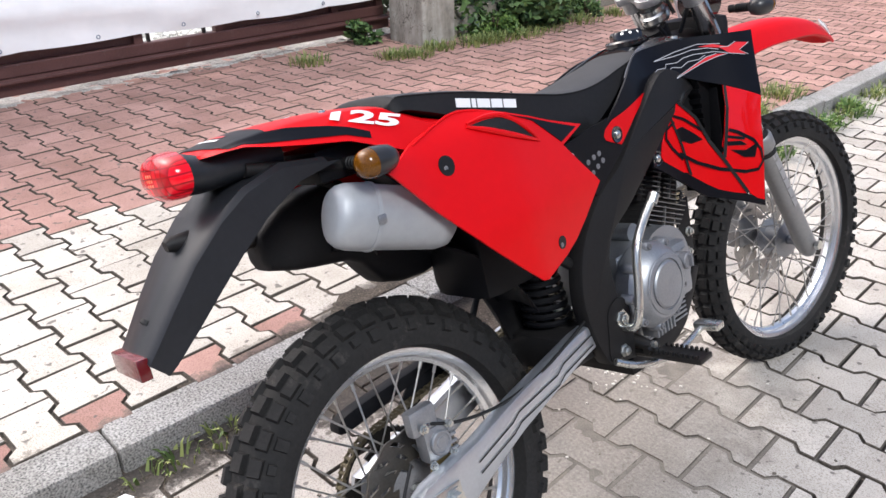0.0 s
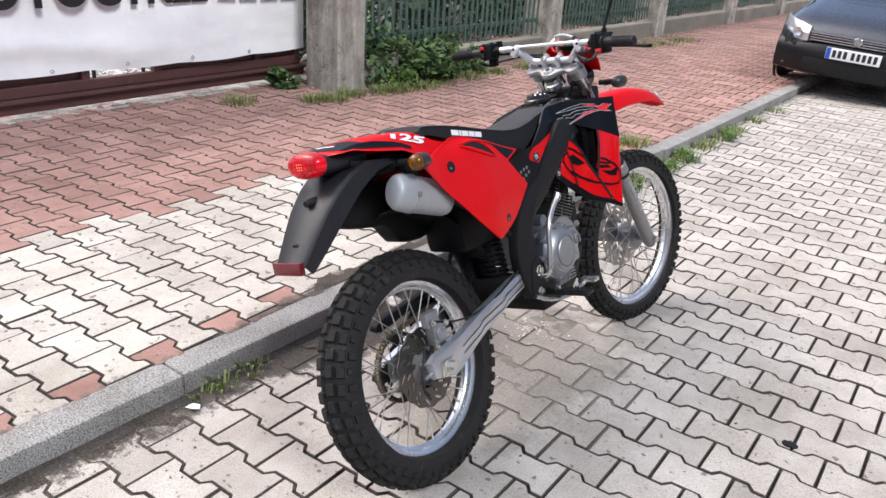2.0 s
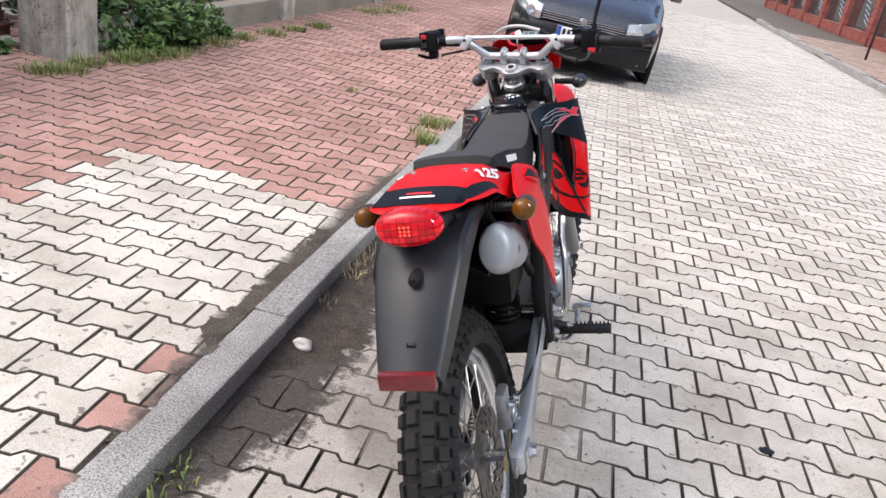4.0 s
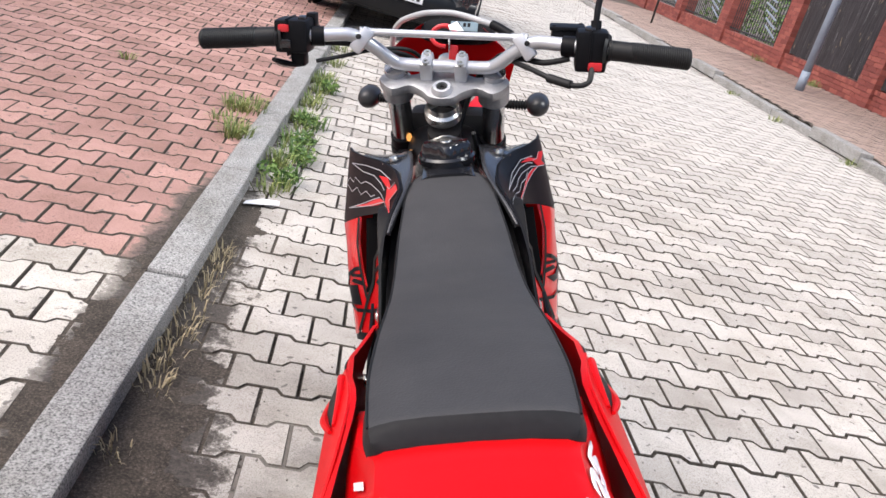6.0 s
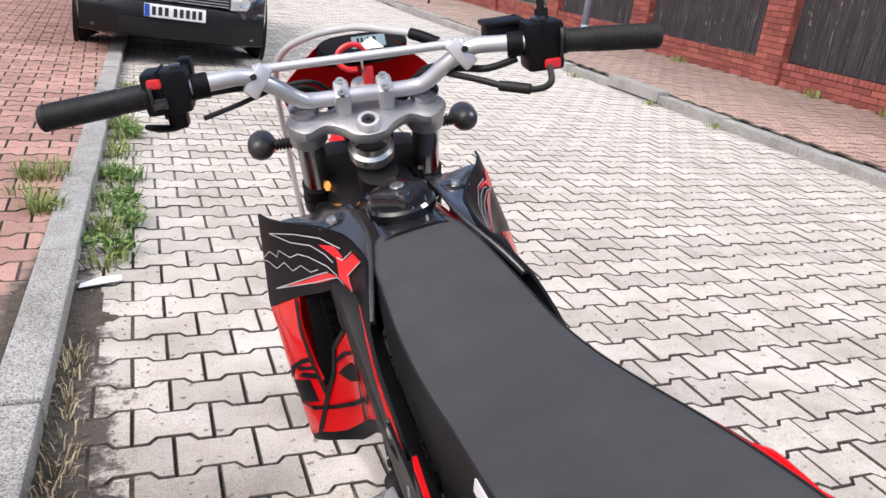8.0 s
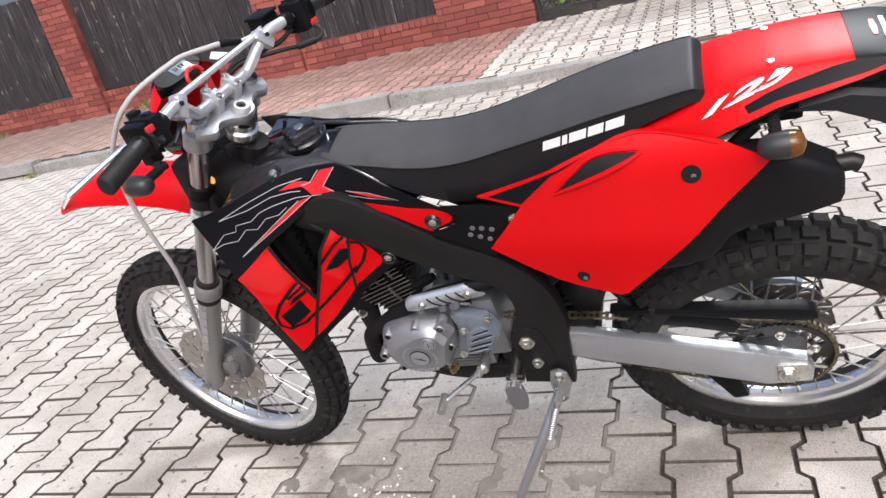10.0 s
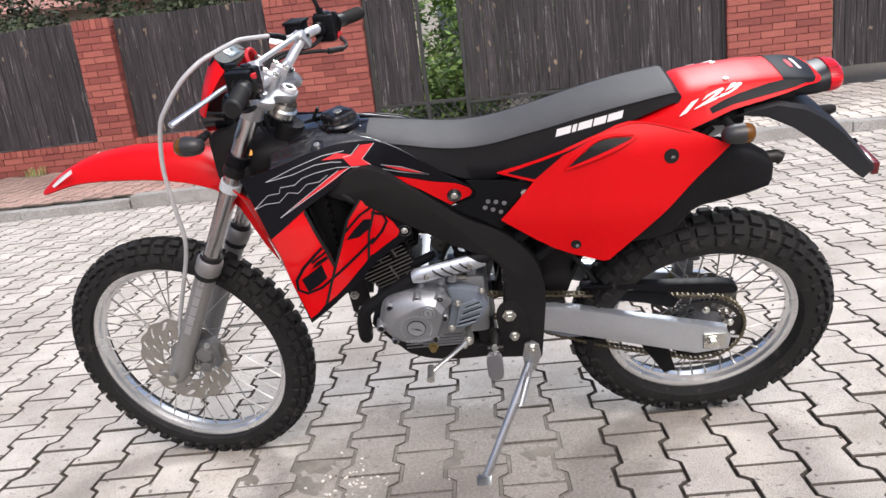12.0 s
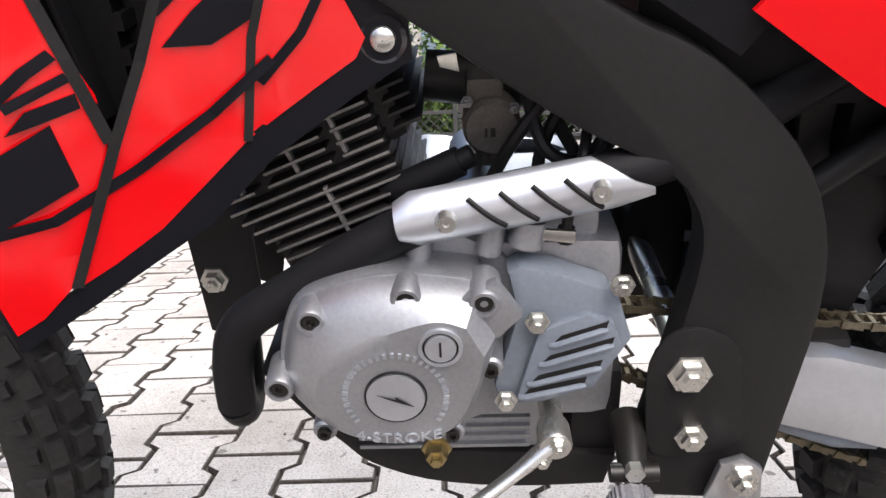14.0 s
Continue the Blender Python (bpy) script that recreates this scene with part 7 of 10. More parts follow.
SIDE = [(0.4971, 0.7438), (0.4557, 0.7879), (0.4188, 0.8297), (0.4961, 0.8514), (0.4005, 0.8785), (0.3007, 0.9131), (0.2120, 0.9369), (0.1405, 0.9231), (0.0864, 0.9103), (0.0157, 0.8841), (0.0797, 0.8140), (0.1605, 0.7304), (0.2652, 0.6355), (0.2780, 0.6329), (0.3828, 0.6675)]


def side_panel(s):
    bm = bmesh.new()
    o = smooth_outline([(a, b_, 0) for a, b_ in SIDE], 3, (0, 2, 3, 9, 12, 13))
    panel(bm, [(p.x, p.y) for p in o], side_x, 0.005, 0.026, s)
    pn = mp("side_panel", bm, mat_red, None, "glossy red plastic side panel", 40)
    decal("black_wedge", [(0.4743, 0.8514), (0.4005, 0.8747), (0.3007, 0.9094), (0.3527, 0.8871), (0.4158, 0.8363)], side_x, mat_decal_black, s, pn)
    bm = bmesh.new()
    o = smooth_outline([(a, b_, 0) for a, b_ in [(0.3460, 0.8567), (0.3186, 0.8825), (0.2859, 0.9058), (0.2507, 0.9119), (0.2090, 0.9103), (0.2333, 0.8993), (0.2857, 0.8803)]], 4, (0, 4))
    panel(bm, [(p.x, p.y) for p in o], lambda y, z: side_x(y, z) + 0.001, 0.008, 0.02, s)
    mp("vent", bm, mat_frame, pn, "dark air vent opening")
    bm = bmesh.new()
    tube(bm, bent(side_x, [(0.3530, 0.8533), (0.2908, 0.8758), (0.2362, 0.8964), (0.2010, 0.9103)], s, 0.002), [0.002, 0.005, 0.005, 0.002], 8, 6)
    tube(bm, bent(side_x, [(0.3510, 0.8571), (0.3227, 0.8848), (0.2877, 0.9094), (0.2506, 0.9167), (0.2058, 0.9139)], s, 0.001), [0.002, 0.004, 0.005, 0.004, 0.002], 8, 6)
    mp("vent_lip", bm, mat_red, pn)
    for y, z, r in ((0.131, 0.866, 0.0155), (0.337, 0.678, 0.0115)):
        # flat dark disc on the panel paints the shade of a screw hole
        bm = bmesh.new()
        panel(bm, [(y + r * math.cos(2 * math.pi * k / 22), z + r * math.sin(2 * math.pi * k / 22)) for k in range(22)], lambda a, b: side_x(a, b) + 0.0012, 0.005, 0.02, s)
        rec = mp("fixing_recess", bm, mat_frame, pn, "dark disc for the shade in a screw recess")
        bm = bmesh.new()
        x = side_x(y, z) + 0.0014
        lathe(bm, [(s * x, 0.0045), (s * (x + 0.0008), 0.004), (s * (x + 0.0008), 0.0005)], 12, "x", (0, y - 0.003, z - 0.004))
        mp("screw", bm, mat_peg, pn)
    # pressed crease
    bm = bmesh.new()
    tube(bm, bent(side_x, [(0.0864, 0.9075), (0.2000, 0.9348), (0.3006, 0.9112)], s, 0.0005), 0.0022, 6, 5)
    mp("top_edge", bm, mat_red, pn)
    # airbox cover with dots
    bm = bmesh.new()
    AB = [(0.566, 0.846), (0.495, 0.838), (0.418, 0.822), (0.497, 0.714), (0.604, 0.784), (0.551, 0.802), (0.546, 0.817)]
    panel(bm, AB, lambda y, z: 0.1205, 0.004, 0.03, s)
    ab = mp("airbox_cover", bm, mat_black, None, "dark grained airbox cover with grey dots")
    for y, z in ((0.522, 0.789), (0.505, 0.786), (0.487, 0.781), (0.530, 0.774), (0.513, 0.767), (0.496, 0.759)):
        bm = bmesh.new()
        lathe(bm, [(s * 0.1205, 0.0052), (s * 0.1218, 0.0050), (s * 0.1218, 0.0005)], 14, "x", (0, y, z))
        mp("dot", bm, mat_peg, ab)
    bm = bmesh.new()
    lathe(bm, [(s * 0.1205, 0.0095), (s * 0.124, 0.0085), (s * 0.1255, 0.005), (s * 0.1255, 0.0005)], 16, "x", (0, 0.441, 0.801))
    mp("bolt", bm, mat_zinc, ab)


both(side_panel)

# -- radiator shrouds --
def shroud_x(y, z):
    low = along_y(y, ((0.715, 0.112), (0.8, 0.116), (0.86, 0.142), (0.887, 0.164), (0.92, 0.189), (0.957, 0.202), (1.0, 0.205)))
    high = along_y(y, ((0.56, 0.112), (0.75, 0.108), (0.82, 0.129), (0.9, 0.16), (0.96, 0.188), (1.0, 0.203), (1.04, 0.21)))
    t = max(0.0, min(1.0, (z - 0.70) / 0.16))
    t = t * t * (3 - 2 * t)
    x = low * (1 - t) + high * t
    return x - 0.22 * max(0.0, z - 0.80) * max(0.0, min(1.0, (y - 0.62) / 0.2)) - 0.6 * max(0.0, z - 0.90) ** 1.3 * max(0.0, min(1.0, (1.03 - y) / 0.2))


UP = [(1.0337, 0.9334), (0.9871, 0.9373), (0.9393, 0.9420), (0.8729, 0.9501), (0.8082, 0.9486), (0.7528, 0.9440), (0.6985, 0.9233), (0.6452, 0.8889), (0.5900, 0.8487), (0.5479, 0.8181), (0.5529, 0.7989), (0.6078, 0.7830), (0.6723, 0.8337), (0.7267, 0.8718), (0.7647, 0.8890), (0.8113, 0.8854), (0.8650, 0.8610), (0.9204, 0.8371), (0.9961, 0.7956), (1.0134, 0.8609)]
RF = [(0.9205, 0.8359), (0.9961, 0.7946), (0.9819, 0.7380), (0.9748, 0.6685), (0.9565, 0.5735), (0.9179, 0.6016), (0.8851, 0.6876), (0.8940, 0.7394), (0.9068, 0.7895)]
RB = [(0.8042, 0.8254), (0.8377, 0.7849), (0.8602, 0.7299), (0.8802, 0.6844), (0.9150, 0.5994), (0.8698, 0.6213), (0.8132, 0.6694), (0.7549, 0.7079), (0.7300, 0.7321), (0.7598, 0.7805)]
TRIM = [(0.9758, 0.6664), (0.9584, 0.5597), (0.8995, 0.5885), (0.8431, 0.6146), (0.8012, 0.6526), (0.7398, 0.6946), (0.7009, 0.7171), (0.7031, 0.7439), (0.7449, 0.7853), (0.8023, 0.8313), (0.8082, 0.8255), (0.7639, 0.7804), (0.7320, 0.7339), (0.7570, 0.7117), (0.8152, 0.6735), (0.8716, 0.6258), (0.9534, 0.5777)]


def shroud(s):
    bm = bmesh.new()
    o = smooth_outline([(a, b_, 0) for a, b_ in UP], 3, (0, 11, 17, 18))
    panel(bm, [(p.x, p.y) for p in o], shroud_x, 0.004, 0.024, s)
    up = mp("tank_shroud", bm, mat_decal_black, None, "black and red radiator shroud with line graphics", 40)
    for nm, out, mat, sh in (("red_shroud_front", RF, mat_red_film, (0, 1, 4)), ("red_shroud_rear", RB, mat_red_film, (0, 4))):
        bm = bmesh.new()
        o = smooth_outline([(a, b_, 0) for a, b_ in out], 2, sh)
        panel(bm, [(p.x, p.y) for p in o], shroud_x, 0.004, 0.024, s)
        mp(nm, bm, mat, up, "glossy red shroud panel", 40)
    bm = bmesh.new()
    panel(bm, TRIM, lambda y, z: shroud_x(y, z) - 0.001, 0.006, 0.03, s)
    mp("shroud_edge", bm, mat_decal_black, up)
    stroke("seam", [(0.9160, 0.6004), (0.8813, 0.6853), (0.8611, 0.7312), (0.8377, 0.7868), (0.8042, 0.8276)], shroud_x, 0.0030, mat_frame, s, up, 0.003)
    stroke("seam", [(0.9195, 0.8359), (0.9058, 0.7895), (0.8932, 0.7392), (0.8832, 0.6875)], shroud_x, 0.0030, mat_frame, s, up, 0.003)
    stroke("seam", [(0.8112, 0.6703), (0.7994, 0.7369), (0.7761, 0.7997)], shroud_x, 0.0028, mat_frame, s, up, 0.003)
    decal("red_wedge", [(0.7347, 0.8697), (0.6402, 0.8469), (0.5880, 0.8378), (0.5599, 0.8239), (0.5539, 0.8133), (0.5609, 0.8044), (0.6058, 0.7868), (0.6652, 0.8291)], shroud_x, mat_red, s, up)
    # zigzag graphics, drawn as plain shapes
    def turn(pts):
        if s < 0:
            return pts
        return [(1.765 - y, 0.903 + (z - 0.893) * 0.62 - 0.22 * max(0.0, 0.86 - y)) for y, z in pts]

    decal("zigzag", turn([(0.9541, 0.8446), (0.8999, 0.8682), (0.8600, 0.8899), (0.8381, 0.8988), (0.8152, 0.9005), (0.8450, 0.8849), (0.8749, 0.8721)]), shroud_x, mat_red_print, s, up, 0.002)
    decal("zigzag", turn([(0.8681, 0.9289), (0.8251, 0.9219), (0.8103, 0.9024), (0.7677, 0.8992), (0.7855, 0.9138), (0.7577, 0.9401), (0.7854, 0.9409), (0.8062, 0.9244), (0.8380, 0.9349)]), shroud_x, mat_red_print, s, up, 0.002)
    if s < 0:
        decal("zigzag", turn([(0.7408, 0.8917), (0.7005, 0.8842), (0.6553, 0.8697), (0.7005, 0.8781)]), shroud_x, mat_red_print, s, up, 0.002)
    lines = [[(1.0164, 0.8669), (0.9840, 0.8905), (0.9610, 0.8886), (0.9570, 0.8996), (0.9295, 0.8959), (0.9118, 0.9053), (0.8859, 0.9081), (0.8411, 0.9077), (0.8152, 0.9026)],
             [(1.0164, 0.8669), (0.9910, 0.8735), (0.9639, 0.8697), (0.9442, 0.8844), (0.9245, 0.8768), (0.9049, 0.8901), (0.8800, 0.8879), (0.8620, 0.8970)],
             [(0.9831, 0.9183), (0.9246, 0.9306), (0.8681, 0.9379), (0.8221, 0.9358)], [(0.9831, 0.9183), (0.9295, 0.9178), (0.8849, 0.9241), (0.8500, 0.9210), (0.8301, 0.9158)],
             [(0.9679, 0.8368), (0.9049, 0.8682), (0.8620, 0.8900), (0.8381, 0.9008)], [(0.9679, 0.8368), (0.9097, 0.8595), (0.8740, 0.8740), (0.8400, 0.8899), (0.8122, 0.9016), (0.7756, 0.8975)],
             [(0.7557, 0.9411), (0.7854, 0.9129), (0.7677, 0.8981)], [(0.7875, 0.9429), (0.8083, 0.9253), (0.8251, 0.9238)], [(0.7458, 0.8946), (0.7005, 0.8871), (0.6432, 0.8659), (0.7005, 0.8750), (0.7428, 0.8845)]]
    for ln in lines[:-1] if s > 0 else lines:
        stroke("outline", turn(ln), shroud_x, 0.0007, mat_grey_print, s, up, 0.0026)
    # dark emblem on the red panels
    if s < 0:
        decal("emblem_square", [(0.9534, 0.6833), (0.9073, 0.7051), (0.9024, 0.6651), (0.9460, 0.6464)], shroud_x, mat_decal_black, s, up, 0.002)
    else:
        decal("emblem_sweep", [(0.9560, 0.7010), (0.9230, 0.6930), (0.8960, 0.7010), (0.9180, 0.6790), (0.9440, 0.6720)], shroud_x, mat_decal_black, s, up, 0.002)
    stroke("emblem_ring", [(0.8990, 0.7435), (0.9124, 0.7356), (0.9450, 0.7102), (0.9645, 0.6830), (0.9666, 0.6579), (0.9482, 0.6440), (0.9169, 0.6473), (0.8735, 0.6658), (0.8292, 0.6924), (0.7892, 0.7226)], shroud_x, 0.0036, mat_decal_black, s, up, 0.0022)
    stroke("emblem_ring", [(0.9250, 0.7180), (0.8945, 0.7300)], shroud_x, 0.0030, mat_decal_black, s, up, 0.0022)
    stroke("emblem_ring", [(0.8490, 0.7575), (0.8444, 0.7614), (0.8098, 0.7905), (0.7851, 0.8027)], shroud_x, 0.0028, mat_decal_black, s, up, 0.0022)
    stroke("emblem_ring", [(0.7991, 0.7076), (0.7692, 0.7376), (0.7546, 0.7615), (0.7598, 0.7805), (0.7850, 0.7901)], shroud_x, 0.0032, mat_decal_black, s, up, 0.0022)
    decal("emblem_sweep", [(0.8492, 0.7370), (0.8223, 0.7350), (0.7944, 0.7498), (0.7838, 0.7727), (0.8047, 0.7759), (0.8294, 0.7565)], shroud_x, mat_decal_black, s, up, 0.002)
    decal("emblem_sweep", [(0.9280, 0.7030), (0.8925, 0.7110), (0.8935, 0.7200), (0.9160, 0.7150)], shroud_x, mat_decal_black, s, up, 0.002)
    for y, z in ((0.5949, 0.8088), (0.7189, 0.7305)):
        bm = bmesh.new()
        x = shroud_x(y, z) + (0.002 if y < 0.65 else -0.002)
        lathe(bm, [(s * x, 0.0165), (s * (x + 0.002), 0.0155), (s * (x + 0.0005), 0.0105), (s * (x - 0.002), 0.0005)], 20, "x", (0, y, z))
        mp("bolt_cup", bm, mat_gloss_black, up)
        bm = bmesh.new()
        lathe(bm, [(s * x, 0.0085), (s * (x + 0.004), 0.0078), (s * (x + 0.0065), 0.0045), (s * (x + 0.0065), 0.0005)], 16, "x", (0, y, z))
        mp("bolt", bm, mat_zinc, up, "domed zinc bolt")
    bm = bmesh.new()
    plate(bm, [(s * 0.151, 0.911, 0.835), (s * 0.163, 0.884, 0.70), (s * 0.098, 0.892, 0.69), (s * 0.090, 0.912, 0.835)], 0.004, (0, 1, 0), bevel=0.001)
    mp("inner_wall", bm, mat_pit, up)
    bm = bmesh.new()
    outer = [(1.022, 0.885), (1.0120, 0.858), (0.9965, 0.798), (0.9835, 0.740), (0.9765, 0.670), (0.9610, 0.590)]
    inner = [(1.078, 0.885), (1.062, 0.862), (1.043, 0.800), (1.020, 0.745), (1.004, 0.665), (0.982, 0.585)]
    rows = []
    for (ya, za), (yb, zb) in zip(outer, inner):
        xa = shroud_x(ya, za) - 0.002
        row = [(s * (xa + (0.125 - xa) * q / 4), ya + (yb - ya) * (q / 4) ** 0.8, za + (zb - za) * q / 4) for q in range(5)]
        rows.append(row + [(x - s * 0.003, y - 0.003, z) for x, y, z in reversed(row)])
    ring_skin(bm, rows)
    mp("shroud_return", bm, mat_red, up, "red inward fold along the front edge", 50)
    # radiator core behind the opening, the shade there put into its colour
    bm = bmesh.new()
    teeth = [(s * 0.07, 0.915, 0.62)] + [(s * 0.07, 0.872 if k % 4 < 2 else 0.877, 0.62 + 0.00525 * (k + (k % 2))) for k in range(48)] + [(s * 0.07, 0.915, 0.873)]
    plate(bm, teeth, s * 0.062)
    mp("radiator", bm, mat_pit, None, "finned radiator core, coloured black for the shade around it", None)
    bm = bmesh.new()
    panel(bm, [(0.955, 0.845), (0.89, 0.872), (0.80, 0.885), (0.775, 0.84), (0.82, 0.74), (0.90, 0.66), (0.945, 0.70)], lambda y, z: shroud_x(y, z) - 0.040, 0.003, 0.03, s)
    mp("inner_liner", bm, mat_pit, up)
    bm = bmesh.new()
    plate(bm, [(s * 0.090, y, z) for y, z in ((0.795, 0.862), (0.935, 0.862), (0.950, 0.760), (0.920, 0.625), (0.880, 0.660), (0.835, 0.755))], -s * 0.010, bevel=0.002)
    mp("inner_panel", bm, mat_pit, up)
    bm = bmesh.new()
    tube(bm, [(s * 0.10, 0.86, 0.86), (s * 0.11, 0.83, 0.83), (s * 0.10, 0.80, 0.80)], 0.011, 10, 4)
    mp("hose", bm, mat_hose)


both(shroud)
# tank cover between the shrouds
bm = bmesh.new()
rows = []
for k in range(15):
    y = 0.775 + 0.26 * k / 14
    row = []
    e = 0.070
    for q in range(33):
        u = -1 + 2 * q / 32
        x = u * e
        ridge = math.exp(-(x / 0.060) ** 4)
        t = (y - 0.735) / 0.30
        zr = 0.950 + 0.014 * math.sin(t * 3.0) - 0.045 * max(0, t - 0.62) / 0.38
        ze = 0.930 - 0.035 * t
        row.append((x, y, ze + (zr - ze) * ridge))
    rows.append(row)
ring_skin(bm, rows, cap=False, closed=False)
ret = bmesh.ops.extrude_face_region(bm, geom=bm.faces[:])
for v in (g for g in ret["geom"] if isinstance(g, bmesh.types.BMVert)):
    v.co.z -= 0.005
tank = mp("tank_cover", bm, mat_gloss_black, None, "glossy black tank top", 50)
for s in (-1, 1):
    bm = bmesh.new()
    low = catmull([(0, 0.672, 0.902), (0, 0.712, 0.924), (0, 0.78, 0.942), (0, 0.85, 0.946), (0, 0.91, 0.942), (0, 0.975, 0.934)], 5)
    top = catmull([(0.093, 0.672, 0.903), (0.078, 0.715, 0.926), (0.058, 0.785, 0.952), (0.056, 0.85, 0.962), (0.058, 0.91, 0.958), (0.058, 0.992, 0.934)], 5)
    rows = []
    for a, b in zip(low, top):
        ax_ = shroud_x(a.y, a.z) - 0.003
        row = []
        for k in range(11):
            t = k / 10
            row.append((s * (ax_ + (b.x - ax_) * t), a.y + (b.y - a.y) * t, a.z + (b.z - a.z) * t + (0.006 * math.sin(math.pi * t) - 0.010 * math.sin(math.pi * t) ** 2 * (0.3 + 0.7 * max(0.0, min(1.0, (a.y - 0.80) / 0.12))))))
        rows.append(row)
    ring_skin(bm, rows, cap=False, closed=False)
    ret = bmesh.ops.extrude_face_region(bm, geom=bm.faces[:])
    for v in (g for g in ret["geom"] if isinstance(g, bmesh.types.BMVert)):
        v.co.z -= 0.004
    wing = mp("tank_wing", bm, mat_wing, tank, "satin dark grey tank wing", 50)
    rot = Matrix.Translation((s * 0.0900, 0.878, 0.9525)) @ Matrix.Rotation(radians(s * 14), 4, "Y")
    bm = bmesh.new()
    lathe(bm, [(0.0, 0.0005), (0.001, 0.015), (-0.004, 0.016)], 24, "z")
    for v in bm.verts:
        v.co = rot @ Vector((v.co.x * 1.35, v.co.y * 0.95, v.co.z))
    cup = mp("bolt_cup", bm, mat_gloss_black, wing)
    bm = bmesh.new()
    lathe(bm, [(0.001, 0.0075), (0.005, 0.0065), (0.006, 0.0005)], 16, "z")
    bmesh.ops.transform(bm, matrix=rot, verts=bm.verts)
    mp("bolt", bm, mat_zinc, wing)
bm = bmesh.new()
box(bm, (-0.07, 0.64, 0.83), (0.07, 0.86, 0.905), 0.02)
mp("fuel_tank", bm, mat_black)
bm = bmesh.new()
rings = []
for z, r in ((0.958, 0.046), (0.968, 0.047), (0.972, 0.044)):
    rings.append([(r * math.cos(a), 0.838 + r * math.sin(a), z) for a in (2 * math.pi * k / 48 for k in range(48))])
ring_skin(bm, rings)
rings = []
for z, f in ((0.972, 1.0), (0.984, 1.0), (0.990, 0.90), (0.991, 0.5)):
    rings.append([((0.034 + 0.006 * max(-0.4, math.cos(4 * a))) * f * math.cos(a), 0.838 + (0.034 + 0.006 * max(-0.4, math.cos(4 * a))) * f * math.sin(a), z) for a in (2 * math.pi * k / 64 for k in range(64))])
ring_skin(bm, rings)
cap_ob = mp("fuel_cap", bm, mat_gloss_black, tank, "black lobed fuel cap", 40)
bm = bmesh.new()
lathe(bm, [(0.990, 0.0105), (0.9925, 0.0095), (0.9925, 0.0005)], 20, "z", (0, 0.838, 0))
mp("key_lock", bm, mat_zinc, cap_ob)
mat_mark = plain("raised_fork_mark", (0.34, 0.34, 0.345), 0.45, metal=0.4, vary=0.15, scale=30)
mat_wrap = plain("clear_film_wrap", (0.55, 0.58, 0.60), 0.25, vary=0.25, scale=60, bumps=0.6)
# -- fork, steering --
AX = Vector((0, -0.4818, 0.8763))


def leg_point(t, s, off=0.0):
    """Along the fork leg from the axle up; t in metres."""
    p = Vector((s * 0.086, 1.371, 0.345)) + AX * t
    return p


def fork_leg(s):
    bm = bmesh.new()
    tube(bm, [leg_point(t, s) for t in (-0.035, -0.02, 0.0, 0.05, 0.12, 0.24, 0.36, 0.378)], [0.018, 0.024, 0.027, 0.026, 0.025, 0.025, 0.027, 0.029], 22)
    lower = mp("fork_lower", bm, mat_fork, None, "grey cast fork leg", 40, True)
    bm = bmesh.new()
    tube(bm, [leg_point(0.36, s), leg_point(0.84, s)], 0.0205, 22)
    mp("stanchion", bm, mat_chrome, lower, "bright fork tube", 40, True)
    bm = bmesh.new()
    tube(bm, [leg_point(t, s) for t in (0.340, 0.346, 0.378, 0.384)], [0.027, 0.0315, 0.0315, 0.027], 24)
    mp("collar", bm, mat_fork, lower, "", 40, True)
    for t0, t1, r0 in ((0.328, 0.340, 0.0290), (0.383, 0.393, 0.0270)):
        bm = bmesh.new()
        tube(bm, [leg_point(t0, s), leg_point(t1, s)], [r0, r0 * 0.93], 22)
        mp("dust_seal", bm, mat_hose, lower, "", 40, True)
    bm = bmesh.new()
    lathe(bm, [(s * 0.118, 0.0005), (s * 0.118, 0.013), (s * 0.128, 0.012), (s * 0.128, 0.0005)], 6, "x", (0, 1.371, 0.345))
    mp("axle_nut", bm, mat_zinc, lower, "", 40, True)
    # maker's mark along the leg, plain raised blocks
    for k in range(6):
        bm = bmesh.new()
        a, b = leg_point(0.150 + 0.032 * k, s), leg_point(0.176 + 0.032 * k, s)
        side = Vector((0, 0.8763, 0.4818)) * 0.0085
        out = Vector((s * 0.0235, 0, 0))
        plate(bm, [a + out - side, b + out - side, b + out + side, a + out + side], s * 0.0025, bevel=0.0012)
        mp("mark", bm, mat_mark, lower, "", None, True)
    # clamp ring with reflector mount
    bm = bmesh.new()
    tube(bm, [leg_point(0.585, s), leg_point(0.605, s)], 0.0245, 20)
    mp("guard_ring", bm, mat_wrap if s < 0 else mat_black, lower, "", 40, True)
    bm = bmesh.new()
    tube(bm, [leg_point(0.655, s), leg_point(0.680, s)], 0.0245, 20)
    mp("indicator_clamp", bm, mat_black, lower, "", 40, True)


both(fork_leg)
# lower yoke
bm = bmesh.new()
for s in (-1, 1):
    tube(bm, [leg_point(0.628, s), leg_point(0.652, s)], 0.0265, 20)
box(bm, (-0.095, 1.025, 0.875), (0.095, 1.085, 0.915), 0.012, Matrix.Translation((0, 0, 0)))
mp("lower_yoke", bm, mat_frame, None, "black lower fork yoke", 35, True)
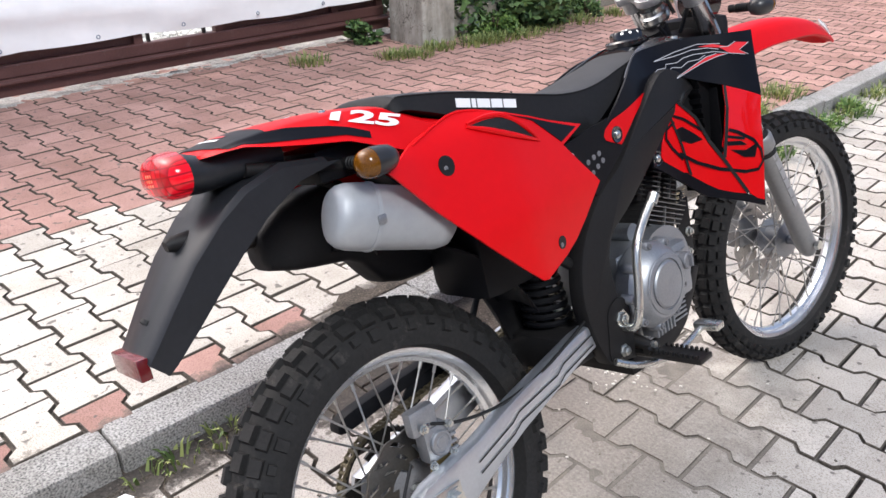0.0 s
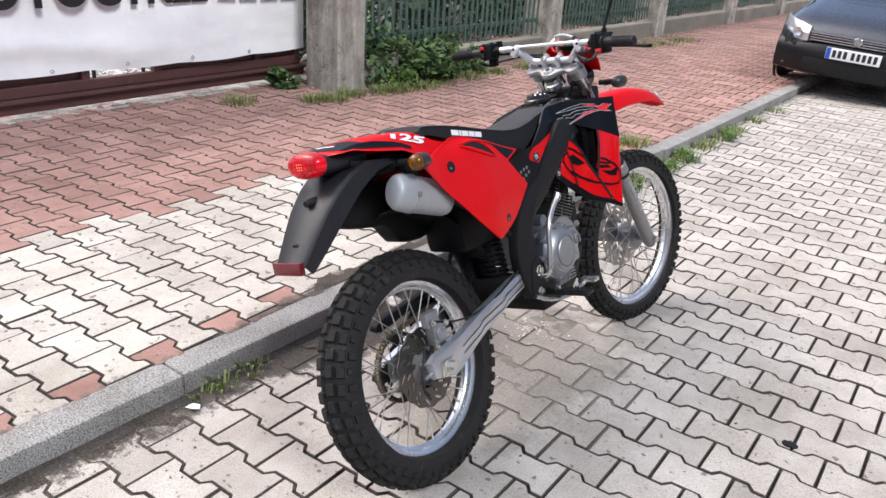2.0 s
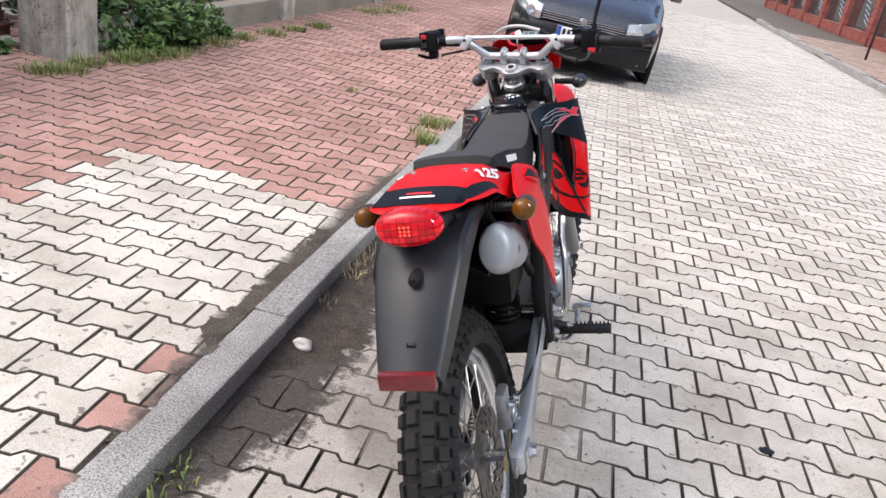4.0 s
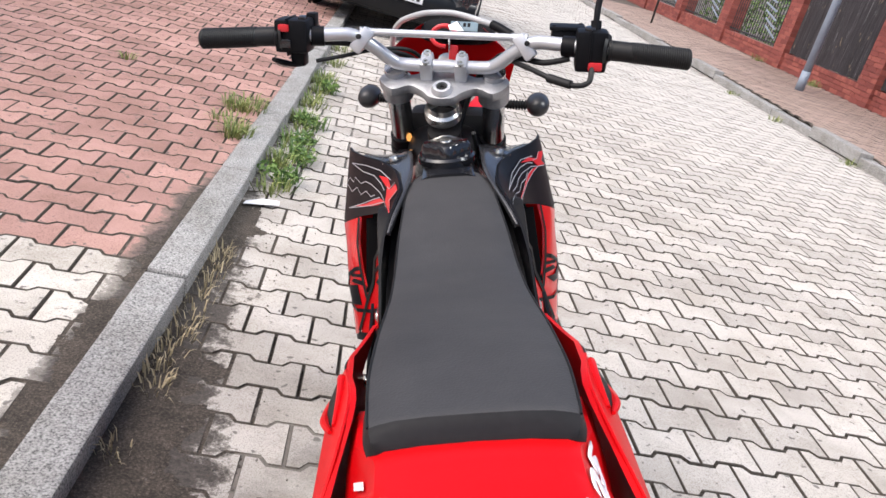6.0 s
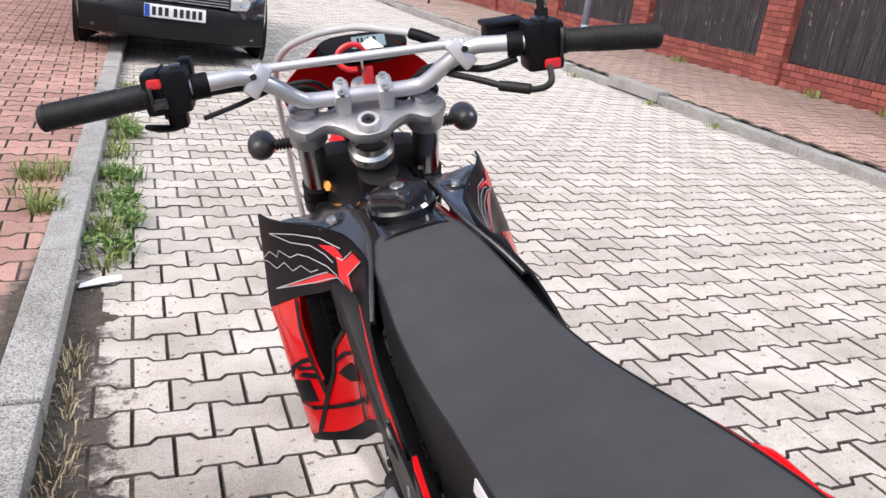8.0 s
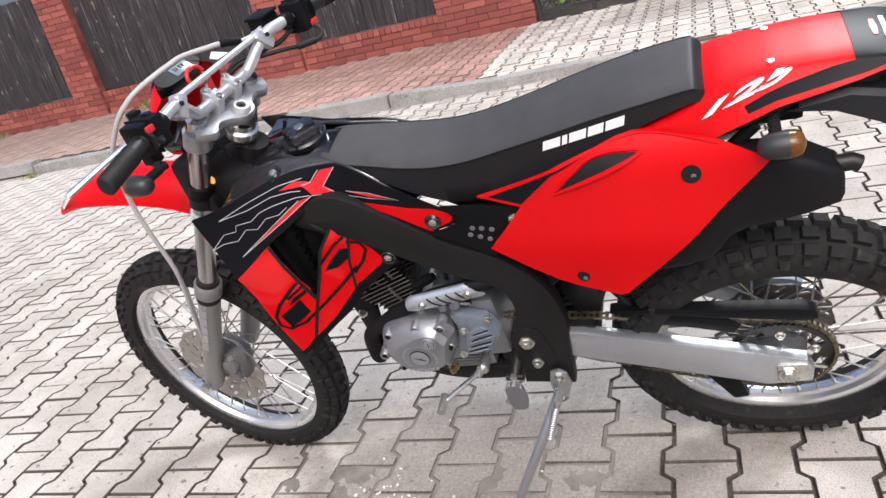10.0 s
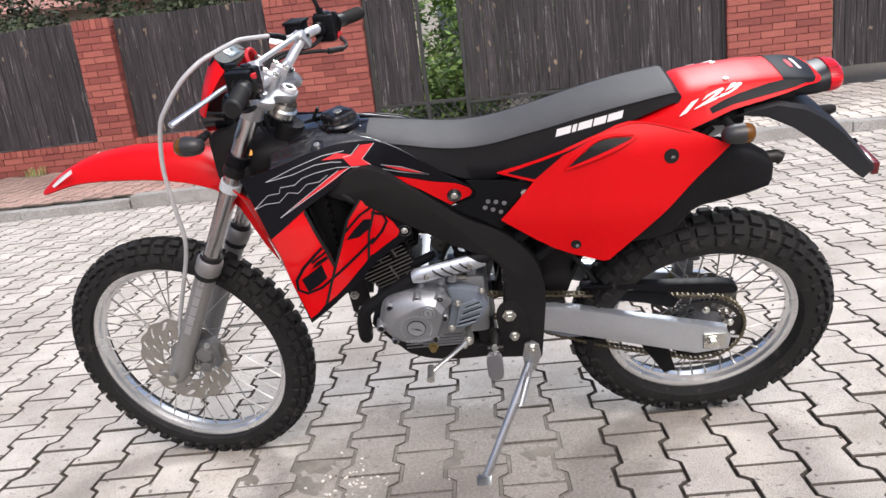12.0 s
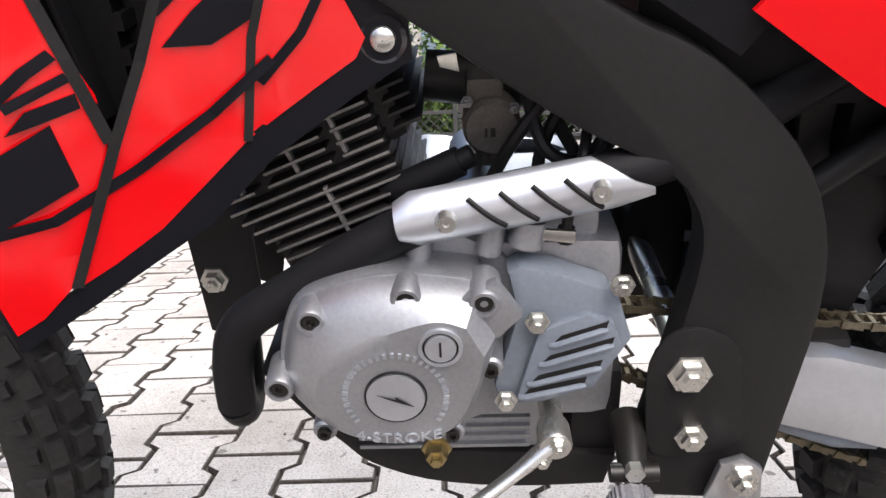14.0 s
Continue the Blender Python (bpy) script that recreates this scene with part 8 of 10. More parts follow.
# upper yoke
bm = bmesh.new()
for s in (-1, 1):
    tube(bm, [leg_point(0.778, s), leg_point(0.812, s)], 0.0275, 24)
YM = Matrix.Translation((0, 0.968, 1.043)) @ RAKE
o = [(-0.088, 0.029), (-0.062, 0.014), (-0.042, 0.020), (-0.03, 0.028), (0.03, 0.028), (0.042, 0.020), (0.062, 0.014), (0.088, 0.029), (0.114, 0.0), (0.088, -0.028), (0.060, -0.016), (0.036, -0.027), (0.022, -0.041), (0.0, -0.046), (-0.022, -0.041), (-0.036, -0.027), (-0.060, -0.016), (-0.088, -0.028), (-0.114, 0.0)]
o = smooth_outline([(a, b_, 0) for a, b_ in o], 3)
plate(bm, [YM @ Vector((p.x, p.y, 0.004)) for p in o], 0.020, YM.to_3x3() @ Vector((0, 0, 1)), 0.006)
mat_yoke = plain("grey_cast_yoke", (0.36, 0.365, 0.375), 0.40, metal=0.75, vary=0.15, scale=40, bumps=0.3)
yoke = mp("upper_yoke", bm, mat_yoke, None, "silver upper fork yoke", 35, True)
bm = bmesh.new()
lathe(bm, [(0.026, 0.019), (0.031, 0.018), (0.034, 0.0155), (0.036, 0.015), (0.036, 0.010), (0.030, 0.0095), (0.030, 0.0005)], 24, "z", (0, 0, 0))
bmesh.ops.transform(bm, matrix=YM @ Matrix.Translation((0, -0.024, -0.003)), verts=bm.verts)
nut_ = mp("stem_nut", bm, mat_bar, yoke, "steering stem nut", 30, True)
bm = bmesh.new()
lathe(bm, [(0.031, 0.0095), (0.0335, 0.0085), (0.0335, 0.004), (0.031, 0.003), (0.031, 0.0005)], 18, "z", (0, 0, 0))
bmesh.ops.transform(bm, matrix=YM @ Matrix.Translation((0, -0.024, -0.003)), verts=bm.verts)
mp("nut_plug", bm, mat_hose, nut_, "black plug", 30, True)
bm = bmesh.new()
lathe(bm, [(-0.035, 0.030), (-0.030, 0.033), (-0.016, 0.033), (-0.012, 0.028), (0.0, 0.028)], 28, "z", (0, 0, 0))
bmesh.ops.transform(bm, matrix=YM @ Matrix.Translation((0, -0.024, -0.004)), verts=bm.verts)
mp("stem_ring", bm, mat_zinc, yoke, "threaded steering ring", 30, True)
for s in (-1, 1):
    bm = bmesh.new()
    tube(bm, [leg_point(0.812, s), leg_point(0.826, s)], [0.0215, 0.020], 24)
    tube(bm, [leg_point(0.826, s), leg_point(0.831, s)], 0.010, 6)
    mp("fork_cap", bm, mat_peg, yoke, "", 35, True)
bm = bmesh.new()
rings = []
for y, w, z0, z1 in ((0.900, 0.050, 0.86, 0.925), (0.940, 0.062, 0.86, 0.940), (0.990, 0.066, 0.84, 0.955), (1.045, 0.072, 0.82, 0.965), (1.085, 0.060, 0.82, 0.955)):
    rings.append([(w * math.copysign(abs(math.cos(a)) ** 0.6, math.cos(a)), y, (z0 + z1) / 2 + (z1 - z0) / 2 * math.copysign(abs(math.sin(a)) ** 0.6, math.sin(a))) for a in (2 * math.pi * k / 24 for k in range(24))])
ring_skin(bm, rings)
mp("wiring_boot", bm, mat_frame, None, "black boot over wiring behind the headlight", 40)
bm = bmesh.new()
box(bm, (-0.078, 1.045, 0.868), (0.078, 1.120, 0.985), 0.02)
mp("headlight_back", bm, mat_frame, None, "black back of the headlight housing", 40, True)
# handlebar
HB_Y, HB_Z = 0.962, 1.088
BAR = [(-0.385, 0.872, 1.133), (-0.27, 0.900, 1.137), (-0.185, 0.920, 1.140), (-0.150, 0.930, 1.138), (-0.118, 0.944, 1.118), (-0.092, 0.956, 1.096), (-0.070, 0.962, 1.088), (0, 0.962, 1.088)]
bar_pts = BAR + [(-x, y, z) for x, y, z in reversed(BAR[:-1])]
bm = bmesh.new()
tube(bm, bar_pts, 0.0112, 20, 5)
bar = mp("handlebar", bm, mat_bar, None, "silver braced handlebar", 40, True)
bm = bmesh.new()
tube(bm, [(-0.138, 0.935, 1.143), (-0.11, 0.938, 1.144), (0.11, 0.938, 1.144), (0.138, 0.935, 1.143)], 0.0062, 14)
tube(bm, [(-0.140, 0.934, 1.143), (-0.115, 0.938, 1.144)], [0.0095, 0.0062], 14)
tube(bm, [(0.140, 0.934, 1.143), (0.115, 0.938, 1.144)], [0.0095, 0.0062], 14)
cross = mp("crossbar", bm, mat_bar, bar, "", 40, True)
for s in (-1, 1):
    bm = bmesh.new()
    d_ = Vector((s * 0.72, -0.22, 0.42)).normalized()
    box(bm, (-0.011, -0.013, -0.024), (0.011, 0.013, 0.020), 0.005, Matrix.Translation((s * 0.136, 0.935, 1.132)) @ Matrix.Rotation(radians(s * -38), 4, "Y") @ Matrix.Rotation(radians(-10), 4, "X"))
    cl = mp("brace_clamp", bm, mat_bar, bar, "", 35, True)
    bm = bmesh.new()
    tube(bm, [(s * 0.140, 0.924, 1.138), (s * 0.140, 0.918, 1.139)], 0.0045, 10)
    mp("bolt", bm, mat_oil, cl, "", 35, True)
    # bar clamps
    bm = bmesh.new()
    box(bm, (s * 0.030 - 0.011, -0.019, -0.035), (s * 0.030 + 0.011, 0.019, 0.016), 0.006, Matrix.Translation((0, HB_Y, HB_Z)) @ RAKE)
    cl = mp("bar_clamp", bm, mat_bar, bar, "silver handlebar clamp", 35, True)
    for dy in (-0.012, 0.012):
        bm = bmesh.new()
        lathe(bm, [(0.014, 0.0066), (0.0195, 0.0062), (0.0195, 0.0030), (0.016, 0.0030), (0.016, 0.0005)], 14, "z", (0, 0, 0))
        bmesh.ops.transform(bm, matrix=Matrix.Translation((s * 0.030, HB_Y, HB_Z)) @ RAKE @ Matrix.Translation((0, dy, 0)), verts=bm.verts)
        part_ = mp("bolt", bm, mat_zinc, bar, "", 35, True)
    # grips
    bm = bmesh.new()
    g0, g1 = Vector((s * 0.268, 0.9005, 1.137)), Vector((s * 0.392, 0.870, 1.1328))
    st = [(0.0, 0.0175), (0.04, 0.0175), (0.05, 0.0160), (0.28, 0.0158)] + [(0.29 + 0.0125 * k, 0.0169 if k % 2 else 0.0158) for k in range(54)] + [(0.98, 0.0165), (1.0, 0.0135)]
    ring_skin(bm, [[g0.lerp(g1, t) + Vector((0, r * math.cos(a), r * math.sin(a))) for a in (2 * math.pi * q / 24 for q in range(24))] for t, r in st])
    grip = mp("grip", bm, mat_hose, bar, "black ribbed rubber grip", 30, True)
    bm = bmesh.new()
    c = g0.lerp(g1, -0.02)
    tube(bm, [c, g0.lerp(g1, 0.015)], [0.026, 0.023], 24)
    mp("grip_flange", bm, mat_hose, grip, "", 30, True)
    # switch housing
    bm = bmesh.new()
    x0_, x1_ = (s * 0.218, s * 0.262)
    if s < 0:
        x1_ = -0.274
    else:
        x1_ = 0.268
    box(bm, (min(x0_, x1_), 0.885, 1.102 if s > 0 else 1.112), (max(x0_, x1_), 0.935, 1.166), 0.007)
    box(bm, (min(x0_, x1_) + 0.021, 0.883, 1.108), (min(x0_, x1_) + 0.024, 0.937, 1.168), 0.001)
    sw = mp("switch_housing", bm, mat_black, bar, "black handlebar switch housing", 35, True)
    if s < 0:
        bm = bmesh.new()
        box(bm, (-0.265, 0.880, 1.147), (-0.248, 0.890, 1.159), 0.003)
        mp("button", bm, mat_red_switch, sw, "red button", 35, True)
        bm = bmesh.new()
        box(bm, (-0.236, 0.898, 1.160), (-0.224, 0.916, 1.171), 0.003)
        mp("button", bm, mat_gloss_black, sw, "", 35, True)
        bm = bmesh.new()
        box(bm, (-0.262, 0.877, 1.122), (-0.244, 0.888, 1.136), 0.002)
        mp("button", bm, mat_gloss_black, sw, "", 35, True)
        bm = bmesh.new()
        box(bm, (-0.232, 0.930, 1.140), (-0.215, 0.952, 1.172), 0.004)
        mp("mirror_mount", bm, mat_black, sw, "", 35, True)
    else:
        bm = bmesh.new()
        box(bm, (0.239, 0.880, 1.106), (0.261, 0.890, 1.119), 0.003)
        mp("button", bm, mat_red_switch, sw, "red starter button", 35, True)
        bm = bmesh.new()
        box(bm, (0.230, 0.895, 1.160), (0.247, 0.914, 1.172), 0.004)
        mp("button", bm, mat_gloss_black, sw, "", 35, True)
    # levers
    bm = bmesh.new()
    if s < 0:
        tube(bm, [(-0.205, 0.930, 1.128), (-0.225, 0.957, 1.128), (-0.285, 0.972, 1.122), (-0.362, 1.012, 1.102)], [0.008, 0.0075, 0.006, 0.008], 12, 4, True, 0.7)
    else:
        tube(bm, [(0.205, 0.930, 1.130), (0.225, 0.972, 1.122), (0.30, 0.962, 1.118), (0.405, 0.935, 1.112)], [0.008, 0.0075, 0.006, 0.008], 12, 4, True, 0.7)
    lv = mp("lever", bm, mat_black if s > 0 else mat_alu, bar, "hand lever", 40, True)
    bm = bmesh.new()
    tube(bm, [(s * 0.198, 0.920, 1.137), (s * 0.219, 0.915, 1.137)], 0.0165, 18)
    mp("lever_clamp", bm, mat_black, bar, "", 40, True)
# choke lever on the left, below the switch
bm = bmesh.new()
box(bm, (-0.257, 0.914, 1.086), (-0.233, 0.942, 1.116), 0.004)
tube(bm, [(-0.240, 0.936, 1.086), (-0.254, 0.918, 1.088), (-0.266, 0.900, 1.094), (-0.277, 0.886, 1.101)], [0.006, 0.008, 0.009, 0.006], 12, 3, True, 0.6)
mp("choke_lever", bm, mat_black, bar, "small black choke lever", 40, True)
# brake reservoir and mirror on the right
bm = bmesh.new()
box(bm, (0.178, 0.950, 1.126), (0.231, 0.992, 1.158), 0.006)
box(bm, (0.175, 0.947, 1.156), (0.234, 0.995, 1.163), 0.003)
for x_, y_ in ((0.182, 0.954), (0.227, 0.988)):
    lathe(bm, [(1.163, 0.0035), (1.1645, 0.003), (1.1645, 0.0005)], 10, "z", (x_, y_, 0))
mp("brake_reservoir", bm, mat_black, bar, "square black brake reservoir", 35, True)
bm = bmesh.new()
tube(bm, [(0.248, 0.919, 1.155), (0.248, 0.926, 1.185), (0.250, 0.934, 1.205), (0.258, 0.947, 1.245), (0.272, 0.957, 1.290), (0.284, 0.965, 1.33)], 0.0052, 10, 4)
tube(bm, [(0.248, 0.918, 1.150), (0.248, 0.924, 1.178)], 0.009, 6)
mir = mp("mirror_stem", bm, mat_black, bar, "black mirror stem", 40, True)
bm = bmesh.new()
lathe(bm, [(-0.010, 0.0005), (-0.009, 0.035), (0.0, 0.052), (0.006, 0.053)], 32, "y", (0, 0, 0))
bmesh.ops.transform(bm, matrix=Matrix.Translation((0.300, 0.972, 1.372)) @ Matrix.Rotation(radians(180), 4, "Z") @ Matrix.Rotation(radians(-12), 4, "X"), verts=bm.verts)
mp("mirror_shell", bm, mat_black, mir, "round black mirror shell", 40, True)
bm = bmesh.new()
lathe(bm, [(0.004, 0.0005), (0.0042, 0.0495)], 32, "y", (0, 0, 0))
bmesh.ops.transform(bm, matrix=Matrix.Translation((0.300, 0.972, 1.372)) @ Matrix.Rotation(radians(180), 4, "Z") @ Matrix.Rotation(radians(-12), 4, "X"), verts=bm.verts)
mp("mirror_glass", bm, mat_chrome, mir, "mirror glass", 40, True)
# cables
CABLES = [
    (mat_hose, 0.0034, [(-0.21, 0.905, 1.098), (-0.17, 0.925, 1.104), (-0.11, 0.965, 1.112), (-0.06, 1.01, 1.10), (-0.03, 1.03, 1.05), (-0.02, 1.00, 0.96)]),
    (mat_hose, 0.0050, [(-0.215, 0.925, 1.125), (-0.16, 0.945, 1.122), (-0.11, 0.985, 1.105), (-0.06, 1.03, 1.08), (-0.03, 1.06, 1.0)]),
    (mat_hose, 0.0045, [(0.245, 0.885, 1.112), (0.242, 0.868, 1.092), (0.222, 0.868, 1.085), (0.19, 0.885, 1.088), (0.14, 0.925, 1.10), (0.09, 0.985, 1.10), (0.05, 1.03, 1.05), (0.02, 1.01, 0.95)]),
    (mat_hose, 0.0050, [(0.21, 0.915, 1.118), (0.17, 0.925, 1.108), (0.135, 0.95, 1.108), (0.09, 1.0, 1.10), (0.05, 1.04, 1.03)]),
    (mat_grey_cable, 0.0052, [(0.178, 0.962, 1.140), (0.140, 0.962, 1.139), (0.112, 0.967, 1.143), (0.092, 0.978, 1.152), (0.076, 0.990, 1.157), (0.052, 1.005, 1.161), (0.027, 1.020, 1.165), (0.002, 1.027, 1.168), (-0.023, 1.032, 1.167), (-0.049, 1.045, 1.163), (-0.080, 1.074, 1.151), (-0.101, 1.092, 1.1385), (-0.118, 1.120, 1.114), (-0.128, 1.158, 1.070), (-0.130, 1.186, 1.027), (-0.130, 1.209, 0.937), (-0.129, 1.212, 0.852), (-0.122, 1.215, 0.758), (-0.112, 1.237, 0.690), (-0.095, 1.285, 0.59), (-0.075, 1.33, 0.50), (-0.07, 1.352, 0.44)]),
    (mat_hose, 0.0040, [(0.06, 0.90, 0.99), (0.065, 0.93, 0.93), (0.05, 0.90, 0.86)]),
]
for mt, r, pts in CABLES:
    bm = bmesh.new()
    tube(bm, pts, r, 10, 8)
    mp("cable", bm, mt, bar, "grey front brake hose" if mt is mat_grey_cable else "black control cable", 50, True)
bm = bmesh.new()
tube(bm, [(0.214, 0.870, 1.0855), (0.178, 0.893, 1.090)], 0.0072, 10)
mp("cable_adjuster", bm, mat_hose, bar, "", 40, True)
bm = bmesh.new()
tube(bm, [(0.112, 0.967, 1.143), (0.092, 0.978, 1.152), (0.078, 0.989, 1.1565)], 0.0080, 10)
mp("hose_sleeve", bm, mat_black, bar, "", 40, True)
# headlight mask and dashboard
bm = bmesh.new()
rows = []
for k in range(9):
    v = k / 8
    row = []
    for q in range(17):
        u = -1 + q / 8
        w = 0.128 - 0.030 * max(0.0, v - 0.45) ** 1.5 * 4 - 0.02 * (1 - v)
        row.append((u * w, 1.142 - 0.055 * v - 0.050 * abs(u) ** 2, 1.035 + 0.115 * v - 0.026 * abs(u) ** 3 * v))
    rows.append(row)
ring_skin(bm, rows, cap=False, closed=False)
ret = bmesh.ops.extrude_face_region(bm, geom=bm.faces[:])
for v in (g for g in ret["geom"] if isinstance(g, bmesh.types.BMVert)):
    v.co.y -= 0.004
mask = mp("headlight_mask", bm, mat_red, None, "red plastic headlight mask", 50, True)
bm = bmesh.new()
lathe(bm, [(0.0, 0.0005), (0.004, 0.030), (0.0, 0.046), (-0.05, 0.040), (-0.06, 0.0005)], 28, "y", (0, 1.135, 1.015))
mp("headlight", bm, mat_gloss_black, mask, "round black headlight shell", 40, True)
DM = Matrix.Translation((0.012, 1.066, 1.130)) @ Matrix.Rotation(radians(-52), 4, "X")
bm = bmesh.new()
rings = []
for dy, f in ((0.014, 0.86), (0.010, 1.0), (-0.008, 1.0), (-0.013, 0.92)):
    rings.append([DM @ Vector((0.068 * f * math.copysign(abs(math.cos(a)) ** 0.6, math.cos(a)), dy, 0.021 * f * math.copysign(abs(math.sin(a)) ** 0.75, math.sin(a)))) for a in (2 * math.pi * k / 32 for k in range(32))])
ring_skin(bm, rings)
dash = mp("dashboard", bm, mat_black, None, "small black digital dashboard", 40, True)
bm = bmesh.new()
box(bm, (-0.014, -0.0145, -0.011), (0.036, -0.0125, 0.012), 0.001, DM)
mp("display", bm, mat_lcd, dash, "grey digital display", 40, True)
bm = bmesh.new()
for u, w in ((-0.006, 0.003), (0.0, 0.003), (0.009, 0.005), (0.017, 0.005)):
    box(bm, (u, -0.0150, -0.001), (u + w, -0.0143, 0.008), 0, DM)
mp("display_bars", bm, mat_black, dash, "dark display segments", None, True)
# ignition lock with key and red tag
bm = bmesh.new()
lathe(bm, [(0.0, 0.017), (0.022, 0.017), (0.024, 0.012), (0.024, 0.0005)], 20, "z", (0, 0, 0))
bmesh.ops.transform(bm, matrix=Matrix.Translation((0.002, 1.005, 1.075)) @ RAKE, verts=bm.verts)
ign = mp("ignition_lock", bm, mat_zinc, None, "ignition lock", 40, True)
bm = bmesh.new()
box(bm, (-0.0015, -0.006, 0), (0.0015, 0.006, 0.030), 0.0005, Matrix.Translation((0.005, 1.000, 1.105)) @ RAKE)
mp("key", bm, mat_zinc, ign, "", 40, True)
bm = bmesh.new()
tube(bm, [Vector((-0.006, 1.000, 1.132)) + Vector((0.022 * math.cos(a), 0.004 * math.sin(a), 0.017 * math.sin(a))) for a in (radians(20 * k) for k in range(15))], 0.0042, 8)
box(bm, (0.004, 0.990, 1.092), (0.020, 0.997, 1.118), 0.003)
mp("key_tag", bm, mat_red_switch, ign, "red plastic key tag", 40, True)
bm = bmesh.new()
plate(bm, [(0.010, 0.945, 1.151), (0.034, 0.936, 1.152), (0.020, 0.960, 1.163), (0.006, 0.958, 1.156)], 0.0008, (0, 0.3, 1))
mp("paper_tag", bm, mat_white_print, ign, "folded white paper tag", None, True)
# front mudguard
bm = bmesh.new()
FEN = [(1.075, 0.850, 0.052, 0.040), (1.11, 0.884, 0.060, 0.050), (1.16, 0.916, 0.066, 0.058), (1.22, 0.934, 0.068, 0.060), (1.30, 0.941, 0.067, 0.059), (1.37, 0.940, 0.065, 0.057), (1.44, 0.931, 0.062, 0.050), (1.50, 0.917, 0.057, 0.042), (1.56, 0.892, 0.048, 0.032), (1.605, 0.866, 0.036, 0.021), (1.632, 0.848, 0.023, 0.010), (1.645, 0.839, 0.010, 0.003)]
rings = []
for y, z, w, dp in FEN:
    row = []
    for q in range(13):
        u = -1 + q / 6
        row.append((u * w, y, z - dp * (0.25 * abs(u) ** 2 + 0.75 * abs(u) ** 5)))
    row += [(x * 0.94, yy, zz - 0.004) for x, yy, zz in reversed(row)]
    rings.append(row)
fine = []
for i in range(len(rings) - 1):
    for k in range(3):
        t = k / 3
        col = []
        for p in range(len(rings[0])):
            c4 = [Vector(rings[max(0, min(len(rings) - 1, i + d))][p]) for d in (-1, 0, 1, 2)]
            col.append(0.5 * (2 * c4[1] + (c4[2] - c4[0]) * t + (2 * c4[0] - 5 * c4[1] + 4 * c4[2] - c4[3]) * t * t + (3 * c4[1] - c4[0] - 3 * c4[2] + c4[3]) * t ** 3))
        fine.append(col)
fine.append([Vector(p) for p in rings[-1]])
ring_skin(bm, fine)
fend = mp("front_mudguard", bm, mat_red, None, "long red front mudguard", 45, True)
for s in (-1, 1):
    bm = bmesh.new()
    plate(bm, [(s * 0.0585, 1.50, 0.913), (s * 0.0525, 1.540, 0.894), (s * 0.035, 1.588, 0.864), (s * 0.040, 1.580, 0.861), (s * 0.055, 1.533, 0.886), (s * 0.0605, 1.50, 0.903)], s * 0.002)
    mp("white_flash", bm, mat_white_print, fend, "white printed flash", None, True)
    bm = bmesh.new()
    plate(bm, [(s * 0.062, 1.09, 0.800), (s * 0.064, 1.15, 0.860), (s * 0.070, 1.10, 0.86), (s * 0.070, 1.06, 0.80), (s * 0.068, 1.02, 0.66), (s * 0.060, 1.05, 0.70)], -s * 0.004, bevel=0.001)
    mp("mudguard_wing", bm, mat_red, fend, "", 40, True)
# front caliper
bm = bmesh.new()
box(bm, (-0.078, 1.250, 0.340), (-0.036, 1.320, 0.425), 0.012, Matrix.Translation((0, 0.012, 0.0)))
box(bm, (-0.070, 1.29, 0.33), (-0.05, 1.36, 0.40), 0.006)
lathe(bm, [(-0.078, 0.022), (-0.092, 0.020), (-0.092, 0.0005)], 20, "x", (0, 1.285, 0.395))
lathe(bm, [(-0.078, 0.018), (-0.088, 0.016), (-0.088, 0.0005)], 20, "x", (0, 1.292, 0.355))
box(bm, (-0.080, 1.30, 0.405), (-0.045, 1.345, 0.445), 0.008)
fcal = mp("front_caliper", bm, mat_caliper, None, "cast front brake caliper", 35, True)
for y, z, r in ((1.275, 0.420, 0.0065), (1.322, 0.350, 0.0065), (1.335, 0.425, 0.007), (1.272, 0.348, 0.006), (1.345, 0.385, 0.006)):
    bm = bmesh.new()
    disc_bolt(bm, (-0.079, y, z), r, 0.008, "x", sign=-1)
    mp("bolt", bm, mat_zinc, fcal, "", 35, True)
for k in range(4):
    bm = bmesh.new()
    box(bm, (-0.083, 1.300 + 0.009 * k, 0.362), (-0.076, 1.304 + 0.009 * k, 0.402), 0.001)
    mp("cooling_rib", bm, mat_caliper, fcal, "", 35, True)

# ---- parked car ----
mat_car = plain("dark_metallic_car_paint", (0.060, 0.064, 0.072), 0.26, metal=0.75, vary=0.08, scale=30, coat=1.0)
mat_car.node_tree.nodes["Principled BSDF"].inputs["Coat IOR"].default_value = 1.9
mat_bumper = plain("dark_bumper_paint", (0.0085, 0.009, 0.0105), 0.34, vary=0.1, scale=30, spec=0.3)
mat_glass_dark = plain("dark_car_glass", (0.012, 0.014, 0.015), 0.06, vary=0.05, coat=0.4)
mat_lamp_clear = plain("clear_headlamp", (0.52, 0.55, 0.57), 0.10, metal=0.5, vary=0.25, scale=50, coat=0.8)
mat_plate_white = plain("white_number_plate", (0.78, 0.79, 0.80), 0.4, vary=0.04)
mat_plate_blue = plain("blue_plate_band", (0.02, 0.08, 0.42), 0.4, vary=0.05)
car = thing("car", "dark grey hatchback parked with two wheels on the pavement", "car", m=pose(-0.300, 7.50, 0.022, 0, 2.6, 0))
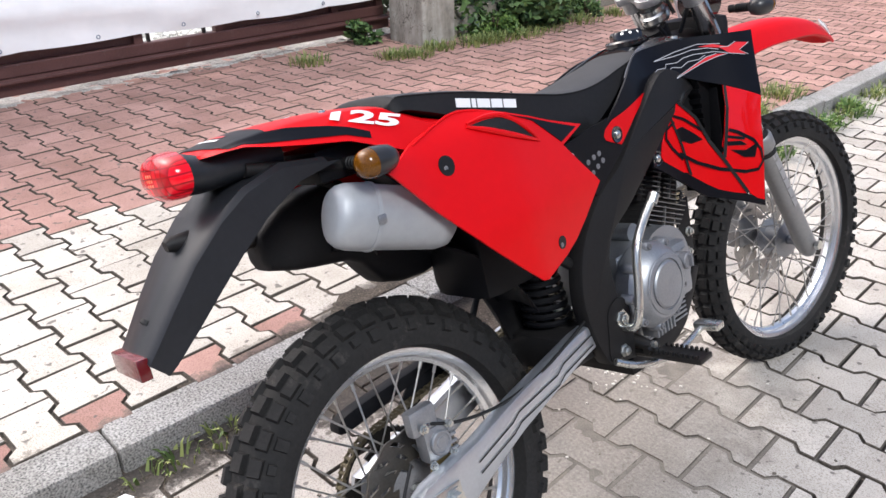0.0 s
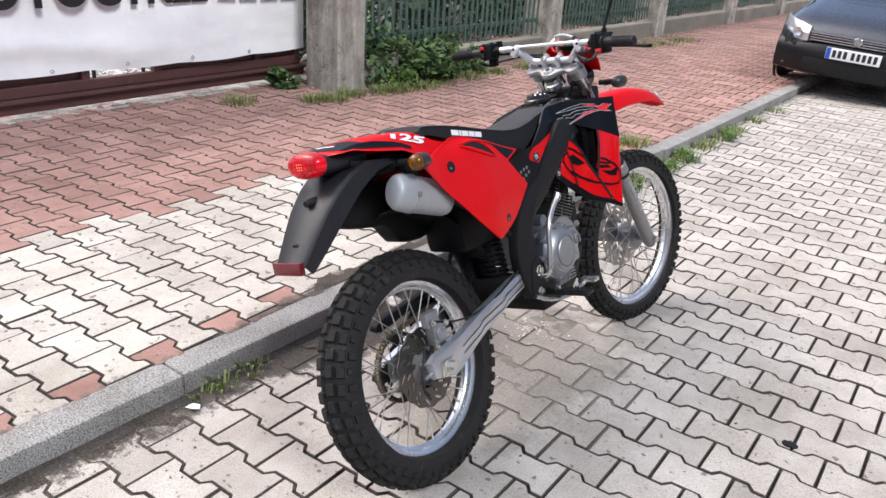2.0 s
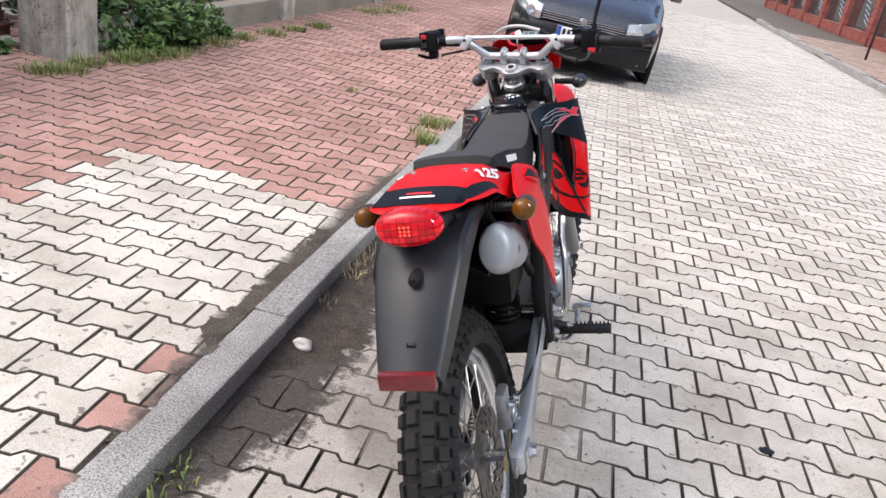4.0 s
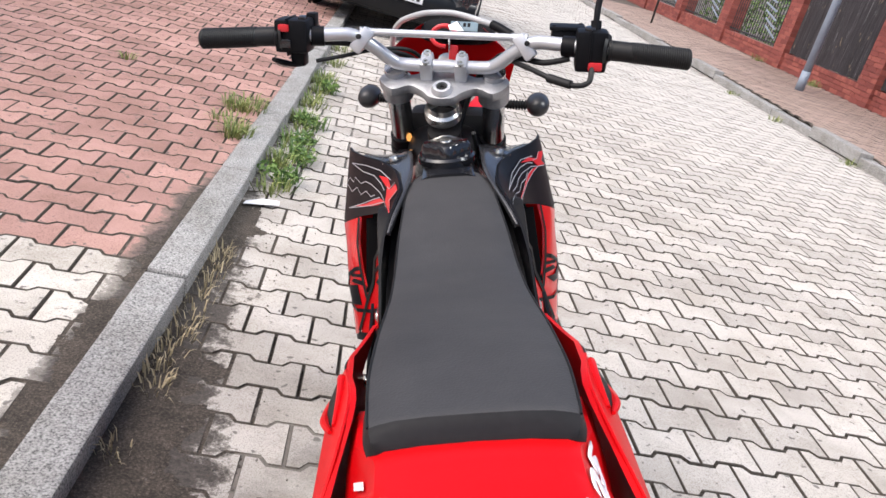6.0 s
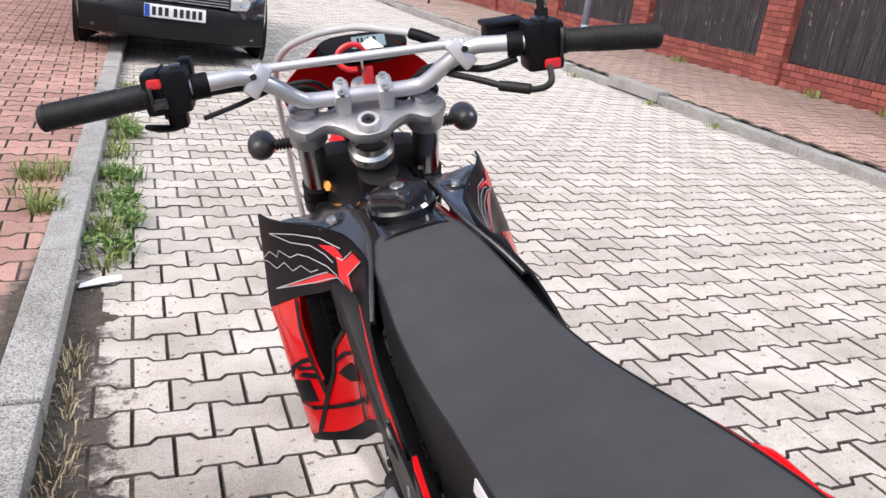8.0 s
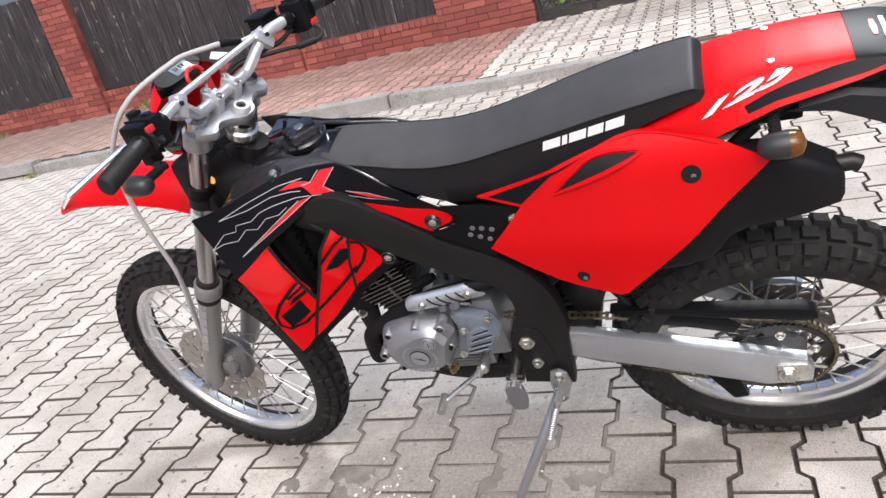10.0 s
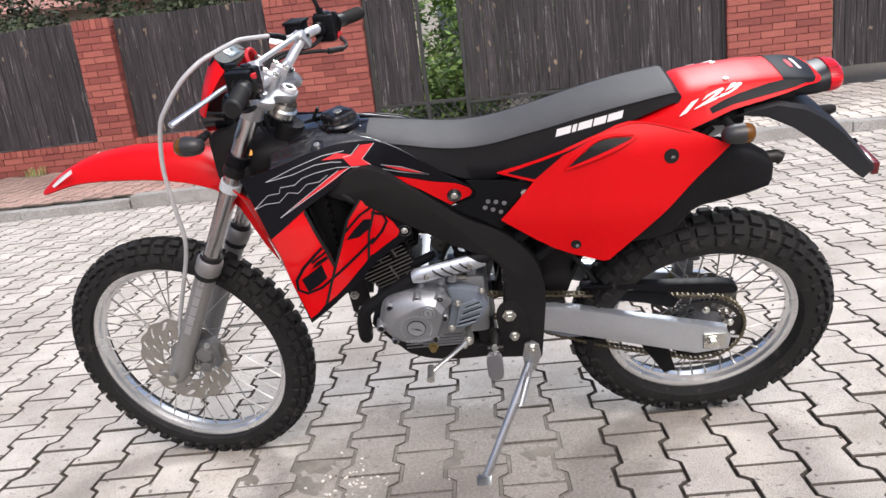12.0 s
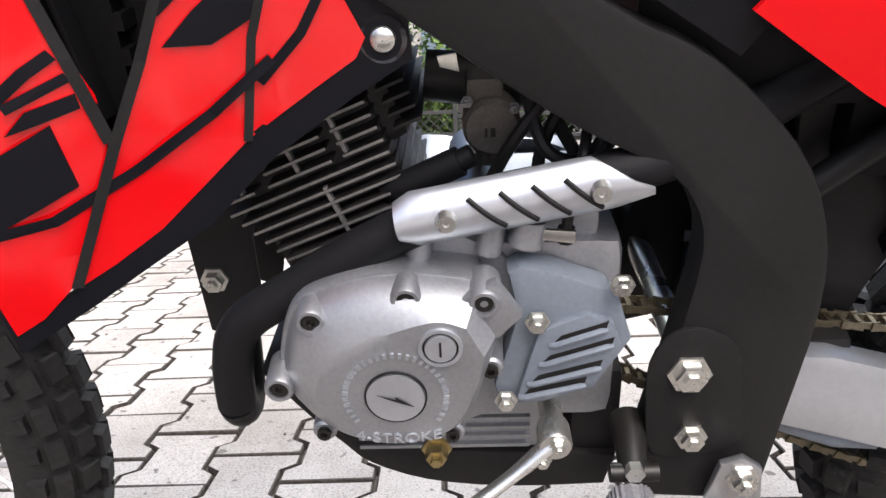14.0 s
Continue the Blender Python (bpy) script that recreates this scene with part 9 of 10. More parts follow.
CAR = [  # distance from the nose, half width, sill, bonnet or waist, roof, roof half width
    (0.00, 0.60, 0.24, 0.56, 0.60, 0.50), (0.05, 0.72, 0.20, 0.62, 0.68, 0.60), (0.16, 0.81, 0.18, 0.66, 0.75, 0.64), (0.40, 0.855, 0.18, 0.70, 0.82, 0.66), (0.80, 0.87, 0.18, 0.76, 0.90, 0.66), (1.10, 0.875, 0.18, 0.82, 0.96, 0.66),
    (1.30, 0.878, 0.18, 0.86, 1.08, 0.64), (1.75, 0.878, 0.18, 0.90, 1.36, 0.58), (2.10, 0.878, 0.18, 0.91, 1.46, 0.56), (2.80, 0.878, 0.18, 0.92, 1.48, 0.56), (3.50, 0.87, 0.20, 0.94, 1.42, 0.54), (3.95, 0.84, 0.24, 0.92, 1.10, 0.58), (4.18, 0.76, 0.30, 0.80, 0.86, 0.60)]
rings = []
for y, w, zs, zw, zr, wr in CAR:
    half = [(0, zs), (w * 0.8, zs), (w * 0.97, zs + 0.06), (w, (zs + zw) / 2), (w * 0.985, zw - 0.05), (w * 0.95, zw), (wr + (w * 0.95 - wr) * 0.5, zw + (zr - zw) * 0.5), (wr, zr - 0.04 * min(1, (zr - zw) * 4)), (wr * 0.85, zr - 0.008), (wr * 0.45, zr), (0, zr + 0.004)]
    rings.append([(x, y, z) for x, z in half] + [(-x, y, z) for x, z in reversed(half[1:-1])])
bm = bmesh.new()
ring_skin(bm, rings)
bmesh.ops.recalc_face_normals(bm, faces=bm.faces)
part("body", bm, mat_car, car, smooth=45)


def cp(name, bm, mat, label="", smooth=35, parent=None):
    bmesh.ops.recalc_face_normals(bm, faces=bm.faces)
    return part(name, bm, mat, parent or car, label, smooth)


# windscreen and side glass
bm = bmesh.new()
plate(bm, [(-0.60, 1.235, 0.995), (0.60, 1.235, 0.995), (0.545, 1.74, 1.345), (0.0, 1.72, 1.365), (-0.545, 1.74, 1.345)], 0.012, (0, -0.4, 1))
cp("windscreen", bm, mat_glass_dark)
for s in (-1, 1):
    bm = bmesh.new()
    plate(bm, [(s * 0.80, 1.50, 0.96), (s * 0.62, 1.85, 1.34), (s * 0.59, 2.15, 1.40), (s * 0.59, 3.2, 1.38), (s * 0.80, 3.5, 0.98)], s * 0.03)
    cp("side_window", bm, mat_glass_dark)
    # headlamp
    bm = bmesh.new()
    rows = []
    for k in range(7):
        t = k / 6
        x = 0.48 + 0.335 * t
        y = -0.020 + 0.04 * t + 0.25 * t ** 2.6
        h0, h1 = 0.525 + 0.02 * t, 0.675 + 0.075 * t
        rows.append([(s * x, y - 0.012, h0), (s * x, y - 0.020, (h0 + h1) / 2), (s * x, y + 0.030, h1), (s * x, y + 0.14, h1 - 0.01), (s * x, y + 0.14, h0)])
    ring_skin(bm, rows)
    hl = cp("headlight", bm, mat_lamp_clear, "clear glass headlight")
    bm = bmesh.new()
    lathe(bm, [(-0.01, 0.045), (-0.004, 0.048), (0.0, 0.040), (0.0, 0.0005)], 20, "y", (s * 0.60, -0.030, 0.605))
    cp("lamp_bowl", bm, mat_rim, parent=hl)
    # fog lamp recess
    bm = bmesh.new()
    plate(bm, [(s * 0.50, -0.012, 0.30), (s * 0.72, 0.065, 0.31), (s * 0.72, 0.065, 0.40), (s * 0.52, -0.012, 0.42)], 0.02, (0, 1, 0))
    cp("fog_recess", bm, mat_frame)
    # mirror
    bm = bmesh.new()
    box(bm, (s * 0.98 - 0.09, 1.42, 0.94), (s * 0.98 + 0.06, 1.52, 1.06), 0.03)
    cp("wing_mirror", bm, mat_car)
    for yy in (0.82, 3.35):
        bm = bmesh.new()
        x1 = s * 0.865
        lathe(bm, [(x1 - s * 0.20, 0.20), (x1 - s * 0.02, 0.31), (x1 - s * 0.0, 0.29), (x1 - s * 0.005, 0.205), (x1 - s * 0.05, 0.20)], 40, "x", (0, yy, 0.300))
        wh = cp("wheel", bm, mat_rubber, "black tyre")
        bm = bmesh.new()
        lathe(bm, [(x1 - s * 0.05, 0.205), (x1 - s * 0.012, 0.200), (x1 - s * 0.03, 0.16), (x1 - s * 0.025, 0.05), (x1 - s * 0.025, 0.0005)], 30, "x", (0, yy, 0.300))
        cp("hub_cap", bm, mat_cast, parent=wh)
        bm = bmesh.new()
        lathe(bm, [(x1 + s * 0.012, 0.345), (x1 + s * 0.016, 0.36), (x1 - s * 0.02, 0.37)], 40, "x", (0, yy, 0.315))
        cp("wheel_arch", bm, mat_frame)
# bumper, grille, plate
bm = bmesh.new()
rows = []
for k in range(13):
    u = -1 + k / 6
    x, y = u * 0.80, -0.035 + 0.16 * abs(u) ** 3
    rows.append([(x, y + 0.05, 0.20), (x, y - 0.005, 0.215), (x, y - 0.03, 0.30), (x, y - 0.04, 0.42), (x, y - 0.025, 0.50), (x, y + 0.01, 0.535), (x, y + 0.08, 0.545), (x, y + 0.10, 0.22)])
ring_skin(bm, rows)
cp("bumper", bm, mat_bumper, "dark painted front bumper", 50)
bm = bmesh.new()
box(bm, (-0.47, -0.082, 0.235), (0.47, -0.05, 0.375), 0.012)
cp("lower_grille", bm, mat_frame, "black lower grille")
bm = bmesh.new()
box(bm, (-0.47, -0.03, 0.535), (0.47, 0.03, 0.625), 0.012)
gr = cp("grille", bm, mat_frame, "black upper grille")
for z in (0.548, 0.572, 0.598, 0.620):
    bm = bmesh.new()
    box(bm, (-0.46, -0.040, z - 0.006), (0.46, -0.028, z + 0.005), 0.002)
    cp("chrome_strip", bm, mat_chrome, parent=gr)
bm = bmesh.new()
lathe(bm, [(-0.05, 0.0005), (-0.052, 0.040), (-0.045, 0.046), (-0.03, 0.046)], 24, "y", (0, 0, 0.588))
cp("badge", bm, mat_chrome, "round plain badge", parent=gr)
bm = bmesh.new()
box(bm, (-0.26, -0.100, 0.395), (0.26, -0.086, 0.508), 0.004)
npl = cp("number_plate", bm, mat_plate_white, "white number plate")
bm = bmesh.new()
box(bm, (-0.257, -0.103, 0.398), (-0.215, -0.1005, 0.505))
cp("blue_band", bm, mat_plate_blue, parent=npl)
for k in range(8):
    bm = bmesh.new()
    x = -0.195 + 0.053 * k + (0.02 if k > 2 else 0)
    box(bm, (x, -0.103, 0.415), (x + 0.032, -0.1005, 0.488))
    cp("plate_bar", bm, mat_ink, parent=npl)

# ---- plants ----
def blade_tuft(bm, c, n, h, spread, rng, width=0.004):
    for _ in range(n):
        a = rng.uniform(0, 2 * math.pi)
        r = spread * rng.random() ** 0.7
        p = Vector((c[0] + r * math.cos(a), c[1] + r * math.sin(a), c[2]))
        d = Vector((math.cos(a + rng.uniform(-1, 1)), math.sin(a + rng.uniform(-1, 1)), 0))
        hh = h * rng.uniform(0.4, 1.0)
        side = Vector((-d.y, d.x, 0)) * width * rng.uniform(0.6, 1.3)
        lean = rng.uniform(0.2, 1.0)
        q = [p - side, p + side, p + d * hh * lean * 0.4 + Vector((0, 0, hh * 0.7)) + side * 0.7, p + d * hh * lean * 0.4 + Vector((0, 0, hh * 0.7)) - side * 0.7]
        v = [bm.verts.new(x) for x in q]
        t = bm.verts.new(p + d * hh * lean + Vector((0, 0, hh * (1.0 - 0.35 * lean))))
        bm.faces.new(v)
        bm.faces.new((v[3], v[2], t))


def leaf_clump(bm, c, n, rad, size, rng, flat=1.0):
    for _ in range(n):
        d = Vector((rng.gauss(0, 1), rng.gauss(0, 1), rng.gauss(0, 1)))
        d = d.normalized() * rng.random() ** 0.45
        p = Vector(c) + Vector((d.x * rad, d.y * rad, d.z * rad * flat))
        u = Vector((rng.gauss(0, 1), rng.gauss(0, 1), rng.gauss(0, 0.6))).normalized()
        w = u.cross(Vector((rng.gauss(0, 1), rng.gauss(0, 1), rng.gauss(0, 1)))).normalized()
        s = size * rng.uniform(0.6, 1.3)
        v = [bm.verts.new(x) for x in (p - u * s, p + w * s * 0.45 - u * s * 0.1, p + u * s, p - w * s * 0.45 - u * s * 0.1)]
        bm.faces.new(v)


grng = random.Random(21)
GRASS = {}


def tuft(name, label, c, n, h, spread, mat=None, width=0.004, clumps=()):
    pool = name in ("grass_tuft", "dry_grass")
    bm = GRASS.setdefault((name, label), bmesh.new()) if pool else bmesh.new()
    blade_tuft(bm, c, n, h, spread, grng, width)
    for (cc, nn, rr, ss) in clumps:
        leaf_clump(bm, cc, nn, rr, ss, grng, 0.6)
    if pool:
        return None
    ob = part(name, bm, mat or mat_grass)
    return tagged(ob, label, "grass" if "grass" in name else "weed", "verge weeds")


G = "green grass tuft growing from the paving joints"
tuft("grass_tuft", G, (-0.95, 3.72, WALK_Z), 150, 0.10, 0.12)
tuft("grass_tuft", G, (-0.90, 3.26, WALK_Z), 120, 0.09, 0.08)
tuft("grass_tuft", G, (-0.97, 3.46, WALK_Z), 50, 0.07, 0.10)
tuft("grass_tuft", G, (-1.73, 4.22, WALK_Z), 24, 0.07, 0.05)
for k in range(11):
    y = 2.85 + 0.24 * k + grng.uniform(-0.08, 0.08)
    tuft("grass_tuft", "roadside grass growing along the kerb foot", (-0.68 + grng.uniform(-0.01, 0.05), y, 0.0), grng.randint(26, 80), grng.uniform(0.06, 0.11), grng.uniform(0.05, 0.10))
for y, sp in ((2.92, 0.07), (3.28, 0.10), (3.55, 0.10), (3.89, 0.09), (4.80, 0.08)):
    tuft("weed", "leafy green weed at the kerb foot", (-0.62 + grng.uniform(-0.02, 0.02), y, 0.0), 40, 0.12, sp, mat_leaf, 0.004, [((-0.62 + grng.uniform(-0.06, 0.06), y + grng.uniform(-0.08, 0.08), 0.045), 60, 0.07, 0.018) for _ in range(2)])
for y in (1.05, 1.30, 1.36, 1.44, 1.50, 1.56, 1.63, 1.71, 1.80, 1.88, 1.98, 2.06, 2.14):
    tuft("dry_grass", "dry straw-coloured grass in the gutter", (-0.70 + grng.uniform(-0.01, 0.02), y, 0.0), grng.randint(12, 30), 0.055, 0.05, mat_straw, 0.0022)
for y in (-0.18, -0.10, 0.01, 0.06):
    tuft("grass_tuft", "thin grass sprouting in the gutter", (-0.70 + grng.uniform(0, 0.02), y, 0.0), grng.randint(14, 30), 0.05, 0.05)
for y in (4.4, 5.0, 5.7, 6.3):
    tuft("grass_tuft", "roadside grass growing along the kerb foot", (-0.66, y, 0.0), 60, 0.08, 0.12)
for x, y, r in ((-3.69, 2.40, 0.15), (-3.40, 2.92, 0.13), (-3.30, 3.05, 0.13), (-3.36, 3.33, 0.13), (-3.28, 3.6, 0.14), (-3.26, 3.9, 0.16), (-3.25, 3.75, 0.14), (-3.2, 4.1, 0.16), (-3.27, 4.4, 0.2), (-3.25, 4.9, 0.2), (-3.24, 5.4, 0.16), (-3.2, 5.9, 0.16), (-3.15, 6.4, 0.14), (-3.1, 6.9, 0.14), (-3.2, 9.0, 0.25), (-3.1, 9.5, 0.3), (-3.1, 10.2, 0.3)):
    tuft("grass_tuft", "green grass at the foot of the fence", (x, y, WALK_Z), 170, 0.085, r)
for x, y in ((4.30, 9.6), (4.30, 8.2), (4.32, 6.6), (4.33, 5.6)):
    tuft("grass_tuft", "small weeds along the far kerb", (x, y, 0.0), 40, 0.08, 0.10)
for x, y in ((6.75, 9.6), (6.78, 12.2), (6.8, 5.9), (6.8, 14.5), (6.8, 7.0)):
    tuft("grass_tuft", "green weed at the foot of the brick fence", (x, y, WALK_RZ), 70, 0.14, 0.13)
for (name, label), bm in GRASS.items():
    tagged(part(name, bm, mat_straw if name == "dry_grass" else mat_grass), label, "grass", kind="stuff")


def bush(name, label, c, clumps, n, rad, size, mat, seed, flat=0.8):
    rng = random.Random(seed)
    ob = thing(name, label, "bush", "bushes")
    bm = bmesh.new()
    for _ in range(5):
        a = rng.uniform(0, 6.28)
        tube(bm, [c, (c[0] + 0.2 * rad * math.cos(a), c[1] + 0.3 * rad * math.sin(a), c[2] + rad * 0.9)], [0.012, 0.004], 5)
    part("stems", bm, mat_bark, ob)
    bm = bmesh.new()
    for _ in range(clumps):
        d = Vector((max(-1, min(1, rng.gauss(0, 0.45))), max(-1, min(1, rng.gauss(0, 0.5))), min(1.5, abs(rng.gauss(0.6, 0.4))))) * rad
        leaf_clump(bm, Vector(c) + d, n, rad * 0.45, size, rng, flat)
    part("foliage", bm, mat, ob)
    return ob


mat_dark_leaf = leaf_material("dark_elder_leaf", (0.022, 0.055, 0.016), (0.12, 0.20, 0.055))
bush("bush", "dark leafy bush spreading over the fence plinth", (-3.42, 4.38, 0.07), 26, 46, 0.27, 0.042, mat_dark_leaf, 1)
bush("bush", "dark leafy bush spreading over the fence plinth", (-3.36, 4.72, 0.07), 18, 40, 0.20, 0.040, mat_dark_leaf, 12)
bush("bush", "bright green bush against the fence plinth", (-3.38, 3.98, 0.07), 14, 60, 0.17, 0.024, mat_leaf, 5)
bush("bush", "low leafy weed against the fence plinth", (-3.38, 5.15, 0.07), 12, 40, 0.15, 0.032, mat_dark_leaf, 2)
bush("bush", "dark shrub growing through the pickets", (-3.82, 3.95, 0.07), 22, 50, 0.34, 0.045, mat_dark_leaf, 14, 1.2)
bush("bush", "low ivy-like weed at the gate corner", (-3.98, 3.12, 0.07), 12, 40, 0.13, 0.034, mat_dark_leaf, 3, 0.6)
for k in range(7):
    bush("hedge", "green hedge behind the picket fence, leaves darkened for shade", (-5.4, 4.2 + 2.3 * k, 0.0), 30, 80, 1.0, 0.07, mat_hedge, 40 + k, 1.2)
for k, (x, y, r) in enumerate(((8.6, 0.95, 0.7), (9.4, 1.5, 0.9), (8.4, -0.4, 0.4), (9.2, -2.9, 0.9), (9.5, 15.5, 1.2), (9.5, 18.5, 1.2), (9.5, 22, 1.3))):
    bush("bush", "green garden bush behind the fence", (x, y, 0.0), 22, 70, r, 0.06, mat_leaf, 80 + k, 1.1)


def tree(name, label, c, height, seed, conifer=True, crown=2.2):
    rng = random.Random(seed)
    ob = thing(name, label, "tree", "garden trees")
    bm = bmesh.new()
    tube(bm, [c, (c[0] + 0.1, c[1], c[2] + height * 0.5), (c[0], c[1] + 0.1, c[2] + height * 0.95)], [0.16, 0.11, 0.03], 9, 4)
    for k in range(14):
        a, z = rng.uniform(0, 6.28), rng.uniform(0.18, 0.85) * height
        L = crown * (1 - 0.7 * z / height) * rng.uniform(0.7, 1.1)
        bl = bmesh.new()
        tube(bl, [(c[0], c[1], c[2] + z), (c[0] + L * 0.8 * math.cos(a), c[1] + L * 0.8 * math.sin(a), c[2] + z + (0.1 if conifer else 0.8))], [0.035, 0.008], 5)
        part("limb", bl, mat_bark, ob, smooth=60)
    part("trunk", bm, mat_bark, ob, smooth=60)
    bm = bmesh.new()
    for k in range(170 if conifer else 95):
        a, z = rng.uniform(0, 6.28), rng.uniform(0.12, 0.97) * height
        L = crown * ((1 - 0.85 * z / height) if conifer else math.sin(math.pi * min(0.98, z / height)) ** 0.6) * rng.random() ** 0.4
        leaf_clump(bm, (c[0] + L * math.cos(a), c[1] + L * math.sin(a), c[2] + z - 0.1 * L), 95, 0.40, 0.055 if conifer else 0.06, rng, 0.5 if conifer else 0.8)
    part("crown", bm, mat_conifer if conifer else mat_leaf, ob)


tree("conifer", "tall dark conifer in the garden behind the fence", (10.2, 6.2, 0), 6.5, 5, True, 2.3)
tree("conifer", "tall dark conifer in the garden behind the fence", (11.0, 4.2, 0), 6.0, 6, True, 2.0)
tree("tree", "light green garden tree behind the gate", (10.2, 0.4, 0), 4.2, 7, False, 1.5)
tree("conifer", "tall dark conifer in the garden behind the fence", (10.5, 9.2, 0), 6.8, 8, True, 2.4)
tree("tree", "light green garden tree by the house", (11.5, -4.5, 0), 5.0, 9, False, 2.0)
# garden ground and house behind
house = thing("house", "pale house with a red tiled roof behind the trees", "house")
mat_plaster = plain("cream_plaster", (0.55, 0.50, 0.42), 0.9, vary=0.1, scale=6, world_space=True)
mat_tile = plain("red_roof_tile", (0.31, 0.165, 0.135), 0.8, vary=0.5, scale=14, world_space=True)
bm = bmesh.new()
box(bm, (17.0, 2.0, 0.0), (26.0, 14.0, 3.0))
part("wall", bm, mat_plaster, house)
bm = bmesh.new()
plate(bm, [(16.4, 1.4, 2.8), (16.4, 14.6, 2.8), (21.5, 14.6, 6.2), (21.5, 1.4, 6.2)], 0.12, (-0.55, 0, 0.83))
plate(bm, [(26.6, 1.4, 2.8), (26.6, 14.6, 2.8), (21.5, 14.6, 6.2), (21.5, 1.4, 6.2)], 0.12, (0.55, 0, 0.83))
part("roof", bm, mat_tile, house)
for y in (3.5, 6.5, 9.5, 12.0):
    bm = bmesh.new()
    box(bm, (16.96, y - 0.5, 1.0), (17.02, y + 0.5, 2.2), 0.01)
    part("window", bm, mat_glass_dark, house)

# ---- litter ----
bm = bmesh.new()
for v in bmesh.ops.create_icosphere(bm, subdivisions=3, radius=0.029)["verts"]:
    n_ = noise.noise(v.co * 34)
    v.co = Vector((v.co.x * 1.15, v.co.y * 0.85, v.co.z * 0.6)) * (1 + 0.55 * round(n_ * 4) / 4 + 0.15 * noise.noise(v.co * 120))
    v.co += Vector((-0.655, 0.735, 0.016))
mat_stone = plain("pale_rubble", (0.60, 0.57, 0.52), 0.9, vary=0.2, scale=40, bumps=0.5)
tagged(part("stone", bm, mat_stone, smooth=50), "pale lump of broken concrete lying in the gutter", "stone")
bm = bmesh.new()
plate(bm, [(-0.72, 2.60, 0.012), (-0.66, 2.615, 0.016), (-0.58, 2.655, 0.012), (-0.585, 2.68, 0.02), (-0.65, 2.655, 0.026), (-0.715, 2.63, 0.014)], 0.003, (0, 0, 1))
tagged(part("paper_scrap", bm, mat_white_print), "crumpled scrap of white paper in the gutter", "litter")
bm = bmesh.new()
plate(bm, [(-0.655, -0.27, 0.012), (-0.63, -0.262, 0.014), (-0.615, -0.245, 0.012), (-0.625, -0.235, 0.018), (-0.65, -0.245, 0.016)], 0.002, (0, 0, 1))
tagged(part("paper_scrap", bm, mat_white_print), "small white scrap on the street by the kerb", "litter")
# soil washed against both sides of the kerb
def soil_bank(name, label, x0, sign, z, y0, y1, width):
    bm = bmesh.new()
    rows = []
    ny, nx = int((y1 - y0) / 0.012), 30
    for i in range(ny + 1):
        y = y0 + (y1 - y0) * i / ny
        w = width(y)
        row = []
        for j in range(nx + 1):
            d = 0.44 * j / nx
            x = x0 + sign * d
            n1 = noise.noise((x * 7, y * 7, 1.3)) + 0.6 * noise.noise((x * 19, y * 19, 4.1)) + 0.5 * noise.noise((x * 55, y * 55, 2.0))
            row.append((x, y, z + min(0.0075, 0.040 * (w - d - 0.04)) + 0.0032 * n1 - 0.0005))
        rows.append(row)
    ring_skin(bm, rows, cap=False, closed=False)
    tagged(part(name, bm, mat_bank, smooth=60), label, "soil", kind="stuff")


def bell(y, stops):
    for (a, va), (b, vb) in zip(stops, stops[1:]):
        if a <= y <= b:
            t = (y - a) / (b - a)
            return va + (vb - va) * t * t * (3 - 2 * t)
    return -0.1


mat_bank = soil_bank_material()
soil_bank("gutter_soil", "dark loose soil and leaf dust in the gutter", KERB_L - 0.004, 1, 0.0, -1.9, 2.75, lambda y: bell(y, ((-1.9, 0.05), (-1.3, 0.12), (-0.6, 0.11), (-0.1, 0.075), (0.1, 0.03), (0.36, -0.02), (0.48, 0.08), (0.64, 0.25), (0.9, 0.29), (1.2, 0.27), (1.45, 0.19), (1.56, 0.09), (1.66, 0.02), (1.95, 0.02), (2.10, 0.13), (2.35, 0.18), (2.50, 0.12), (2.75, -0.05))))
soil_bank("pavement_soil", "dark soil smeared on the pavers behind the kerb", KERB_LB + 0.004, -1, WALK_Z, 0.0, 2.8, lambda y: bell(y, ((0.0, -0.06), (0.3, -0.02), (0.45, 0.05), (0.65, 0.11), (1.05, 0.12), (1.4, 0.10), (1.8, 0.09), (2.2, 0.11), (2.5, 0.06), (2.8, -0.06))))
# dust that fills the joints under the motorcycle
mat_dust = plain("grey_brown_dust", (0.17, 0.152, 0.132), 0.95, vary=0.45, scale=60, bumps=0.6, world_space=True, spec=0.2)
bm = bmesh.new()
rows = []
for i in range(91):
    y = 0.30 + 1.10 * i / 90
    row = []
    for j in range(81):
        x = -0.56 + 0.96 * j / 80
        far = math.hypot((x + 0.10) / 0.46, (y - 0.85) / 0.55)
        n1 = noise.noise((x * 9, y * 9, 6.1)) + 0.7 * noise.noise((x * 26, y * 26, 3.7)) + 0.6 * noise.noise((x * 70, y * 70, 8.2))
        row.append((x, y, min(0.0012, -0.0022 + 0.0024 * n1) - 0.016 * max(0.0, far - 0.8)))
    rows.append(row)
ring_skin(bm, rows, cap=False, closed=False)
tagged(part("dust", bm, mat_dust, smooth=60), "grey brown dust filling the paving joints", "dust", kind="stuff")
crng = random.Random(5)
bm = bmesh.new()
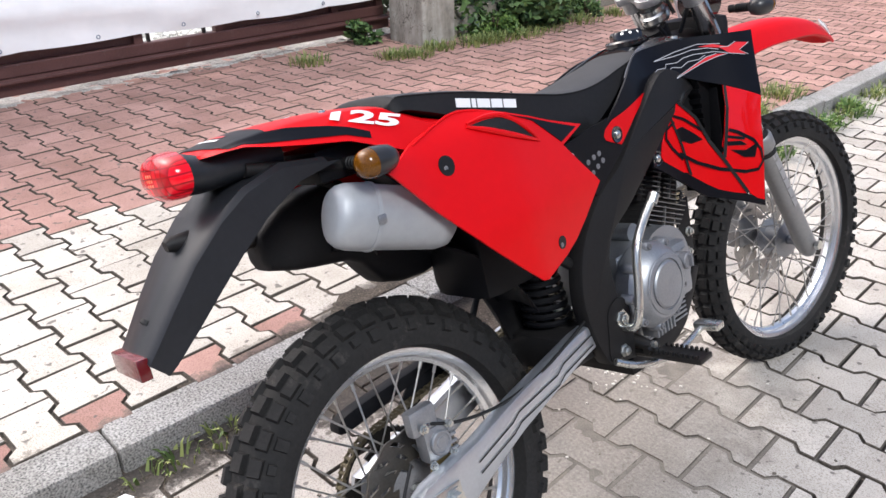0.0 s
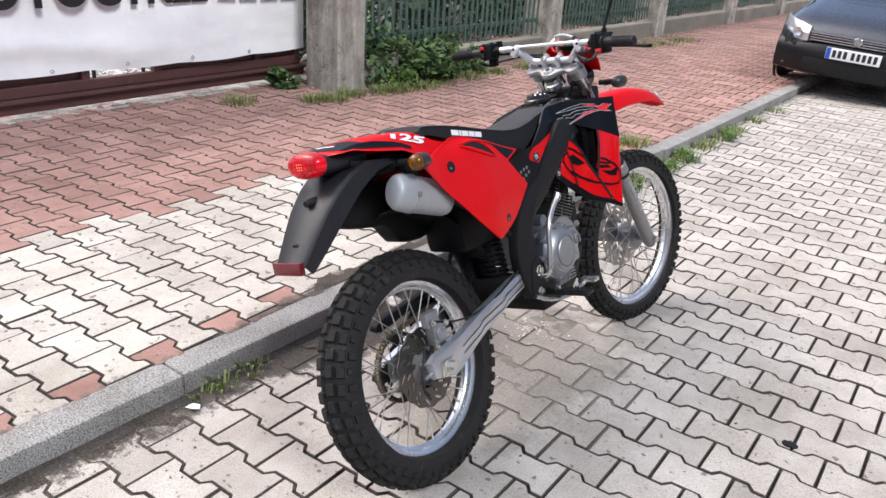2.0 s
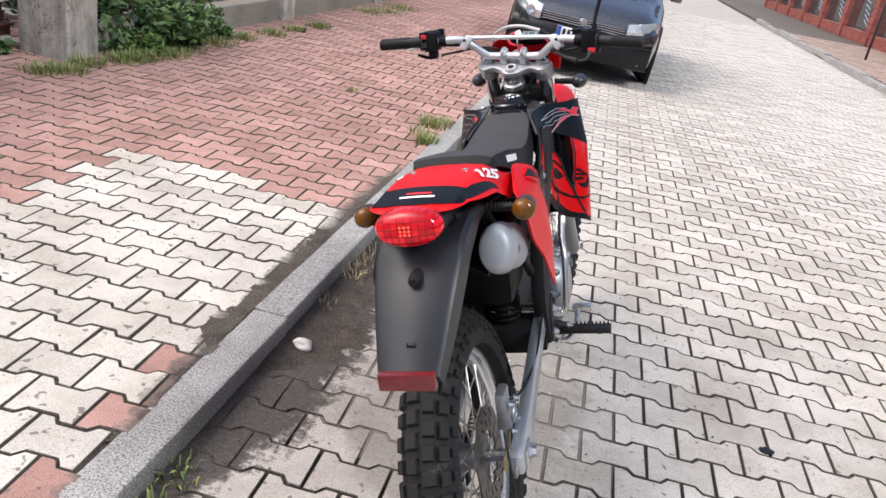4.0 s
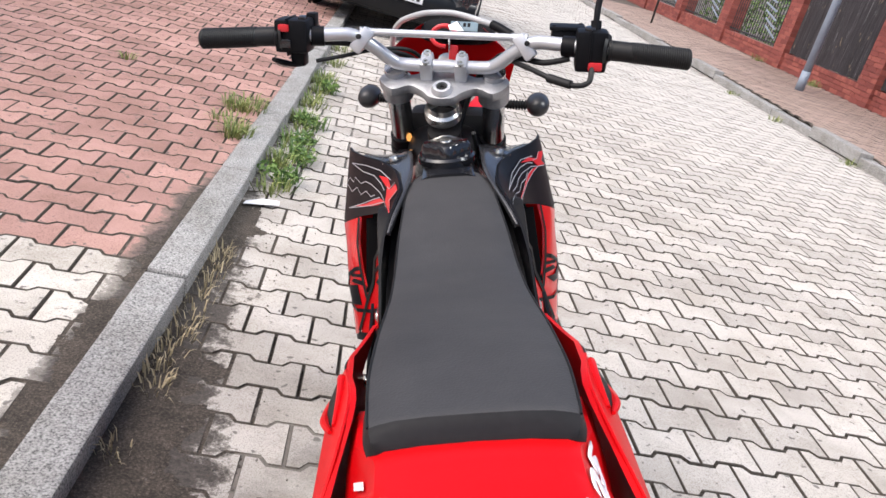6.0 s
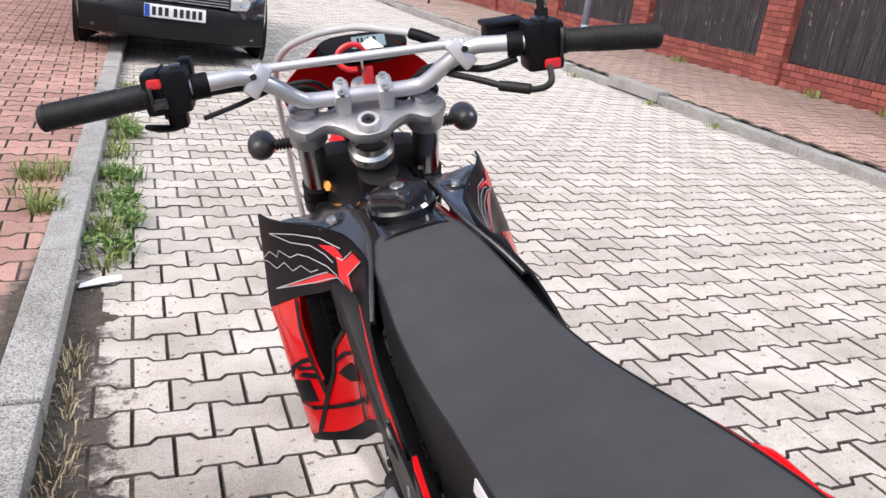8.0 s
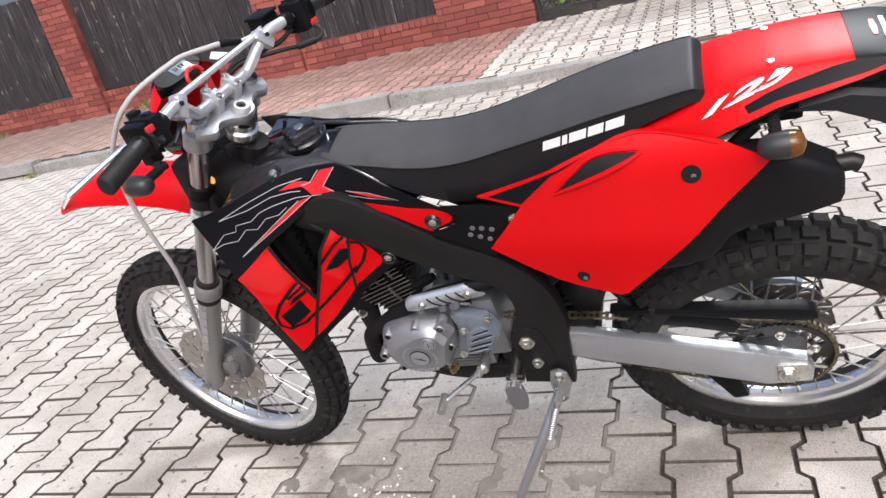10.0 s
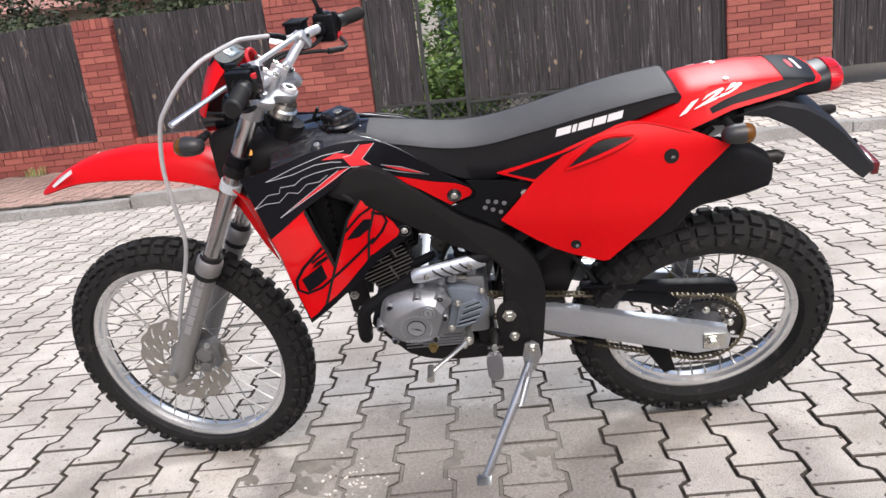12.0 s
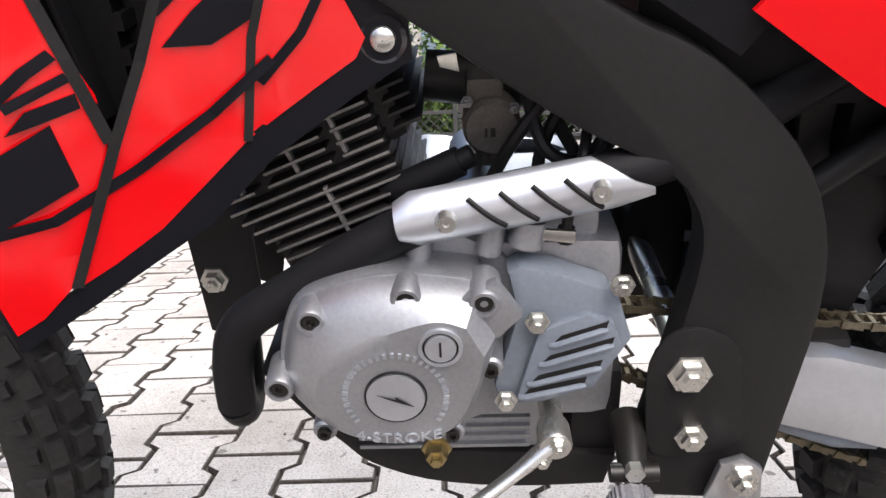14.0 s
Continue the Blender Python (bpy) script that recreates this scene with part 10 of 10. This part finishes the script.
for _ in range(46):
    x, y = crng.gauss(-0.15, 0.05), crng.gauss(0.95, 0.05)
    if _ > 34:
        x, y = crng.uniform(-0.4, 0.2), crng.uniform(0.5, 1.2)
    r = crng.uniform(0.0015, 0.005)
    box(bm, (-r, -r * 0.7, 0), (r, r * 0.7, r * 0.9), r * 0.3, Matrix.Translation((x, y, 0.0005)) @ Matrix.Rotation(crng.uniform(0, 3), 4, "Z") @ Matrix.Rotation(crng.uniform(-0.4, 0.4), 4, "X"))
mat_crumb = plain("pale_mortar_crumb", (0.62, 0.58, 0.52), 0.9, vary=0.3, scale=60)
tagged(part("crumbs", bm, mat_crumb), "pale mortar crumbs scattered on the dusty paving", "crumbs", kind="stuff")
mat_grit = plain("brown_grit", (0.14, 0.12, 0.10), 0.95, vary=0.4, scale=60)
prng2 = random.Random(77)
bm = bmesh.new()
for _ in range(260):
    y = prng2.uniform(-0.9, 2.6)
    x = -0.72 + abs(prng2.gauss(0, 0.14))
    r = prng2.uniform(0.0012, 0.0036)
    m_ = Matrix.Translation((x, y, 0.003)) @ Matrix.Rotation(prng2.uniform(0, 3), 4, "Z")
    box(bm, (-r, -r * 0.7, 0), (r, r * 0.7, r), 0, m_)
for _ in range(160):
    y = prng2.uniform(-1.5, 3.0)
    x = prng2.uniform(-0.7, 2.2)
    r = prng2.uniform(0.0015, 0.004)
    box(bm, (-r, -r * 0.7, 0), (r, r * 0.7, r), 0, Matrix.Translation((x, y, 0.001)) @ Matrix.Rotation(prng2.uniform(0, 3), 4, "Z"))
tagged(part("gravel", bm, mat_grit), "scattered grit and crumbs of soil on the paving", "gravel", kind="stuff")
bm = bmesh.new()
o = [(0.882 + 0.62 * (0.030 + 0.012 * noise.noise((k * 0.9, 3, 0))) * math.cos(2 * math.pi * k / 18) * 1.3, 0.868 + 0.62 * (0.028 + 0.012 * noise.noise((k * 0.9, 7, 0))) * math.sin(2 * math.pi * k / 18), 0.0015) for k in range(18)]
plate(bm, o, 0.004, (0, 0, 1))
tagged(part("tar_spot", bm, mat_oil), "dark tar spot on the paving", "stain")

# ---- bricks of the far fence ----
def build_bricks():
    far = bmesh.new()
    count = 0
    for x, y, z, w, h, near in wall_jobs:
        if near and count < 290:
            ob = part("brick", None, None, wall_east, data=brick_data(w, h))
            ob.matrix_basis = pose(x, y, z)
            count += 1
        else:
            box(far, (x - BD, y, z), (x, y + w, z + h))
    tagged(part("bricks", far, mat_brick, wall_east), kind="stuff")


build_bricks()

# ---- paving stones ----
def fill_joints(me, mat):
    """The flanks of the stones are caked with joint soil, their tops bare."""
    n = len(OUT)
    me.materials.append(mat)
    me.materials.append(mat_soil)
    per = 2 * n + 1
    me.polygons.foreach_set("material_index", [1 if i % per < 2 * n else 0 for i in range(len(me.polygons))])


def build_pavers():
    n = len(OUT)
    for owner, mat, jobs in paver_jobs.values():
        v, f = [], []
        lo, hi = {"road": (KERB_L - 0.03, KERB_R + 0.03), "pavement": (-9.0, KERB_LB + 0.02)}.get(owner.name, (KERB_RB - 0.02, 9.0))
        for x, y, z, tilt, rot in jobs:
            f += paver_faces(len(v))
            v += [(min(max(p[0], lo), hi), p[1], p[2]) for p in paver_verts(x, y, z, rot, tilt)]
        me = bpy.data.meshes.new("pavers")
        me.from_pydata(v, [], f)
        fill_joints(me, mat)
        ob = new("pavers", me)
        ob.parent = owner
        tagged(ob, kind="stuff")
    shared = {}
    for owner, mat, (x, y, z, tilt, rot) in near_jobs:
        if mat.name not in shared:
            me = bpy.data.meshes.new("paver")
            me.from_pydata(paver_verts(0, 0, 0, 0, (0, 0)), [], paver_faces(0))
            fill_joints(me, mat)
            shared[mat.name] = me
        ob = new("paver", shared[mat.name])
        ob.parent = owner
        ob.matrix_basis = pose(x, y, z, math.degrees(tilt[1]), -math.degrees(tilt[0]), math.degrees(rot))


build_pavers()
